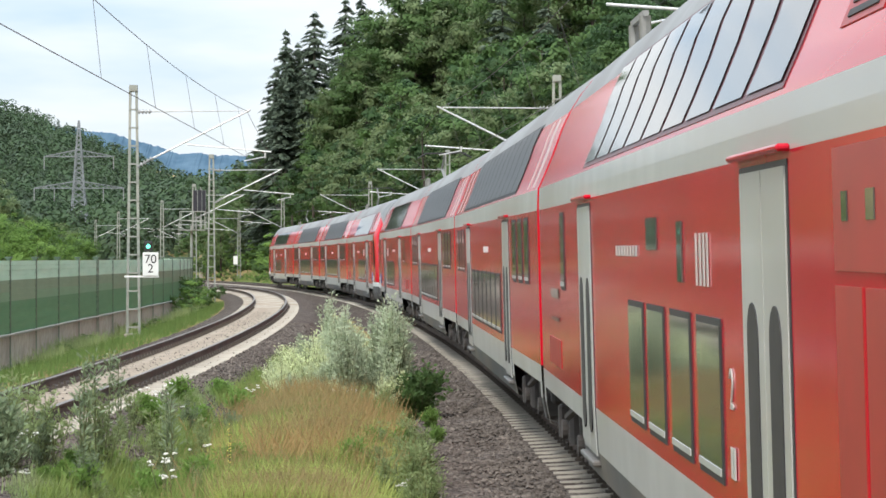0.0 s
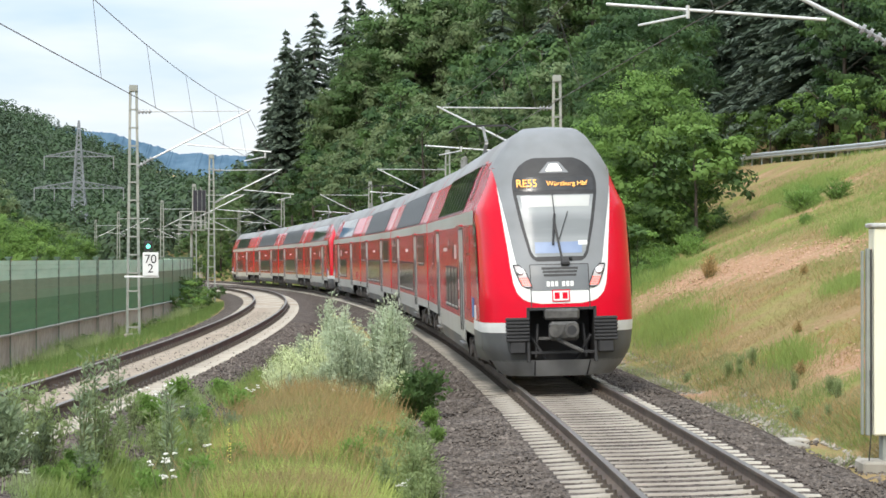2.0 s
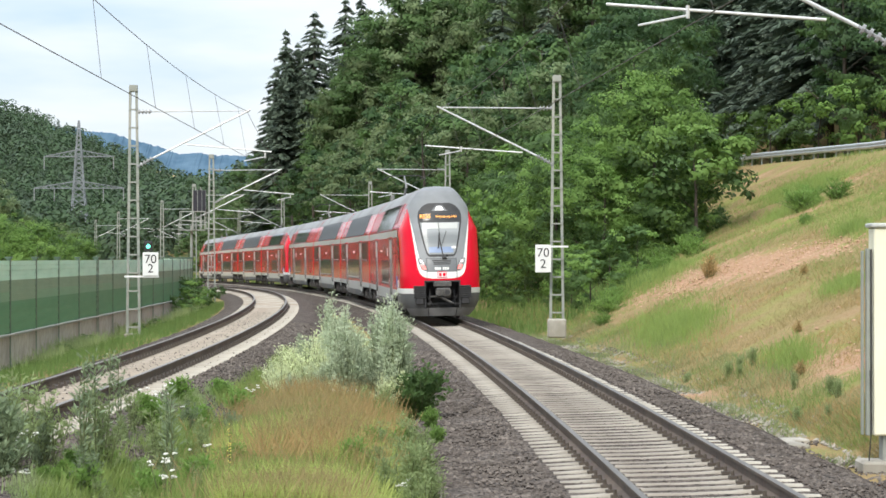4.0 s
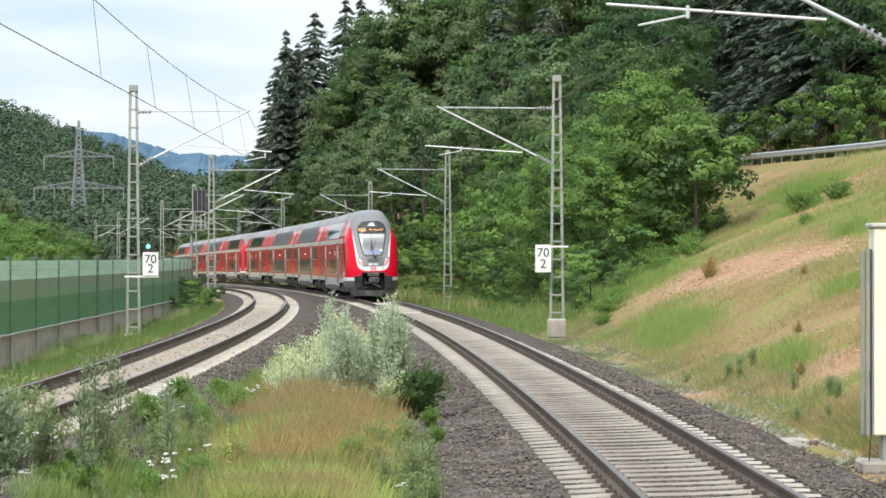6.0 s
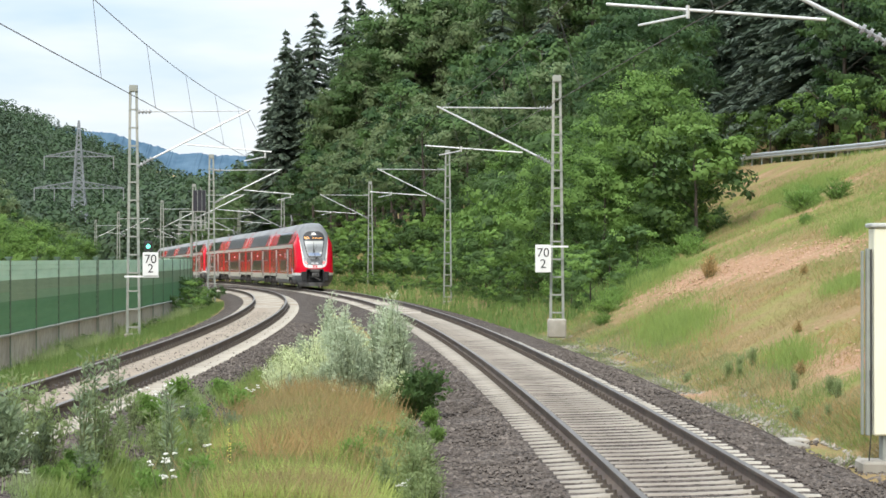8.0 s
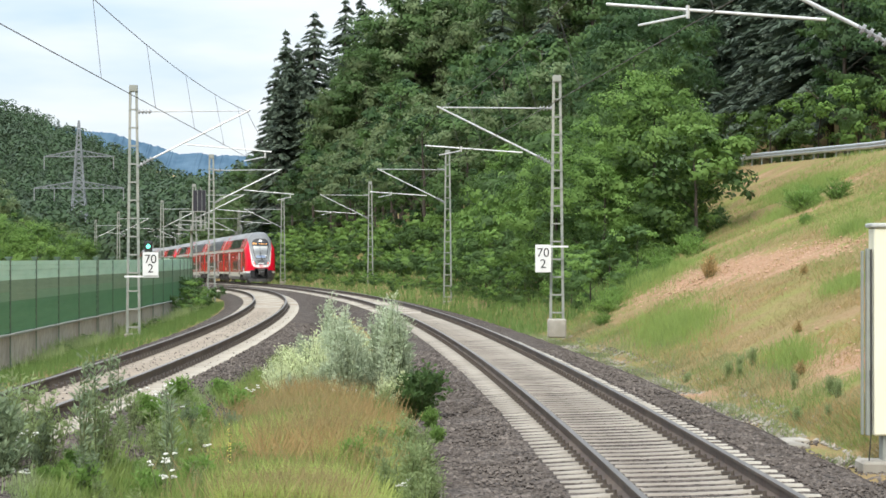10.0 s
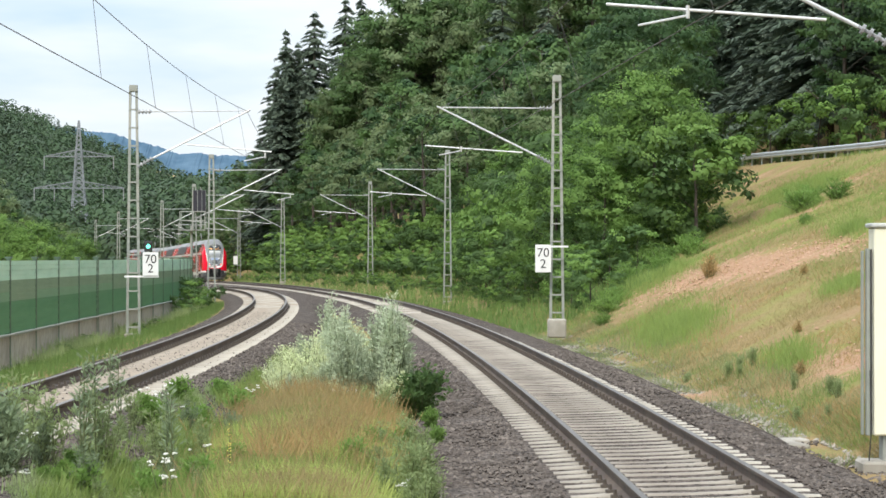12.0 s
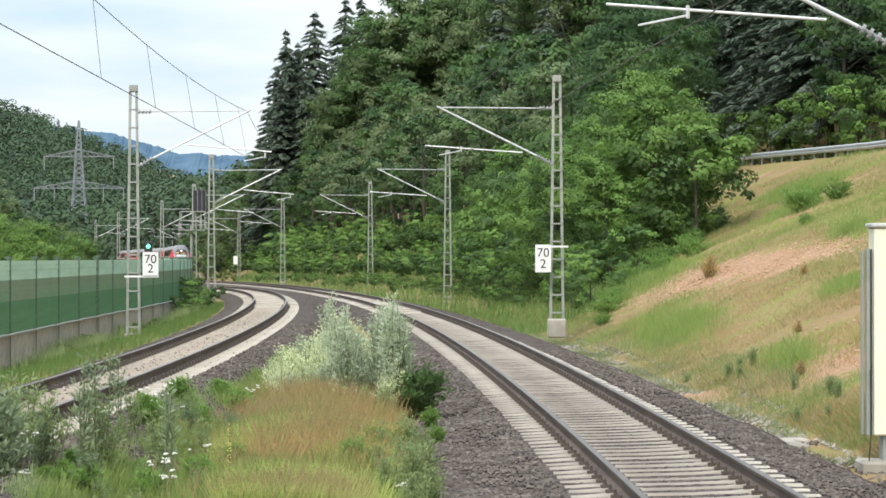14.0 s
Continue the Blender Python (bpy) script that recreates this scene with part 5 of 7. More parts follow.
# ---------- power pylon ----------
def pylon():
    p = thing("power_pylon", "grey lattice power pylon with two crossarms", "pylon", m=pose(-94.5, 700, 0))
    steel = mat("pylon_steel", (0.24, 0.26, 0.28), (0.20, 0.22, 0.24), 0.3, 0.6)
    legs = [(0.0, 3.0), (12.0, 2.0), (24.0, 1.1), (30.5, 0.7), (38.0, 0.12)]

    def w(z):
        return float(np.interp(z, [a for a, b in legs], [b for a, b in legs]))
    bm = B()
    r = 0.13
    for sx in (-1, 1):
        for sy in (-1, 1):
            for (a, wa), (b, wb) in zip(legs, legs[1:]):
                bar(bm, (sx * wa, sy * wa, a), (sx * wb, sy * wb, b), r * 1.6, r * 1.6)
    z = 0.0
    while z < 36:
        s = max(1.2, w(z) * 1.1)
        a, b = w(z), w(min(z + s, 38))
        for sy in (-1, 1):
            bar(bm, (-a, sy * a, z), (b, sy * b, z + s), r, r)
            bar(bm, (a, sy * a, z), (-b, sy * b, z + s), r, r)
            bar(bm, (sy * a, -a, z), (sy * b, b, z + s), r, r)
        z += s
    part("tower", bm, steel, p)
    for zz, half, hh in ((28.6, 9.0, 1.9), (20.4, 11.6, 2.0)):
        bm = B()
        for sx in (-1, 1):
            n = 6
            for sy in (-0.8, 0.8):
                bar(bm, (0, sy, zz), (sx * half, 0, zz), r * 1.3, r * 1.3)
                bar(bm, (0, sy, zz + hh), (sx * half, 0, zz + 0.1), r * 1.3, r * 1.3)
            for k in range(n):
                t0, t1 = k / n, (k + 1) / n
                bar(bm, (sx * half * t0, 0, zz), (sx * half * t1, 0, zz + hh * (1 - t1)), r, r)
                bar(bm, (sx * half * t0, 0, zz + hh * (1 - t0)), (sx * half * t1, 0, zz), r, r)
        ca = part("crossarm", bm, steel, p)
        for x in (-half, half) + ((-half * 0.55, half * 0.55) if half > 10 else ()):
            bm = B()
            tube(bm, (x, 0, zz), (x, 0, zz - 3.2), 0.13, 6)
            part("insulator", bm, PORCELAIN, ca)


pylon()


# ---------- vegetation ----------
RNG = np.random.default_rng(7)


def unit(v):
    return v / np.maximum(np.linalg.norm(v, axis=1, keepdims=True), 1e-6)


def leaf_arrays(c, nrm, size, aspect=1.6, rng=RNG, along=None):
    """Pointed four-cornered leaves at c, facing nrm; along gives the leaf's own direction."""
    n = len(c)
    rnd = rng.normal(size=(n, 3)) if along is None else along
    t = unit(np.cross(nrm, rnd)) if along is None else unit(rnd)
    b = unit(np.cross(nrm, t))
    s = size * rng.uniform(0.65, 1.35, (n, 1))
    v = np.stack([c - t * s * aspect * 0.5, c - b * s * 0.5 + nrm * s * 0.12, c + t * s * aspect * 0.5, c + b * s * 0.5 + nrm * s * 0.12], 1)
    return v.reshape(-1, 3)


def leaf_object(name, v, material, parent=None, label="", kind="", idx=None, nrm=None):
    n = len(v) // 4
    if nrm is not None:                         # turn each leaf's face to the side that its bough faces
        q = v.reshape(n, 4, 3)
        back = (np.cross(q[:, 2] - q[:, 0], q[:, 3] - q[:, 1]) * nrm).sum(1) < 0
        q[back] = q[back][:, ::-1]
        v = q.reshape(-1, 3)
    me = bpy.data.meshes.new(name)
    me.vertices.add(n * 4)
    me.vertices.foreach_set("co", v.astype(np.float32).ravel())
    me.loops.add(n * 4)
    me.loops.foreach_set("vertex_index", np.arange(n * 4, dtype=np.int32))
    me.polygons.add(n)
    me.polygons.foreach_set("loop_start", np.arange(0, n * 4, 4, dtype=np.int32))
    for k in (material if isinstance(material, list) else [material]):
        me.materials.append(k)
    if idx is not None:
        me.polygons.foreach_set("material_index", idx.astype(np.int32))
    me.update(calc_edges=True)
    if nrm is not None:                         # leaves shade with the bough that carries them
        me.polygons.foreach_set("use_smooth", [True] * n)
        me.normals_split_custom_set_from_vertices(np.repeat(nrm, 4, 0).astype(np.float32))
    ob = new(name, me)
    if parent:
        ob.parent = parent
    if label or kind:
        tagged(ob, label, kind=kind)
    return ob


LEAF_MID = leaf_mat("leaf_mid_green", (0.115, 0.195, 0.066), (0.082, 0.150, 0.050), rnd=0.25)
LEAF_BRIGHT = leaf_mat("leaf_fresh_green", (0.205, 0.335, 0.085), (0.150, 0.265, 0.066), rnd=0.25)
LEAF_DARK = leaf_mat("leaf_deep_green", (0.072, 0.135, 0.054), (0.052, 0.104, 0.044), rnd=0.25)
LEAF_OLIVE = leaf_mat("leaf_grey_olive", (0.185, 0.245, 0.115), (0.145, 0.205, 0.095), rnd=0.25)
NEEDLE = leaf_mat("spruce_needles", (0.125, 0.165, 0.118), (0.090, 0.128, 0.092), trans=0.15)
NEEDLE_B = leaf_mat("pine_needles", (0.070, 0.105, 0.062), (0.045, 0.075, 0.046), trans=0.1)
LEAF_SILVER = leaf_mat("silvery_willow_leaf", (0.49, 0.55, 0.40), (0.34, 0.42, 0.27), trans=0.25)
LEAF_PALE = leaf_mat("pale_flowering_weed", (0.68, 0.72, 0.46), (0.52, 0.60, 0.32), trans=0.25)
LEAF_OSIER = leaf_mat("dull_osier_leaf", (0.23, 0.295, 0.18), (0.16, 0.215, 0.12), trans=0.2)
LEAF_FAR = leaf_mat("far_wood_leaf", (0.082, 0.132, 0.066), (0.060, 0.105, 0.055), rnd=0.10, trans=0.35)
GRASS_DEEP = leaf_mat("deep_green_grass", (0.15, 0.235, 0.07), (0.11, 0.18, 0.05), trans=0.25, rough=0.7)
LEAF_WEED = leaf_mat("weed_leaf", (0.30, 0.37, 0.17), (0.22, 0.295, 0.13))
GRASS_STRAW = leaf_mat("dry_grass", (0.37, 0.300, 0.145), (0.30, 0.245, 0.115), trans=0.2, rough=0.8)
GRASS_RUST = leaf_mat("rusty_seed_grass", (0.42, 0.295, 0.135), (0.36, 0.265, 0.12), trans=0.2, rough=0.8)
GRASS_LIME = leaf_mat("lime_grass", (0.37, 0.43, 0.135), (0.30, 0.375, 0.11), trans=0.3, rough=0.7)
GRASS_GREEN = leaf_mat("green_grass", (0.245, 0.325, 0.095), (0.19, 0.27, 0.075), trans=0.25, rough=0.7)
PETAL = mat("white_petal", (0.80, 0.80, 0.76), (0.72, 0.72, 0.68), 20, 0.7)
YELLOW = mat("yellow_petal", (0.72, 0.62, 0.16), (0.66, 0.56, 0.14), 20, 0.7)
STEM = mat("stem_green", (0.12, 0.15, 0.06), (0.09, 0.11, 0.045), 8, 0.8)


def trunk(parent, h, r, rng, limbs=6, lean=0.05, spread=0.3, start=0.3):
    bm = B()
    p = Vector((0, 0, -0.5))
    k = 5
    top = Vector((rng.uniform(-lean, lean) * h, rng.uniform(-lean, lean) * h, h))
    pts = [p.lerp(top, i / k) + Vector((rng.normal() * 0.01 * h, rng.normal() * 0.01 * h, 0)) for i in range(k + 1)]
    for i in range(k):
        tube(bm, pts[i], pts[i + 1], r * (1 - 0.85 * i / k), 7, r * (1 - 0.85 * (i + 1) / k))
    for j in range(limbs):
        t = start + (0.95 - start) * j / max(1, limbs - 1)
        a = p.lerp(top, t)
        th = rng.uniform(0, 6.28)
        l = spread * h * (1.1 - t * 0.7)
        b = a + Vector((math.cos(th) * l, math.sin(th) * l, l * 0.7))
        tube(bm, a, b, r * 0.38 * (1.1 - t), 5, r * 0.08)
    return part("trunk", bm, BARK, parent, "brown bark trunk with limbs")


def broadleaf(name, label, cat, h, wid, clumps, per, size, materials, seed, low=0.12, group="broadleaf trees"):
    """Crown of many leafy clumps with gaps and an uneven outline."""
    rng = np.random.default_rng(seed)
    tr = thing(name, label, cat, group)
    trunk(tr, h * 0.8, 0.018 * h, rng, spread=0.32)
    zc = h * (low + (1 - low) * 0.5)
    half = np.array([wid / 2, wid / 2, h * (1 - low) / 2])
    boughs = max(16, clumps // 6)
    c = unit(rng.normal(size=(boughs, 3)) + np.array([0, 0, 0.15]))
    lump = 1 + 0.24 * np.sin(c[:, :1] * 3.1 + seed) * np.cos(c[:, 1:2] * 2.7 + c[:, 2:] * 3.3)
    c = c * rng.uniform(0.5, 0.95, (boughs, 1)) * lump
    c[:, :2] *= 1 - 0.35 * np.clip(c[:, 2:], -0.3, 1)
    rb = wid * 0.17 * rng.uniform(0.65, 1.3, (boughs, 1))
    c = c * (half - wid * 0.06) + np.array([0, 0, zc])
    out = unit((c - np.array([0, 0, zc - 0.1 * h])) / half)
    # twigs on the outer and upper side of each bough
    w = rng.integers(0, boughs, clumps)
    dt = unit(rng.normal(size=(clumps, 3)) + out[w] * 0.8 + np.array([0, 0, 0.45]))
    tw = c[w] + dt * rb[w] * rng.uniform(0.55, 1.15, (clumps, 1)) * np.array([1.0, 1.0, 0.75])
    rt = wid * 0.062 * rng.uniform(0.6, 1.4, (clumps, 1))
    cc, oo, dd, rr = (np.repeat(q, per, 0) for q in (tw, out[w], dt, rt))
    d = unit(rng.normal(size=(len(cc), 3)) + dd * 0.5)
    pos = cc + d * rr * rng.uniform(0.3, 1.1, (len(cc), 1)) * np.array([1.25, 1.25, 0.7])
    nrm = unit(d * 0.6 + dd * 0.5 + rng.normal(size=d.shape) * 0.4 + np.array([0, 0, 0.3]))
    v = leaf_arrays(pos, nrm, size, 1.5, rng)
    soft_n = unit(dd * 0.75 + oo * 0.35 + d * 0.35 + nrm * 0.35)
    idx = np.repeat(rng.integers(0, len(materials), boughs)[w], per)
    leaf_object("crown", v, materials, tr, "leafy crown of many clumps", idx=idx, nrm=soft_n)
    return tr


def spruce(name, label, h, wid, tiers, seed, material, cat="spruce", low=0.08, droop=0.25, wide=1.0):
    rng = np.random.default_rng(seed)
    tr = thing(name, label, cat, "conifers")
    trunk(tr, h * 0.97, 0.011 * h, rng, limbs=0, lean=0.01)
    P, N, A = [], [], []
    for i in range(tiers):
        t = (i + rng.uniform(0, 0.8)) / tiers
        z = h * (low + (1 - low) * t)
        r = wid / 2 * (1 - t) ** 0.72 * rng.uniform(0.7, 1.15) + 0.12
        nb = int(7 + 6 * (1 - t))
        for k in range(nb):
            th = rng.uniform(0, 6.283)
            rr = r * rng.uniform(0.7, 1.1)
            n = max(6, int(rr * 9.5 / wide))
            for q in range(n):
                f = (q + rng.uniform(0.1, 0.9)) / n
                for w in (-1, 1):
                    off = rng.uniform(0, 0.18) * rr * (1.1 - f) * w
                    P.append((math.cos(th) * rr * f - math.sin(th) * off, math.sin(th) * rr * f + math.cos(th) * off, z - droop * rr * f * f + rng.normal() * 0.08))
                    N.append((rng.normal() * 0.35 + 0.3 * math.cos(th), rng.normal() * 0.35 + 0.3 * math.sin(th), 1.0))
                    A.append((math.cos(th) + rng.normal() * 0.4 - math.sin(th) * w * 0.5, math.sin(th) + rng.normal() * 0.4 + math.cos(th) * w * 0.5, -0.45))
    P, N, A = np.array(P), unit(np.array(N)), np.array(A)
    side = unit(P * np.array([1, 1, 0]) + np.array([1e-4, 0, 0]))
    leaf_object("crown", leaf_arrays(P, N, (0.012 * wid + 0.06) * wide, 3.0, rng, A), material, tr, "dark needle boughs in tiers",
                nrm=unit(side * 0.7 + N * 0.6))
    return tr


def place(ob, x, y, s, first=[], dz=-0.2):
    if y > 195 and ob.name in FAR_OF:
        ob = FAR_OF[ob.name]
    m = Matrix.LocRotScale((x, y, (surface_z(x, y) if y < 70 else ground_z(x, y)) + dz), Euler((0, 0, random.uniform(0, 6.28))), (s * random.uniform(0.9, 1.1), s * random.uniform(0.9, 1.1), s))
    if ob.name not in first:
        first.append(ob.name)
        ob.matrix_basis = m
        return ob
    return copy_thing(ob, m)


TREE_A = broadleaf("broadleaf_tree", "mid-green broadleaf tree on the wooded slope", "tree", 12, 8.5, 150, 50, 0.16, [LEAF_MID, LEAF_OLIVE, LEAF_DARK], 1)
TREE_B = broadleaf("broadleaf_tree", "tall deep-green broadleaf tree on the wooded slope", "tree", 15, 8.5, 160, 50, 0.17, [LEAF_DARK, LEAF_MID], 2)
TREE_C = broadleaf("broadleaf_tree", "fresh-green rounded broadleaf tree beside the railway", "tree", 10, 8, 150, 50, 0.15, [LEAF_BRIGHT, LEAF_MID, LEAF_MID], 3, low=0.04)
TREE_N = broadleaf("broadleaf_tree", "bright-green hazel-like tree standing at the edge of the bank", "tree", 10, 8, 340, 76, 0.10, [LEAF_BRIGHT, LEAF_BRIGHT, LEAF_MID], 8, low=0.0)
BUSH_F = broadleaf("bush", "green scrub far along the railway", "bush", 4.0, 4.8, 60, 36, 0.17, [LEAF_BRIGHT, LEAF_MID], 9, low=-0.05, group="bushes")
BUSH_A = broadleaf("bush", "dense green bush at the foot of the slope", "bush", 4.2, 4.6, 84, 38, 0.12, [LEAF_BRIGHT, LEAF_MID, LEAF_MID], 4, low=-0.05, group="bushes")
BUSH_B = broadleaf("bush", "fresh-green scrub along the railway", "bush", 3.0, 4.0, 76, 38, 0.10, [LEAF_BRIGHT, LEAF_MID, LEAF_MID], 5, low=-0.05, group="bushes")
SPRUCE_A = spruce("spruce_tree", "tall dark spruce rising above the wood", 24, 10.5, 46, 11, NEEDLE, wide=1.25)
SPRUCE_B = spruce("spruce_tree", "slender dark spruce in the wood", 19, 7.5, 40, 12, NEEDLE, wide=0.85)
PINE = spruce("pine_tree", "dark open pine beyond the road", 17, 8.5, 34, 13, NEEDLE_B, "pine", 0.22, 0.12, wide=0.72)

TREE_FA = broadleaf("broadleaf_tree", "mid-green broadleaf tree far along the wooded slope", "tree", 12, 8.5, 100, 32, 0.25, [LEAF_MID, LEAF_OLIVE, LEAF_DARK], 41)
TREE_T = broadleaf("broadleaf_tree", "very tall broadleaf tree on the far wooded ridge", "tree", 26, 14, 300, 52, 0.27, [LEAF_OLIVE, LEAF_MID], 44)
TREE_FB = broadleaf("broadleaf_tree", "deep-green broadleaf tree far along the wooded slope", "tree", 15, 8.5, 110, 32, 0.26, [LEAF_DARK, LEAF_MID], 42)
SPRUCE_F = spruce("spruce_tree", "dark spruce among the far hillside trees", 19, 7.5, 24, 43, NEEDLE, wide=1.6)
FAR_OF = {TREE_A.name: TREE_FA, TREE_B.name: TREE_FB, TREE_C.name: TREE_FA, SPRUCE_B.name: SPRUCE_F}


def forest():
    rnd = random.Random(5)

    def put(kind, y, u, s, dz=-0.2):
        place(kind, float(RIGHT.x_at(min(y, 430))) - (max(0, y - 430) * 0.16) + u, y, s, dz=dz)
    # scrub along the foot of the slope
    y = 108.0
    while y < 460:
        far = max(1.0, y / 180)
        near = y < 165
        put(rnd.choice((BUSH_A, BUSH_B)) if near else BUSH_F, y, rnd.uniform(6.2, 7.6), rnd.uniform(0.5, 0.85) * far ** 0.3)
        put(BUSH_A if near else BUSH_F, y + 1.5, rnd.uniform(9, 11.5), rnd.uniform(1.0, 1.4))
        put(BUSH_B if near else BUSH_F, y + 2.0, rnd.uniform(4.6, 5.6), rnd.uniform(0.25, 0.45))
        y += 3.6 * far
    # trees on the slope
    y = 122.0
    while y < 470:
        far = max(1.0, y / 200)
        xr = float(RIGHT.x_at(min(y, 430)))
        u1, u2 = rnd.uniform(10, 13), rnd.uniform(15, 19)
        if (xr + u1 + 3) / y < 0.102:
            put(rnd.choice((TREE_C, TREE_A, TREE_B)), y, u1, rnd.uniform(0.7, 0.95))
        if (xr + u2 + 3) / (y + 3) < 0.102:
            put(rnd.choice((TREE_A, TREE_B, TREE_B)), y + 3, u2, rnd.uniform(0.85, 1.15))
        y += 5.6 * far
    # the hillside wood
    y = 150.0
    while y < 430:
        u = 30 + rnd.uniform(-3, 3)
        while u < 95:
            x = float(RIGHT.x_at(y)) + u
            if x / y < 0.19 and ground_z(x, y) < 0.5 + 0.0955 * y:
                k = rnd.random()
                kind = SPRUCE_A if k < 0.08 else SPRUCE_B if k < 0.30 else TREE_B if k < 0.75 else TREE_A
                put(kind, y + rnd.uniform(-3, 3), u, rnd.uniform(0.9, 1.2))
            u += rnd.uniform(7, 11)
        y += 12.5
    # dark pines and scrub beyond the road
    for i in range(24):
        yy = 128 + i * 5.0
        u = 31 + rnd.uniform(0, 9)
        put(rnd.choice((PINE, PINE, SPRUCE_B)), yy, u, rnd.uniform(0.85, 1.25))
        if i % 2 == 0:
            put(BUSH_A, yy, 29 + rnd.uniform(-0.6, 1.5), rnd.uniform(0.7, 1.2))
    # the skyline spruces at the far bend
    for y, px, s in ((350, -20.4, 1.24), (346, -21.4, 1.06), (349, -22.4, 0.88), (344, -19.6, 1.12), (352, -18.9, 1.14), (341, -20.4, 0.95), (343, -18.0, 0.92), (345, -16.4, 1.26), (340, -17.0, 0.95), (352, -24.0, 0.70), (366, -13.2, 1.32), (368, -11.2, 1.36), (376, -8.6, 1.30), (385, -4.6, 1.36)):
        place(SPRUCE_A, px, y, s)
    for y, px, s in ((335, -13.4, 1.5), (332, -9.6, 1.75), (334, -17.6, 1.0), (352, -23.4, 1.42), (348, -25.4, 1.15), (356, -27.6, 1.1), (362, -29.8, 1.0), (345, -18.6, 1.5), (342, -14.4, 1.75), (340, -10.6, 1.85), (340, -6.6, 2.1), (336, -3.0, 2.35), (338, -1.2, 2.3), (370, -32.4, 0.9), (380, -36, 0.8), (344, -22.0, 1.4), (330, 0.5, 1.95), (330, 3.5, 1.95), (325, 7.0, 1.95), (320, 11.0, 1.9), (335, 5.5, 2.0), (300, 13.0, 1.9), (310, 9.0, 1.9), (290, 16.0, 1.9)):
        place(TREE_T, px, y, s * (0.50 if px < -13 else 0.62 if px < -8 else 0.70))
    # bushes along the foot of the bank
    for i in range(18):
        yy = 97 + i * 4.0
        place(BUSH_A, float(RIGHT.x_at(yy)) + 5.0 + rnd.uniform(0, 1.4), yy, rnd.uniform(0.32, 0.52))
    # the big bright bush group in front of the wood
    for x, y, s, k in ((8.6, 112, 0.86, TREE_N), (6.4, 110, 0.74, TREE_N), (9.3, 115, 0.74, TREE_N), (7.4, 118, 0.9, TREE_N), (5.0, 116, 0.8, TREE_N), (5.6, 107, 0.9, BUSH_B), (7.6, 106, 0.95, BUSH_B), (6.6, 106, 0.8, BUSH_B), (8.5, 109, 0.9, BUSH_B), (9.9, 112, 0.9, BUSH_B), (9.2, 110, 0.8, BUSH_B), (10.6, 114, 0.8, BUSH_B)):
        place(k, x, y, s)
    # gardens and trees behind the barrier
    for x, y, s, k in ((-25.8, 158, 0.72, TREE_N), (-23.6, 156, 0.70, TREE_N), (-21.8, 160, 0.62, TREE_N), (-28.0, 170, 0.78, TREE_N), (-36, 215, 0.9, TREE_A), (-40, 250, 0.9, TREE_A), (-27, 190, 0.5, TREE_A),
                       (-46, 330, 0.8, TREE_A), (-52, 360, 0.8, TREE_B), (-24, 180, 0.42, BUSH_A), (-60, 400, 0.9, TREE_B), (-34, 190, 0.62, TREE_C)):
        place(k, x, y, s)
    for x, y, s in ((-11.9, 128, 0.5), (-12.6, 137, 0.55), (-11.4, 122, 0.36), (-10.9, 96, 0.26), (-11.0, 84, 0.26), (-11.0, 78, 0.22), (-11.0, 104, 0.22), (-13.2, 143, 0.6), (-12.2, 131, 0.8), (-11.8, 125, 0.62), (-12.9, 136, 0.8)):
        place(BUSH_B, x, y, s, dz=-0.1)


forest()


def far_woods():
    """The wooded hill across the valley, crown by crown, too far to count."""
    rng = np.random.default_rng(21)
    V, I, S = [], [], []
    k = 0
    while k < 1900:
        y = rng.uniform(560, 1180)
        x = rng.uniform(-0.185, -0.072) * y
        g = ground_z(x, y)
        if y < 760 and g < 2 and rng.random() < 0.6:
            k += 1
            continue
        h = rng.uniform(9, 16)
        con = rng.random() < 0.35
        n = 150
        t = rng.uniform(0, 1, n)
        r = (h * 0.20 * (1 - t) + 0.2) if con else h * 0.32 * np.sqrt(np.clip(1 - (2 * t - 1) ** 2, 0.02, 1))
        th = rng.uniform(0, 6.283, n)
        p = np.stack([x + r * np.cos(th), y + r * np.sin(th), g + h * (0.1 + 0.9 * t)], 1)
        d = unit(np.stack([np.cos(th), np.sin(th), 0.4 + t], 1) + rng.normal(size=(n, 3)) * 0.3)
        V.append(leaf_arrays(p, d, 0.85 if not con else 0.66, 1.3, rng))
        S.append(unit(np.stack([np.cos(th), np.sin(th), 1.4 * t - 0.3], 1) + d * 0.5))
        I.append(np.full(n, 1 if con else rng.integers(0, 3)))
        k += 1
    I = np.concatenate(I)
    ob = leaf_object("far_woods", np.concatenate(V), [LEAF_FAR, NEEDLE_B, LEAF_FAR], None, idx=I, nrm=np.concatenate(S))
    tagged(ob, "distant mixed wood covering the valley hill", "woods", kind="stuff")


far_woods()


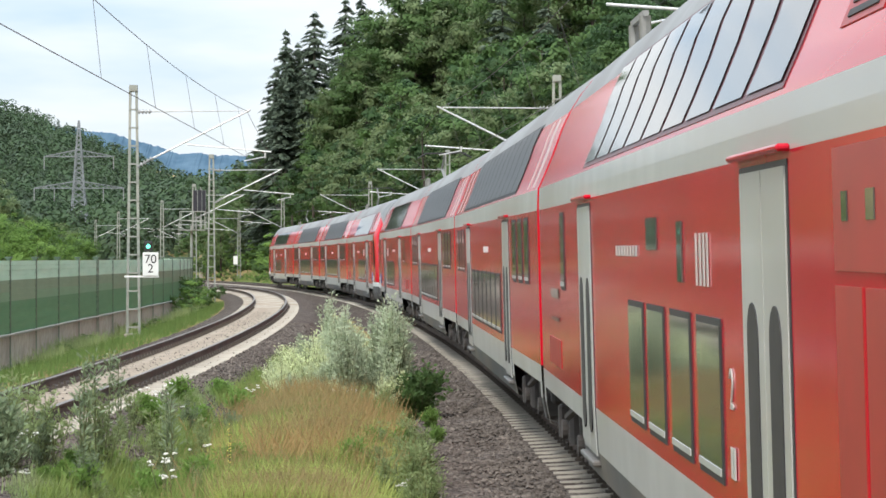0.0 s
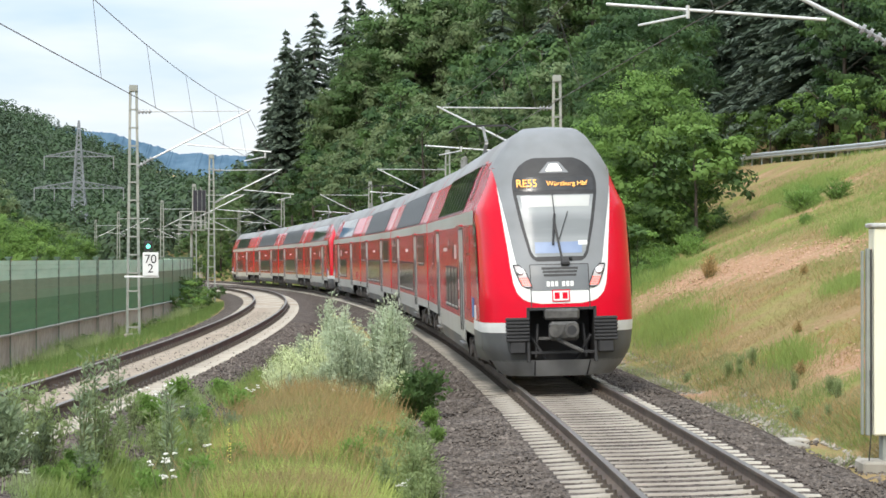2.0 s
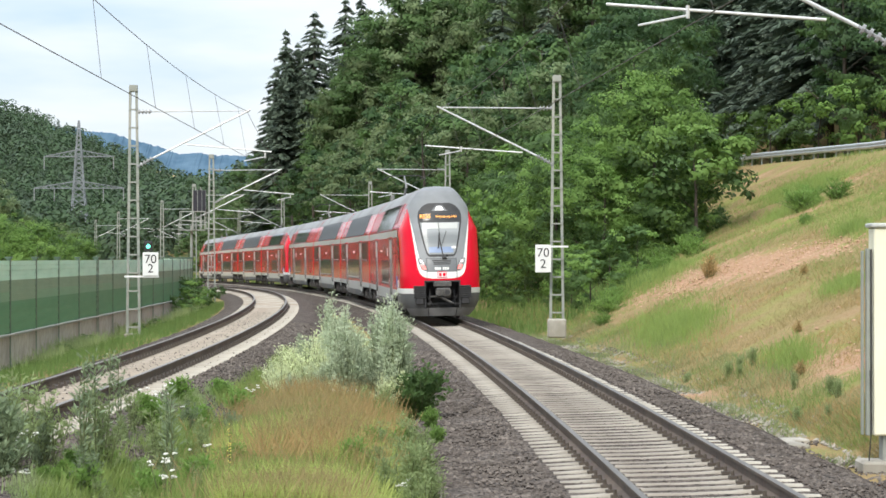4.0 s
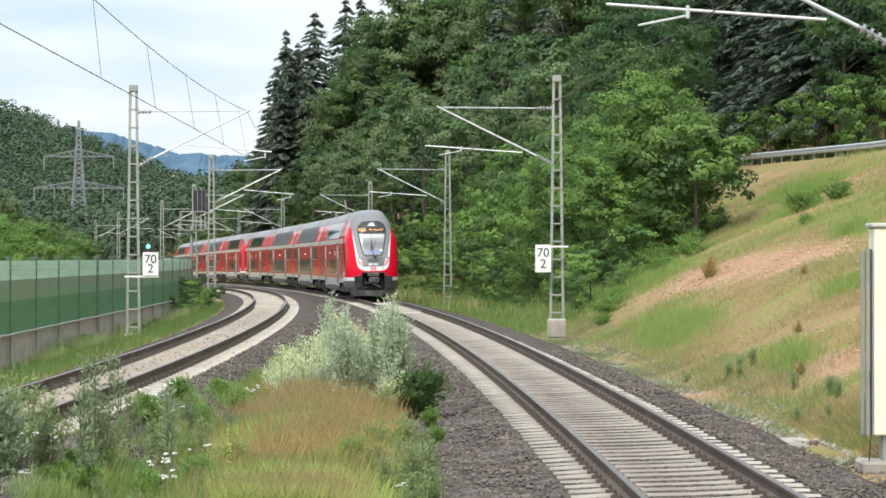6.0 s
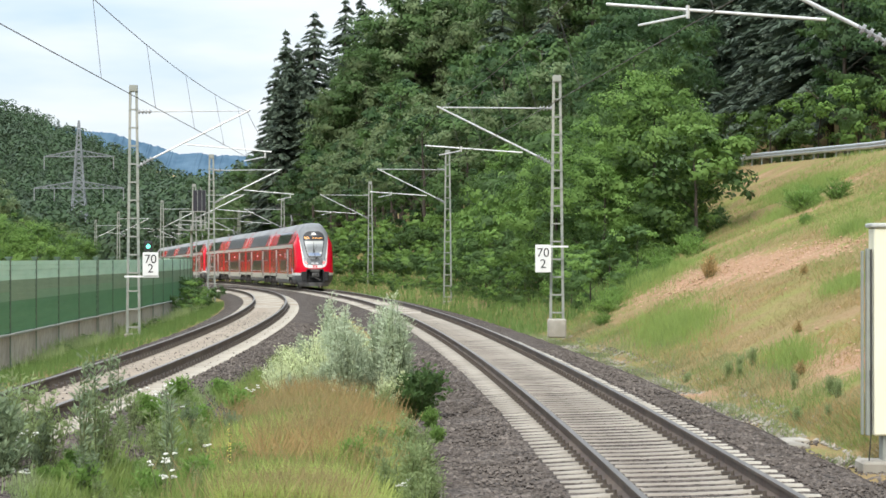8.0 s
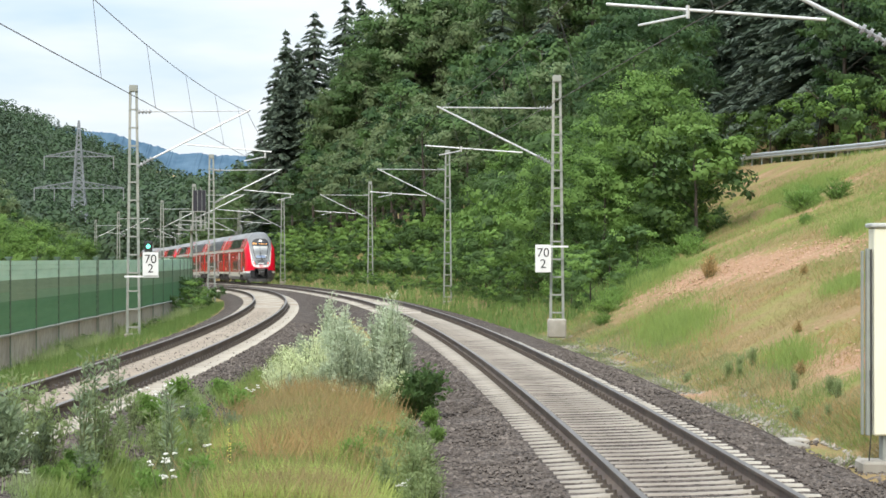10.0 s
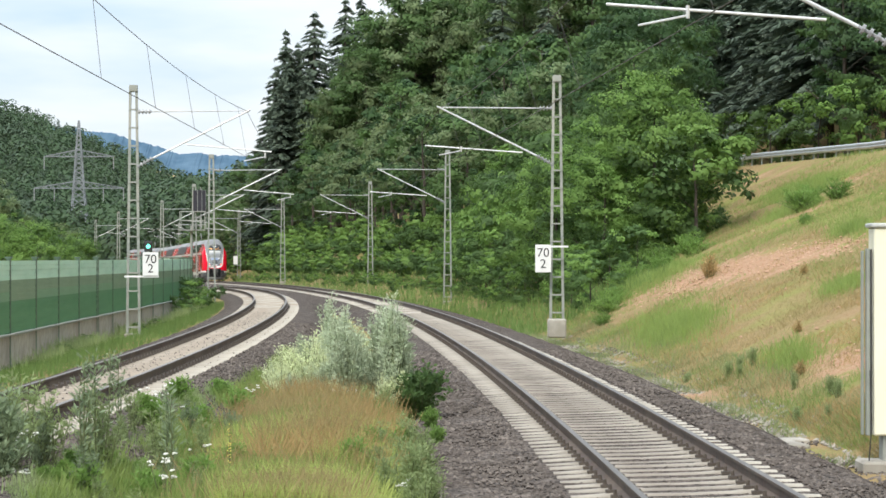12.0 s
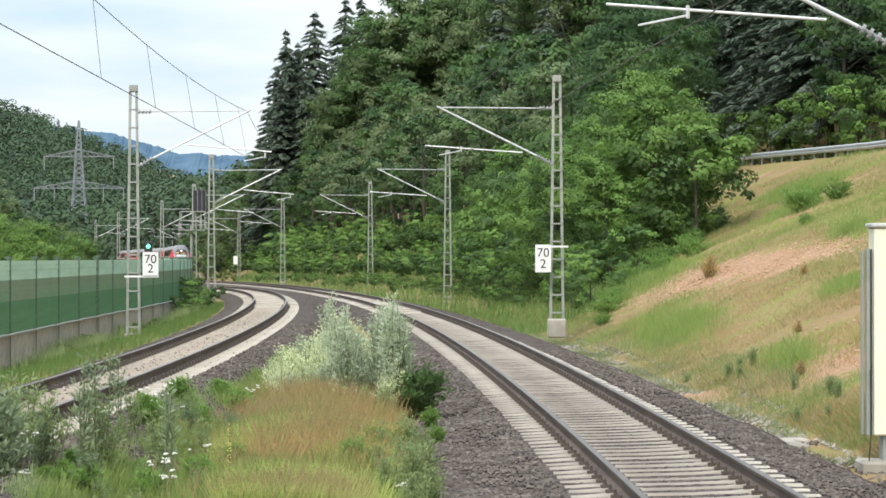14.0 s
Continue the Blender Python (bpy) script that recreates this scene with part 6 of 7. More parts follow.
def far_ridge():
    """The wooded ridge at the end of the valley, tinted blue for haze."""
    vs, fs = [], []
    n = 620
    for i in range(n + 1):
        x = -1000 + 1300 * i / n
        px = 784 + 4776 * x / 4200
        top = float(np.interp(px, [-300, 100, 163, 221, 269, 327, 400, 470, 900], [206, 206, 200, 190, 177, 164, 162, 160, 150]))
        top += 4 * noise.noise(Vector((x * 0.03, 0, 0))) + 2.0 * noise.noise(Vector((x * 0.15, 2, 0))) + 3.0 * max(0, noise.noise(Vector((x * 0.45, 7, 0))))
        vs += [(x, 4200, top), (x, 3900, top * 0.4), (x, 3700, -5)]
    for i in range(n):
        for j in range(2):
            a = i * 3 + j
            fs.append((a, a + 1, a + 4, a + 3))
    # the blue of the distance haze is put into the wood's base colour
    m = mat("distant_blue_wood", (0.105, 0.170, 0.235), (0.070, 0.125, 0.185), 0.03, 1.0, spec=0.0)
    tagged(raw("backdrop", vs, fs, m), "wooded ridge at the valley's end, blue with painted haze", "hill", kind="structure")


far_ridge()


# ---------- grass, weeds and shrubs ----------
def blades(name, pts, h, w, material, label, rng, bend=0.24, heads=0):
    """Grass blades, each a slim bent sliver; some carry a loose seed head of tiny grains."""
    n = len(pts)
    th = rng.uniform(0, 6.283, n)
    hh = h * rng.uniform(0.35, 1.3, n)
    lean = rng.normal(size=(n, 2)) * bend * hh[:, None]
    sx, sy = np.cos(th) * w / 2, np.sin(th) * w / 2
    b0 = pts + np.stack([sx, sy, np.zeros(n)], 1)
    b1 = pts - np.stack([sx, sy, np.zeros(n)], 1)
    mid = pts + np.stack([lean[:, 0] * 0.55, lean[:, 1] * 0.55, hh * 0.6], 1) + np.stack([sx, sy, np.zeros(n)], 1) * 0.8
    top = pts + np.stack([lean[:, 0], lean[:, 1], hh], 1)
    v = np.stack([b0, mid, top, b1], 1).reshape(-1, 3)
    if heads:
        k = np.repeat(rng.choice(n, n // 3, replace=False), heads)
        g = mid[k] + (top[k] - mid[k]) * rng.uniform(0.5, 1.1, (len(k), 1)) + rng.normal(size=(len(k), 3)) * 0.016
        v = np.concatenate([v, leaf_arrays(g, unit(rng.normal(size=g.shape)), 0.008, 2.2, rng)])
    ob = leaf_object(name, v, material)
    return tagged(ob, label, "grass", kind="stuff")


def scatter(n, y0, y1, xf0, xf1, rng, dens=None):
    out = []
    while len(out) < n:
        y = y0 + (y1 - y0) * rng.random() ** 1.25
        a, b = xf0(y), xf1(y)
        x = a + (b - a) * rng.random()
        if dens and rng.random() > dens(x, y):
            continue
        if (abs(x - 6.3) < 1.0 and 32.5 < y < 36.8) or (4.4 < x < 5.8 and 38.5 < y < 42.2):
            continue
        out.append((x, y, (surface_z(x, y) if y < 70 else ground_z(x, y)) - 0.03))
    return np.array(out)


def patchy(s, lo, hi, o=0.0):
    return lambda x, y: ramp(noise.noise(Vector((x * s + o, y * s * 0.6, o))), lo, hi)


def bare(f):
    """Thins the grass over the patch of broken earth on the bank."""
    def g(x, y):
        a = radians(14)
        dx, dy = x - 9.3, y - 85.5
        e = math.hypot((dx * math.cos(a) + dy * math.sin(a)) / 1.7, (dy * math.cos(a) - dx * math.sin(a)) / 10.5)
        return f(x, y) * (0.05 + 0.95 * ramp(e, 0.7, 1.3))
    return g


def soft(f):
    """Lets a stand of grass thin out towards its sides."""
    return lambda x, y: f(x, y) * math.exp(-((x / y + 0.048) / 0.032) ** 2)


def meadow():
    rng = np.random.default_rng(3)

    ml = lambda y: max(float(LEFT.x_at(y)) + 2.2, -0.17 * y - 0.3)
    mr = lambda y: float(RIGHT.x_at(y)) - 2.9
    blades("green_grass", scatter(56000, 25, 62, ml, mr, rng, patchy(0.55, -0.35, 0.1)), 0.28, 0.007, GRASS_GREEN, "green grass between the tracks", rng)
    blades("dry_grass", scatter(17000, 25, 60, lambda y: max(float(LEFT.x_at(y)) + 2.6, -0.115 * y), lambda y: float(RIGHT.x_at(y)) - 3.5, rng, soft(patchy(0.5, -0.25, 0.3, 4))), 0.40, 0.005, GRASS_STRAW, "dry straw-coloured grass between the tracks", rng, heads=6)
    blades("rusty_grass", scatter(4800, 30, 46, lambda y: max(float(LEFT.x_at(y)) + 2.6, -0.105 * y), lambda y: -0.012 * y, rng, soft(patchy(0.6, -0.25, 0.3, 6))), 0.44, 0.004, GRASS_RUST, "reddish seeding grass between the tracks", rng, heads=9)
    blades("shoulder_grass", scatter(12000, 25, 44, lambda y: max(float(LEFT.x_at(y)) + 1.9, -0.17 * y), lambda y: -0.082 * y, rng, patchy(0.8, -0.2, 0.4, 17)), 0.17, 0.007, LEAF_WEED, "grey-green grass on the ballast shoulder", rng)
    blades("lime_grass", scatter(22000, 25, 37, lambda y: -0.085 * y, lambda y: -0.02 * y, rng, patchy(0.7, -0.2, 0.3, 31)), 0.33, 0.005, GRASS_LIME, "yellow-green grass between the tracks", rng)
    blades("ballast_weeds", scatter(9000, 25, 62, lambda y: float(RIGHT.x_at(y)) - 4.3, lambda y: float(RIGHT.x_at(y)) - 2.9, rng, patchy(0.9, 0.0, 0.5, 8)), 0.18, 0.008, LEAF_WEED, "low grey-green weeds at the ballast's edge", rng)
    blades("verge_weeds", scatter(30000, 27, 100, lambda y: float(RIGHT.x_at(y)) + 2.9, lambda y: float(RIGHT.x_at(y)) + 5.0, rng, patchy(0.7, -0.5, 0.2, 12)), 0.16, 0.008, LEAF_WEED, "low weeds along the foot of the bank", rng)
    spots = ((6.4, 75, 1.2, 7), (15.3, 115, 1.6, 6), (7.1, 55, 0.6, 2.5), (7.5, 98, 1.5, 6), (13.4, 104, 1.2, 4), (12.4, 82, 0.7, 3), (9.8, 66, 0.6, 2.5))
    tuft = []
    for cx, cy, rx, ry in spots:
        q = rng.normal(size=(int(1500 * rx * ry / 2), 2)) * 0.45
        tuft += [(cx + a * rx, cy + b * ry, ground_z(cx + a * rx, cy + b * ry)) for a, b in q]
    blades("lush_grass", np.array(tuft), 0.34, 0.012, GRASS_GREEN, "lush green grass stands on the bank", rng)
    bl = lambda y: float(RIGHT.x_at(y)) + 3.6
    br = lambda y: min(0.172 * y + 0.5, float(RIGHT.x_at(y)) + 22)
    blades("bank_dry_grass", scatter(60000, 34, 125, bl, br, rng, bare(patchy(0.33, -0.35, 0.25, 2))), 0.15, 0.009, GRASS_STRAW, "dry grass on the bank", rng, bend=0.5)
    blades("bank_green_grass", scatter(30000, 34, 130, bl, br, rng, bare(patchy(0.30, -0.02, 0.25, 9))), 0.16, 0.010, GRASS_GREEN, "green grass patches on the bank", rng, bend=0.45)
    blades("bank_rusty_grass", scatter(24000, 36, 110, bl, br, rng, patchy(0.4, -0.1, 0.3, 14)), 0.15, 0.008, GRASS_RUST, "reddish grass on the bank", rng, bend=0.5)
    blades("bank_olive_grass", scatter(26000, 82, 128, bl, br, rng, bare(patchy(0.22, -0.3, 0.2, 33))), 0.22, 0.011, GRASS_GREEN, "olive-green grass on the upper bank", rng, bend=0.4)
    blades("verge_grass", scatter(16000, 95, 330, lambda y: float(RIGHT.x_at(y)) + 2.9, lambda y: float(RIGHT.x_at(y)) + 8, rng), 0.5, 0.04, GRASS_DEEP, "tall green grass along the wood's edge", rng)
    fl = lambda y: float(np.interp(y, FENCE_Y, FENCE_X)) + 0.25
    fr = lambda y: float(LEFT.x_at(y)) - 2.35
    blades("fence_grass", scatter(26000, 45, 150, fl, fr, rng), 0.26, 0.014, GRASS_DEEP, "tall grass along the noise barrier", rng)
    blades("fence_weeds", scatter(7000, 45, 150, fl, lambda y: fl(y) + 1.1, rng, patchy(0.5, -0.1, 0.4, 21)), 0.5, 0.02, LEAF_WEED, "tall grey-green weeds before the noise barrier", rng)
    # bare stones on the bank
    bm_v, bm_f = [], []
    for x, y, z in scatter(1500, 48, 108, lambda y: bl(y) + 2.0, br, rng, lambda x, y: 1.0 - bare(lambda a, b: 0.97)(x, y)):
        r = 0.014 + 0.06 * rng.random() ** 2.5
        o = len(bm_v)
        bm_v += [(x + r * a, y + r * b, z + 0.04 + r * c * 0.8) for a, b, c in ((1, 0.2, 0), (-0.2, 1, 0.1), (-1, -0.1, 0), (0.1, -1, 0.1), (0.1, 0, 0.9), (0, 0, -0.6))]
        bm_f += [[o + i for i in f] for f in ((0, 1, 4), (1, 2, 4), (2, 3, 4), (3, 0, 4), (1, 0, 5), (2, 1, 5), (3, 2, 5), (0, 3, 5))]
    gv, gf = [], []
    for x, y, z in scatter(3600, 27, 92, lambda y: float(RIGHT.x_at(y)) + 2.85, lambda y: float(RIGHT.x_at(y)) + 4.0, rng, patchy(0.45, -0.25, 0.2, 27)):
        r = 0.012 + 0.05 * rng.random() ** 2.5
        o = len(gv)
        gv += [(x + r * a, y + r * b, z + 0.04 + r * c * 0.8) for a, b, c in ((1, 0.2, 0), (-0.2, 1, 0.1), (-1, -0.1, 0), (0.1, -1, 0.1), (0.1, 0, 0.9), (0, 0, -0.6))]
        gf += [[o + i for i in f] for f in ((0, 1, 4), (1, 2, 4), (2, 3, 4), (3, 0, 4), (1, 0, 5), (2, 1, 5), (3, 2, 5), (0, 3, 5))]
    tagged(raw("verge_gravel", gv, gf, mat("verge_stone", (0.36, 0.33, 0.29), (0.25, 0.225, 0.195), 5, 0.9, rnd=0.4, spec=0.1)), "pale gravel strewn along the foot of the bank", "gravel", kind="stuff")
    st = mat("bank_stone", (0.52, 0.36, 0.25), (0.42, 0.25, 0.16), 5, 0.9, rnd=0.25)
    tagged(raw("bank_stones", bm_v, bm_f, st), "pale reddish stones lying on the bank", "stones", kind="stuff")


meadow()


def loose_stones():
    """Single ballast stones on the shoulders nearest the platform."""
    rng = np.random.default_rng(17)
    base = ((1, 0.2, 0), (-0.2, 1, 0.1), (-1, -0.1, 0), (0.1, -1, 0.1), (0.15, 0.1, 0.85), (0, 0, -0.6))
    tri = ((0, 1, 4), (1, 2, 4), (2, 3, 4), (3, 0, 4), (1, 0, 5), (2, 1, 5), (3, 2, 5), (0, 3, 5))
    vs, fs = [], []
    for line, a, b, s0, s1, n in ((RIGHT, -3.5, -1.35, 13, 60, 9000), (RIGHT, 1.35, 2.7, 13, 60, 5000), (LEFT, 1.35, 2.5, 14, 75, 5000), (RIGHT, -1.25, 1.25, 13, 40, 5000), (RIGHT, 2.6, 4.0, 14, 75, 5200), (LEFT, -1.2, 1.2, 16, 95, 1700)):
        for _ in range(n):
            s = s0 + (s1 - s0) * rng.random() ** 1.3
            u = a + (b - a) * rng.random()
            au = abs(u)
            ph = ((s - (1.0 if line is RIGHT else 16.0)) / SLEEPER_STEP + 0.5) % 1.0 - 0.5
            if au < 1.36 and abs(ph) < 0.27 and not (line is LEFT and au < 0.62):
                continue
            if u > 3.0:
                if noise.noise(Vector((u * 1.3, s * 0.35, 2.0))) < -0.05:
                    continue
            half = 3.0 if (line is RIGHT and u < 0) else 2.15 if line is RIGHT else 1.95
            w = (-0.232 if line is RIGHT else -0.208) if au < 1.35 else -0.235 - 0.06 * (au - 1.5) / (half - 1.5) if au < half else -0.30 - 0.5 * (au - half)
            p = line.at(s, u, w + 0.006)
            if u > 2.6:
                p.z = max(p.z, ground_z(p.x, p.y) + 0.012)
            r = rng.uniform(0.018, 0.042) * (0.55 if au < 1.3 else 1.0)
            th = rng.uniform(0, 6.283)
            c, q = math.cos(th) * r, math.sin(th) * r
            tl = rng.normal() * 0.3
            o = len(vs)
            vs += [(p.x + c * x - q * y, p.y + q * x + c * y, p.z + r * (z + tl * x)) for x, y, z in base]
            fs += [[o + i for i in f] for f in tri]
    m = mat("loose_stone", (0.075, 0.064, 0.057), (0.165, 0.143, 0.128), 3, 0.9, rnd=0.6, spec=0.1)
    tagged(raw("ballast_stones", vs, fs, m), "loose grey ballast stones on the track shoulders", "stones", kind="stuff")


loose_stones()


def shrub(name, label, h, wid, stems, leaves, size, material, seed, upright=0.75, aspect=3.2, cat="shrub", low=0.5):
    """Many thin stems from one foot with narrow leaves along them."""
    rng = np.random.default_rng(seed)
    sh = thing(name, label, cat, "lineside shrubs")
    bm = B()
    P, N, A = [], [], []
    for i in range(stems):
        th = rng.uniform(0, 6.283)
        out = wid / 2 * rng.uniform(0.1, 1.0)
        hh = h * rng.uniform(low, 1.0) * (1 - 0.3 * (out / (wid / 2)) ** 2)
        a = Vector((rng.normal() * 0.06, rng.normal() * 0.06, -0.1))
        b = Vector((math.cos(th) * out, math.sin(th) * out, hh))
        mid = a.lerp(b, 0.5) + Vector((0, 0, hh * 0.12))
        tube(bm, a, mid, 0.012, 4, 0.008)
        tube(bm, mid, b, 0.008, 4, 0.002)
        for q in range(leaves):
            t = 0.12 + 0.88 * rng.random() ** 0.75
            p = (a.lerp(mid, t * 2) if t < 0.5 else mid.lerp(b, t * 2 - 1))
            d = rng.normal(size=3)
            d[2] = abs(d[2]) * 0.6 + upright * 0.6
            d /= np.linalg.norm(d)
            l = rng.uniform(0.02, 0.16)
            P.append((p.x + d[0] * l, p.y + d[1] * l, p.z + d[2] * l * 0.6))
            A.append(d)
            N.append(np.cross(d, rng.normal(size=3)))
    tagged(part("stem", bm, STEM, sh), kind="stuff")
    leaf_object("foliage", leaf_arrays(np.array(P), unit(np.array(N)), size, aspect, rng, np.array(A)), material, sh)
    return sh


def weeds():
    rnd = random.Random(11)
    W1 = shrub("willow_shrub", "silvery-green willow shrub between the tracks", 1.85, 1.25, 34, 130, 0.022, LEAF_SILVER, 31, low=0.35)
    W2 = shrub("willow_shrub", "pale slender willow shrub between the tracks", 2.0, 0.75, 22, 140, 0.022, LEAF_SILVER, 32, low=0.35)
    W3 = shrub("willow_shrub", "upright grey-green willow shoots between the tracks", 2.0, 0.55, 16, 150, 0.021, LEAF_SILVER, 36, upright=1.2, low=0.45)
    G1 = shrub("green_shrub", "low green shrub beside the ballast", 0.95, 1.2, 40, 70, 0.045, LEAF_MID, 33, aspect=1.8)
    G2 = shrub("weed", "tall grey-green weed stand", 1.2, 0.75, 13, 46, 0.028, LEAF_WEED, 34, cat="weed")
    G3 = shrub("weed", "leafy green weed between the tracks", 0.6, 0.7, 26, 45, 0.03, LEAF_BRIGHT, 35, cat="weed")
    P1 = shrub("pale_weed", "pale whitish-green flowering weed between the tracks", 1.05, 0.85, 34, 90, 0.020, LEAF_PALE, 37, aspect=2.2, low=0.4, cat="weed")
    O1 = shrub("osier_shrub", "dull green osier shrub with narrow leaves", 1.5, 0.9, 26, 110, 0.024, LEAF_OSIER, 38, upright=1.0, low=0.35, aspect=4.0)
    O2 = shrub("osier_shrub", "thin upright osier shoot", 1.4, 0.3, 4, 90, 0.024, LEAF_OSIER, 39, upright=0.9, low=0.7, aspect=4.0)
    G4 = shrub("weed", "grey-green mugwort stand at the ballast's edge", 0.75, 0.5, 18, 70, 0.018, LEAF_WEED, 40, upright=1.1, cat="weed", low=0.4)
    spots = [(O1, -4.45, 27.0, 0.75), (O1, -4.65, 28.6, 0.8), (O1, -4.25, 28.4, 0.6), (O2, -3.85, 29.2, 1.0), (O2, -3.1, 30.4, 0.9), (O2, -4.0, 33.0, 0.8), (O1, -3.6, 27.2, 0.55), (O1, -3.45, 36.5, 0.5), (O1, -3.0, 38.0, 0.45),
             (G4, -0.35, 30.0, 0.9), (G4, -0.2, 31.5, 0.9), (G4, -0.5, 32.5, 0.8), (G4, -0.25, 34.0, 0.85), (G4, -0.45, 36.0, 0.8), (G4, -0.6, 28.6, 0.8), (G4, -0.3, 27.6, 0.8), (G4, -0.75, 30.6, 0.7), (G4, -0.1, 29.0, 0.7), (G4, -0.9, 42.5, 0.8), (G4, -1.25, 42.8, 0.7),
             (P1, -2.75, 46.8, 0.95), (P1, -2.4, 46.2, 1.0), (P1, -2.1, 46.0, 1.05), (P1, -2.6, 47.6, 1.0), (P1, -2.25, 47.6, 1.05), (P1, -1.9, 45.2, 1.0), (P1, -1.85, 46.8, 1.15), (P1, -2.95, 47.8, 0.8), (P1, -2.3, 44.9, 0.75), (P1, -2.7, 45.4, 0.7), (P1, -2.05, 48.6, 1.3), (P1, -1.9, 50.0, 1.4), (P1, -1.6, 44.0, 0.7), (P1, -1.75, 47.8, 1.3), (P1, -0.95, 43.6, 0.7), (P1, -0.65, 44.2, 0.8),
             (W2, -1.55, 43.6, 0.84), (W3, -1.62, 43.9, 0.86), (W2, -1.42, 44.2, 0.8), (W3, -0.72, 44.6, 1.12), (W3, -0.86, 44.4, 1.2), (W2, -0.8, 44.8, 1.0), (W3, -0.62, 45.0, 0.85),
             (W2, -1.62, 44.0, 0.78), (W3, -1.78, 44.6, 0.96), (W3, -1.95, 46.5, 1.10), (W3, -0.98, 46.5, 1.12), (W3, -0.80, 46.0, 1.0), (W3, -1.12, 45.6, 1.02), (W2, -0.92, 45.2, 0.84), (W1, -2.4, 47.0, 0.62), (W1, -2.15, 45.4, 0.58), (W1, -2.75, 46.0, 0.5), (W1, -1.25, 44.6, 0.55), (W1, -1.5, 45.5, 0.6), (W2, -2.0, 52, 0.7), (G1, -0.35, 44.0, 1.0), (G1, -0.62, 44.8, 0.85),
             (G3, -3.2, 42, 0.8), (G3, -3.9, 40, 0.9), (G3, -3.4, 37.5, 0.9), (G3, -3.9, 35.5, 1.0), (G3, -2.9, 45, 0.8), (G1, -2.7, 49, 0.6), (G3, -0.9, 34, 0.9), (G3, -0.6, 36, 0.8), (G3, -1.0, 31, 1.0), (G3, -0.4, 33, 0.7),
             (G2, -4.45, 27.6, 0.95), (G2, -4.15, 28.4, 0.8), (G2, -4.6, 29.5, 0.9), (G2, -3.75, 29.6, 0.85), (G2, -3.3, 31.5, 0.75), (G2, -4.25, 32.5, 0.7), (G2, -3.0, 33.5, 0.6), (G2, -3.9, 34.0, 0.6),
             (G3, -2.6, 29.0, 0.9), (G3, -3.1, 28.4, 0.9), (G3, -2.4, 31, 0.8), (G3, -3.6, 27.2, 0.9), (G3, -0.2, 42, 0.7), (G3, -0.1, 38.5, 0.6), (G2, -0.75, 33.5, 0.55), (G2, -0.55, 37, 0.5), (G3, -3.6, 43.5, 0.8), (W1, -3.2, 50.5, 0.45), (W1, -2.5, 44.6, 0.5), (W1, -2.2, 46.4, 0.72), (W1, -2.0, 44.4, 0.62), (W1, -2.6, 47.6, 0.66), (W1, -2.9, 47.0, 0.52), (W1, -1.75, 46.0, 0.8), (W1, -1.3, 46.6, 0.82), (W1, -1.0, 45.8, 0.8), (W1, -0.75, 45.6, 0.62), (W1, -2.3, 45.0, 0.55), (W1, -1.6, 44.6, 0.7), (W2, -1.45, 47.0, 0.85), (W2, -1.8, 48.5, 0.95), (W3, -1.5, 45.0, 0.8), (G3, -1.9, 49.5, 1.6), (G3, -2.2, 51.0, 1.6), (G3, -1.7, 50.5, 1.7), (G3, -2.6, 49.0, 1.3)]
    for i in range(120):
        y = rnd.uniform(26.5, 44)
        x = -0.165 * y + rnd.uniform(0, 0.075 * y)
        if x > float(LEFT.x_at(y)) + 2.0:
            spots.append((rnd.choice((G2, G3, G3)), x, y, rnd.uniform(0.28, 0.52) if y < 31 or rnd.random() < 0.1 else rnd.uniform(0.22, 0.42)))
    for i in range(22):
        y = rnd.uniform(29, 60)
        x = float(RIGHT.x_at(y)) + 3.6 + rnd.uniform(0, 1.2)
        spots.append((G4, x, y, rnd.uniform(0.35, 0.7)))
    # broom tufts on the bank
    R1 = shrub("broom_shrub", "green broom tuft on the grassy bank", 0.85, 1.7, 60, 40, 0.035, LEAF_BRIGHT, 45, low=0.2, aspect=2.4)
    R2 = shrub("broom_shrub", "brown withered tuft on the bare bank", 0.9, 0.8, 30, 40, 0.03, GRASS_RUST, 46, low=0.4, aspect=3.0)
    spots += [(R2, 8.6, 87, 0.9), (R1, 7.9, 98, 1.0), (R1, 6.9, 101, 1.1), (R1, 9.4, 102, 1.2), (R1, 8.4, 105, 1.3), (R1, 13.4, 101, 1.2), (R1, 14.6, 100, 1.0), (R1, 13.9, 103, 1.1),
              (R1, 5.6, 92, 0.9), (R1, 5.2, 88, 0.6), (R1, 6.1, 94, 0.8), (R1, 12.4, 92, 0.5), (R2, 7.9, 60, 0.4), (R2, 6.9, 52, 0.4), (R2, 9.9, 74, 0.4)]
    for k, x, y, s in spots:
        place(k, x, y, s, dz=-0.02)
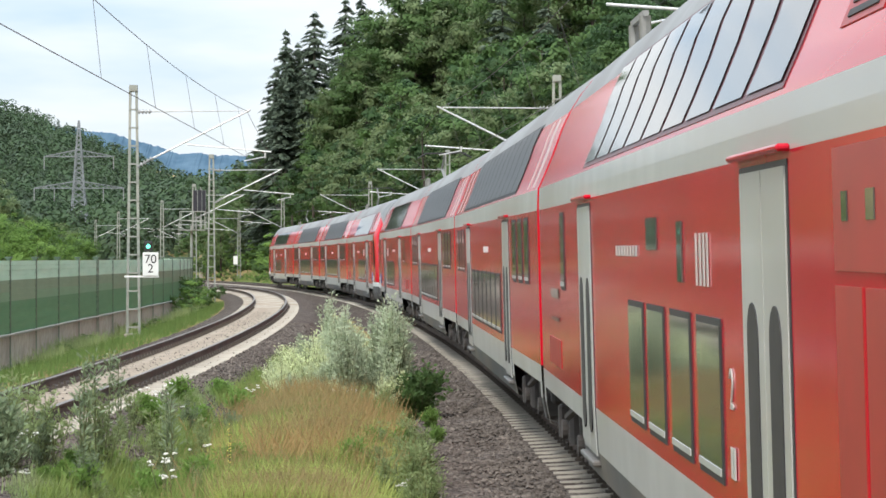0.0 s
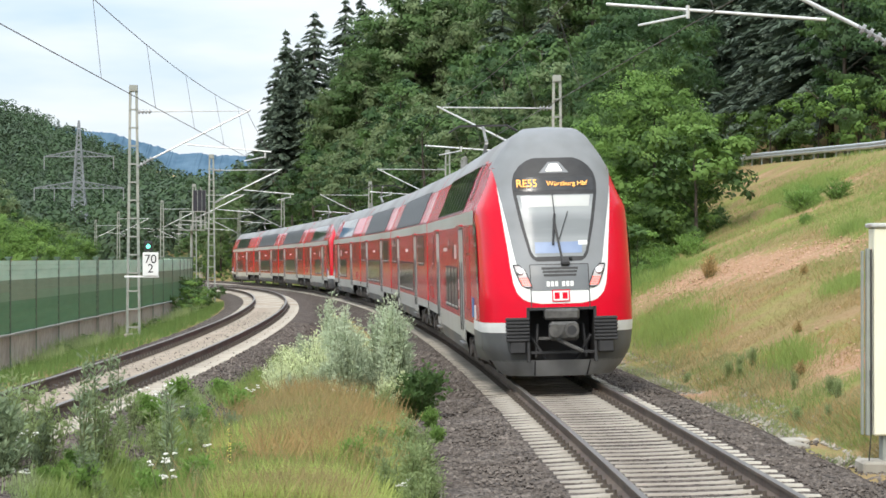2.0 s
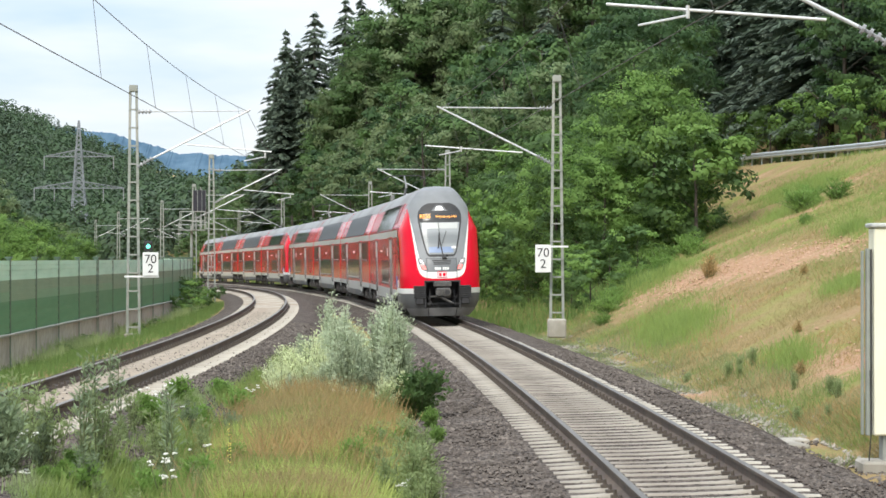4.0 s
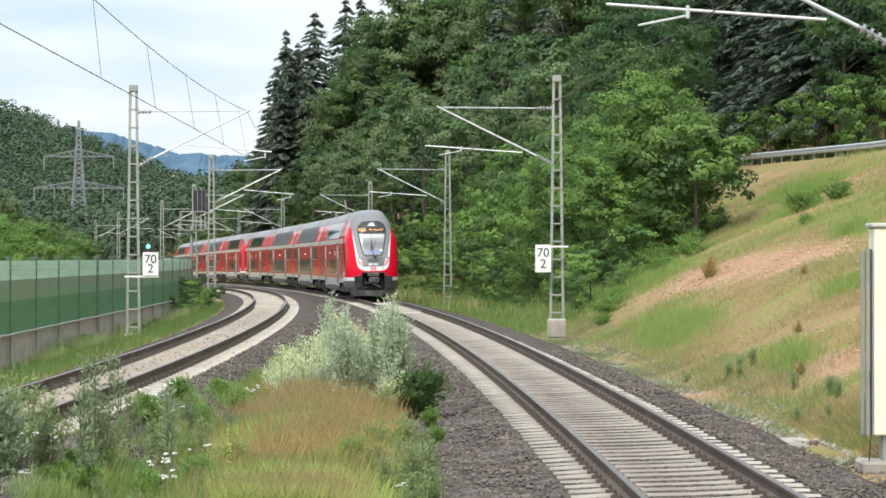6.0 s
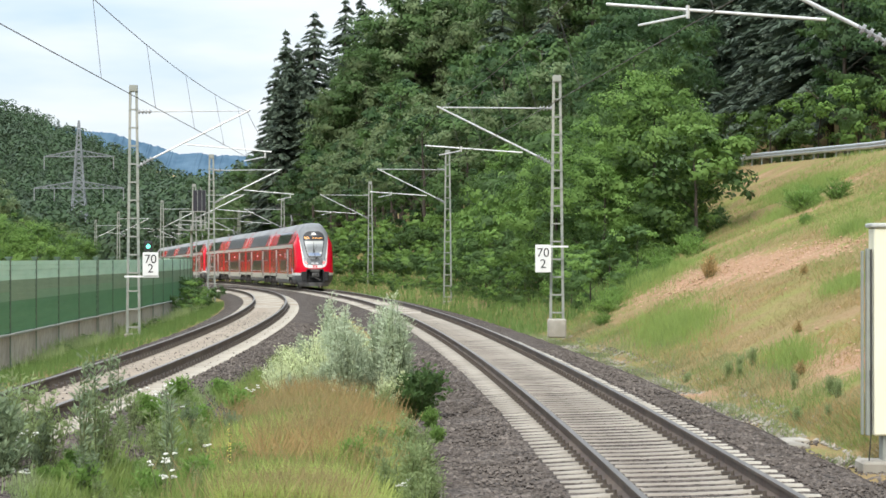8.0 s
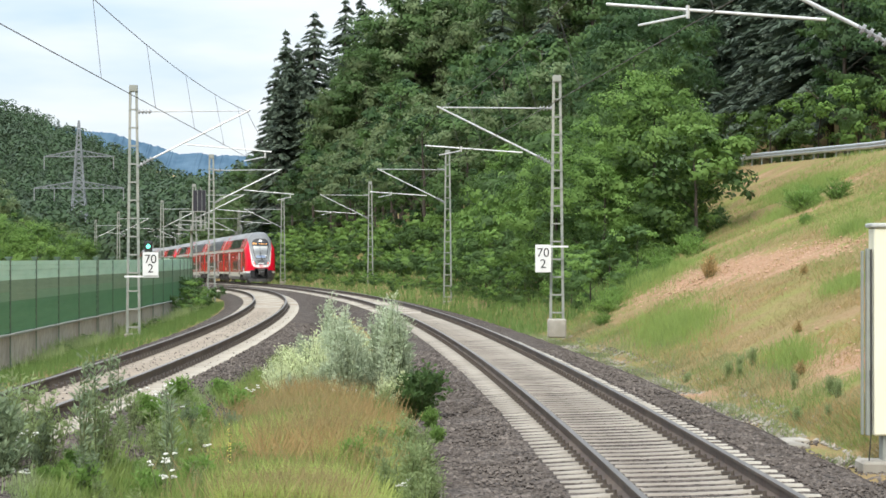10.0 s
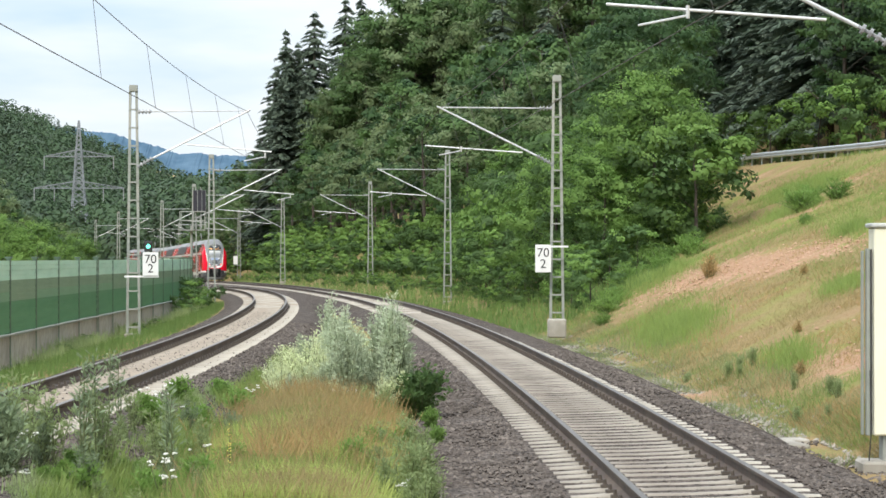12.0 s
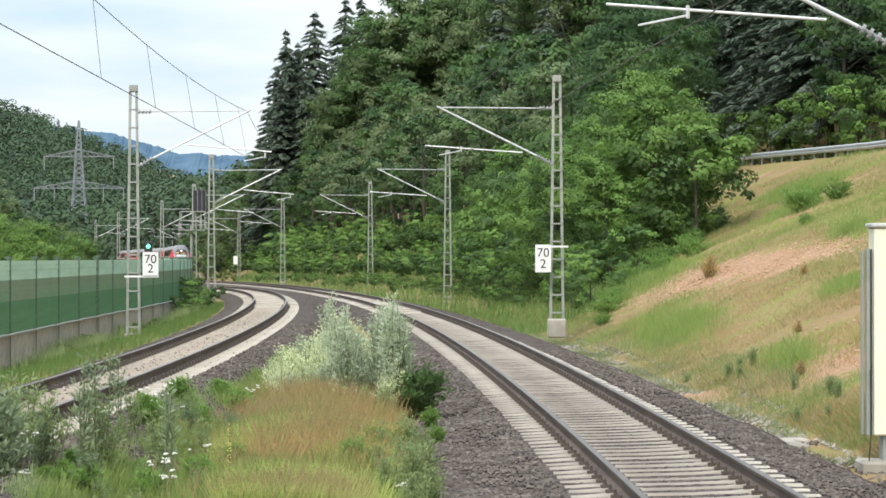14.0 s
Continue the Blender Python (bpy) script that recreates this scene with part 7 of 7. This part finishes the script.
    # white umbels and a yellow spike
    def umbel(px, y, h, n, r):
        u = thing("white_flower", "white flowering umbels in the grass", "flower", "wild flowers", m=pose(px, y, ground_z(px, y)))
        bm, bf = B(), B()
        for i in range(n):
            a = rnd.uniform(0, 6.28)
            q = Vector((math.cos(a) * r * rnd.random(), math.sin(a) * r * rnd.random(), h * rnd.uniform(0.8, 1.1)))
            tube(bm, (0, 0, -0.05), q, 0.005, 4, 0.003)
            for j in range(9):
                b = rnd.uniform(0, 6.28)
                e = q + Vector((math.cos(b) * 0.035 * rnd.random(), math.sin(b) * 0.035 * rnd.random(), rnd.uniform(0, 0.015)))
                bmesh.ops.create_icosphere(bf, subdivisions=1, radius=0.009, matrix=Matrix.Translation(e))
        part("stalk", bm, STEM, u)
        part("blossom", bf, PETAL, u, "white blossoms")
    for px, y, h, n, r in ((-4.25, 27.2, 0.45, 12, 0.25), (-2.85, 27.6, 0.36, 6, 0.18), (-4.1, 38.5, 0.55, 12, 0.3), (-3.6, 37.8, 0.5, 7, 0.25), (-1.55, 43.4, 0.30, 7, 0.25), (-0.4, 28.4, 0.30, 7, 0.15),
                           (-4.4, 29.0, 0.7, 8, 0.3), (-4.3, 27.6, 0.75, 12, 0.25), (-4.05, 38.0, 0.75, 12, 0.3), (-2.9, 28.0, 0.5, 8, 0.2), (-2.7, 30.5, 0.4, 4, 0.2), (-3.2, 44.5, 0.45, 6, 0.3)):
        umbel(px, y, h, n, r)
    sp = thing("yellow_flower", "tall yellow flower spike in dry grass", "flower", "wild flowers", m=pose(-2.25, 28.4, ground_z(-2.25, 28.4)))
    bm, bf = B(), B()
    tube(bm, (0, 0, 0), (0.01, 0, 0.72), 0.008, 5, 0.004)
    for i in range(26):
        z = rnd.uniform(0.28, 0.72)
        a = rnd.uniform(0, 6.28)
        bmesh.ops.create_icosphere(bf, subdivisions=1, radius=0.008, matrix=Matrix.Translation((math.cos(a) * 0.016, math.sin(a) * 0.016, z)))
    part("stalk", bm, STEM, sp)
    part("blossom", bf, YELLOW, sp, "yellow blossoms")


weeds()


def motions():
    for car, off, ln, turned in TRAIN:
        walk(car, [(0.5 * k, car_pose(nose_s(0.5 * k) + off, ln, turned)) for k in range(29)])


motions()
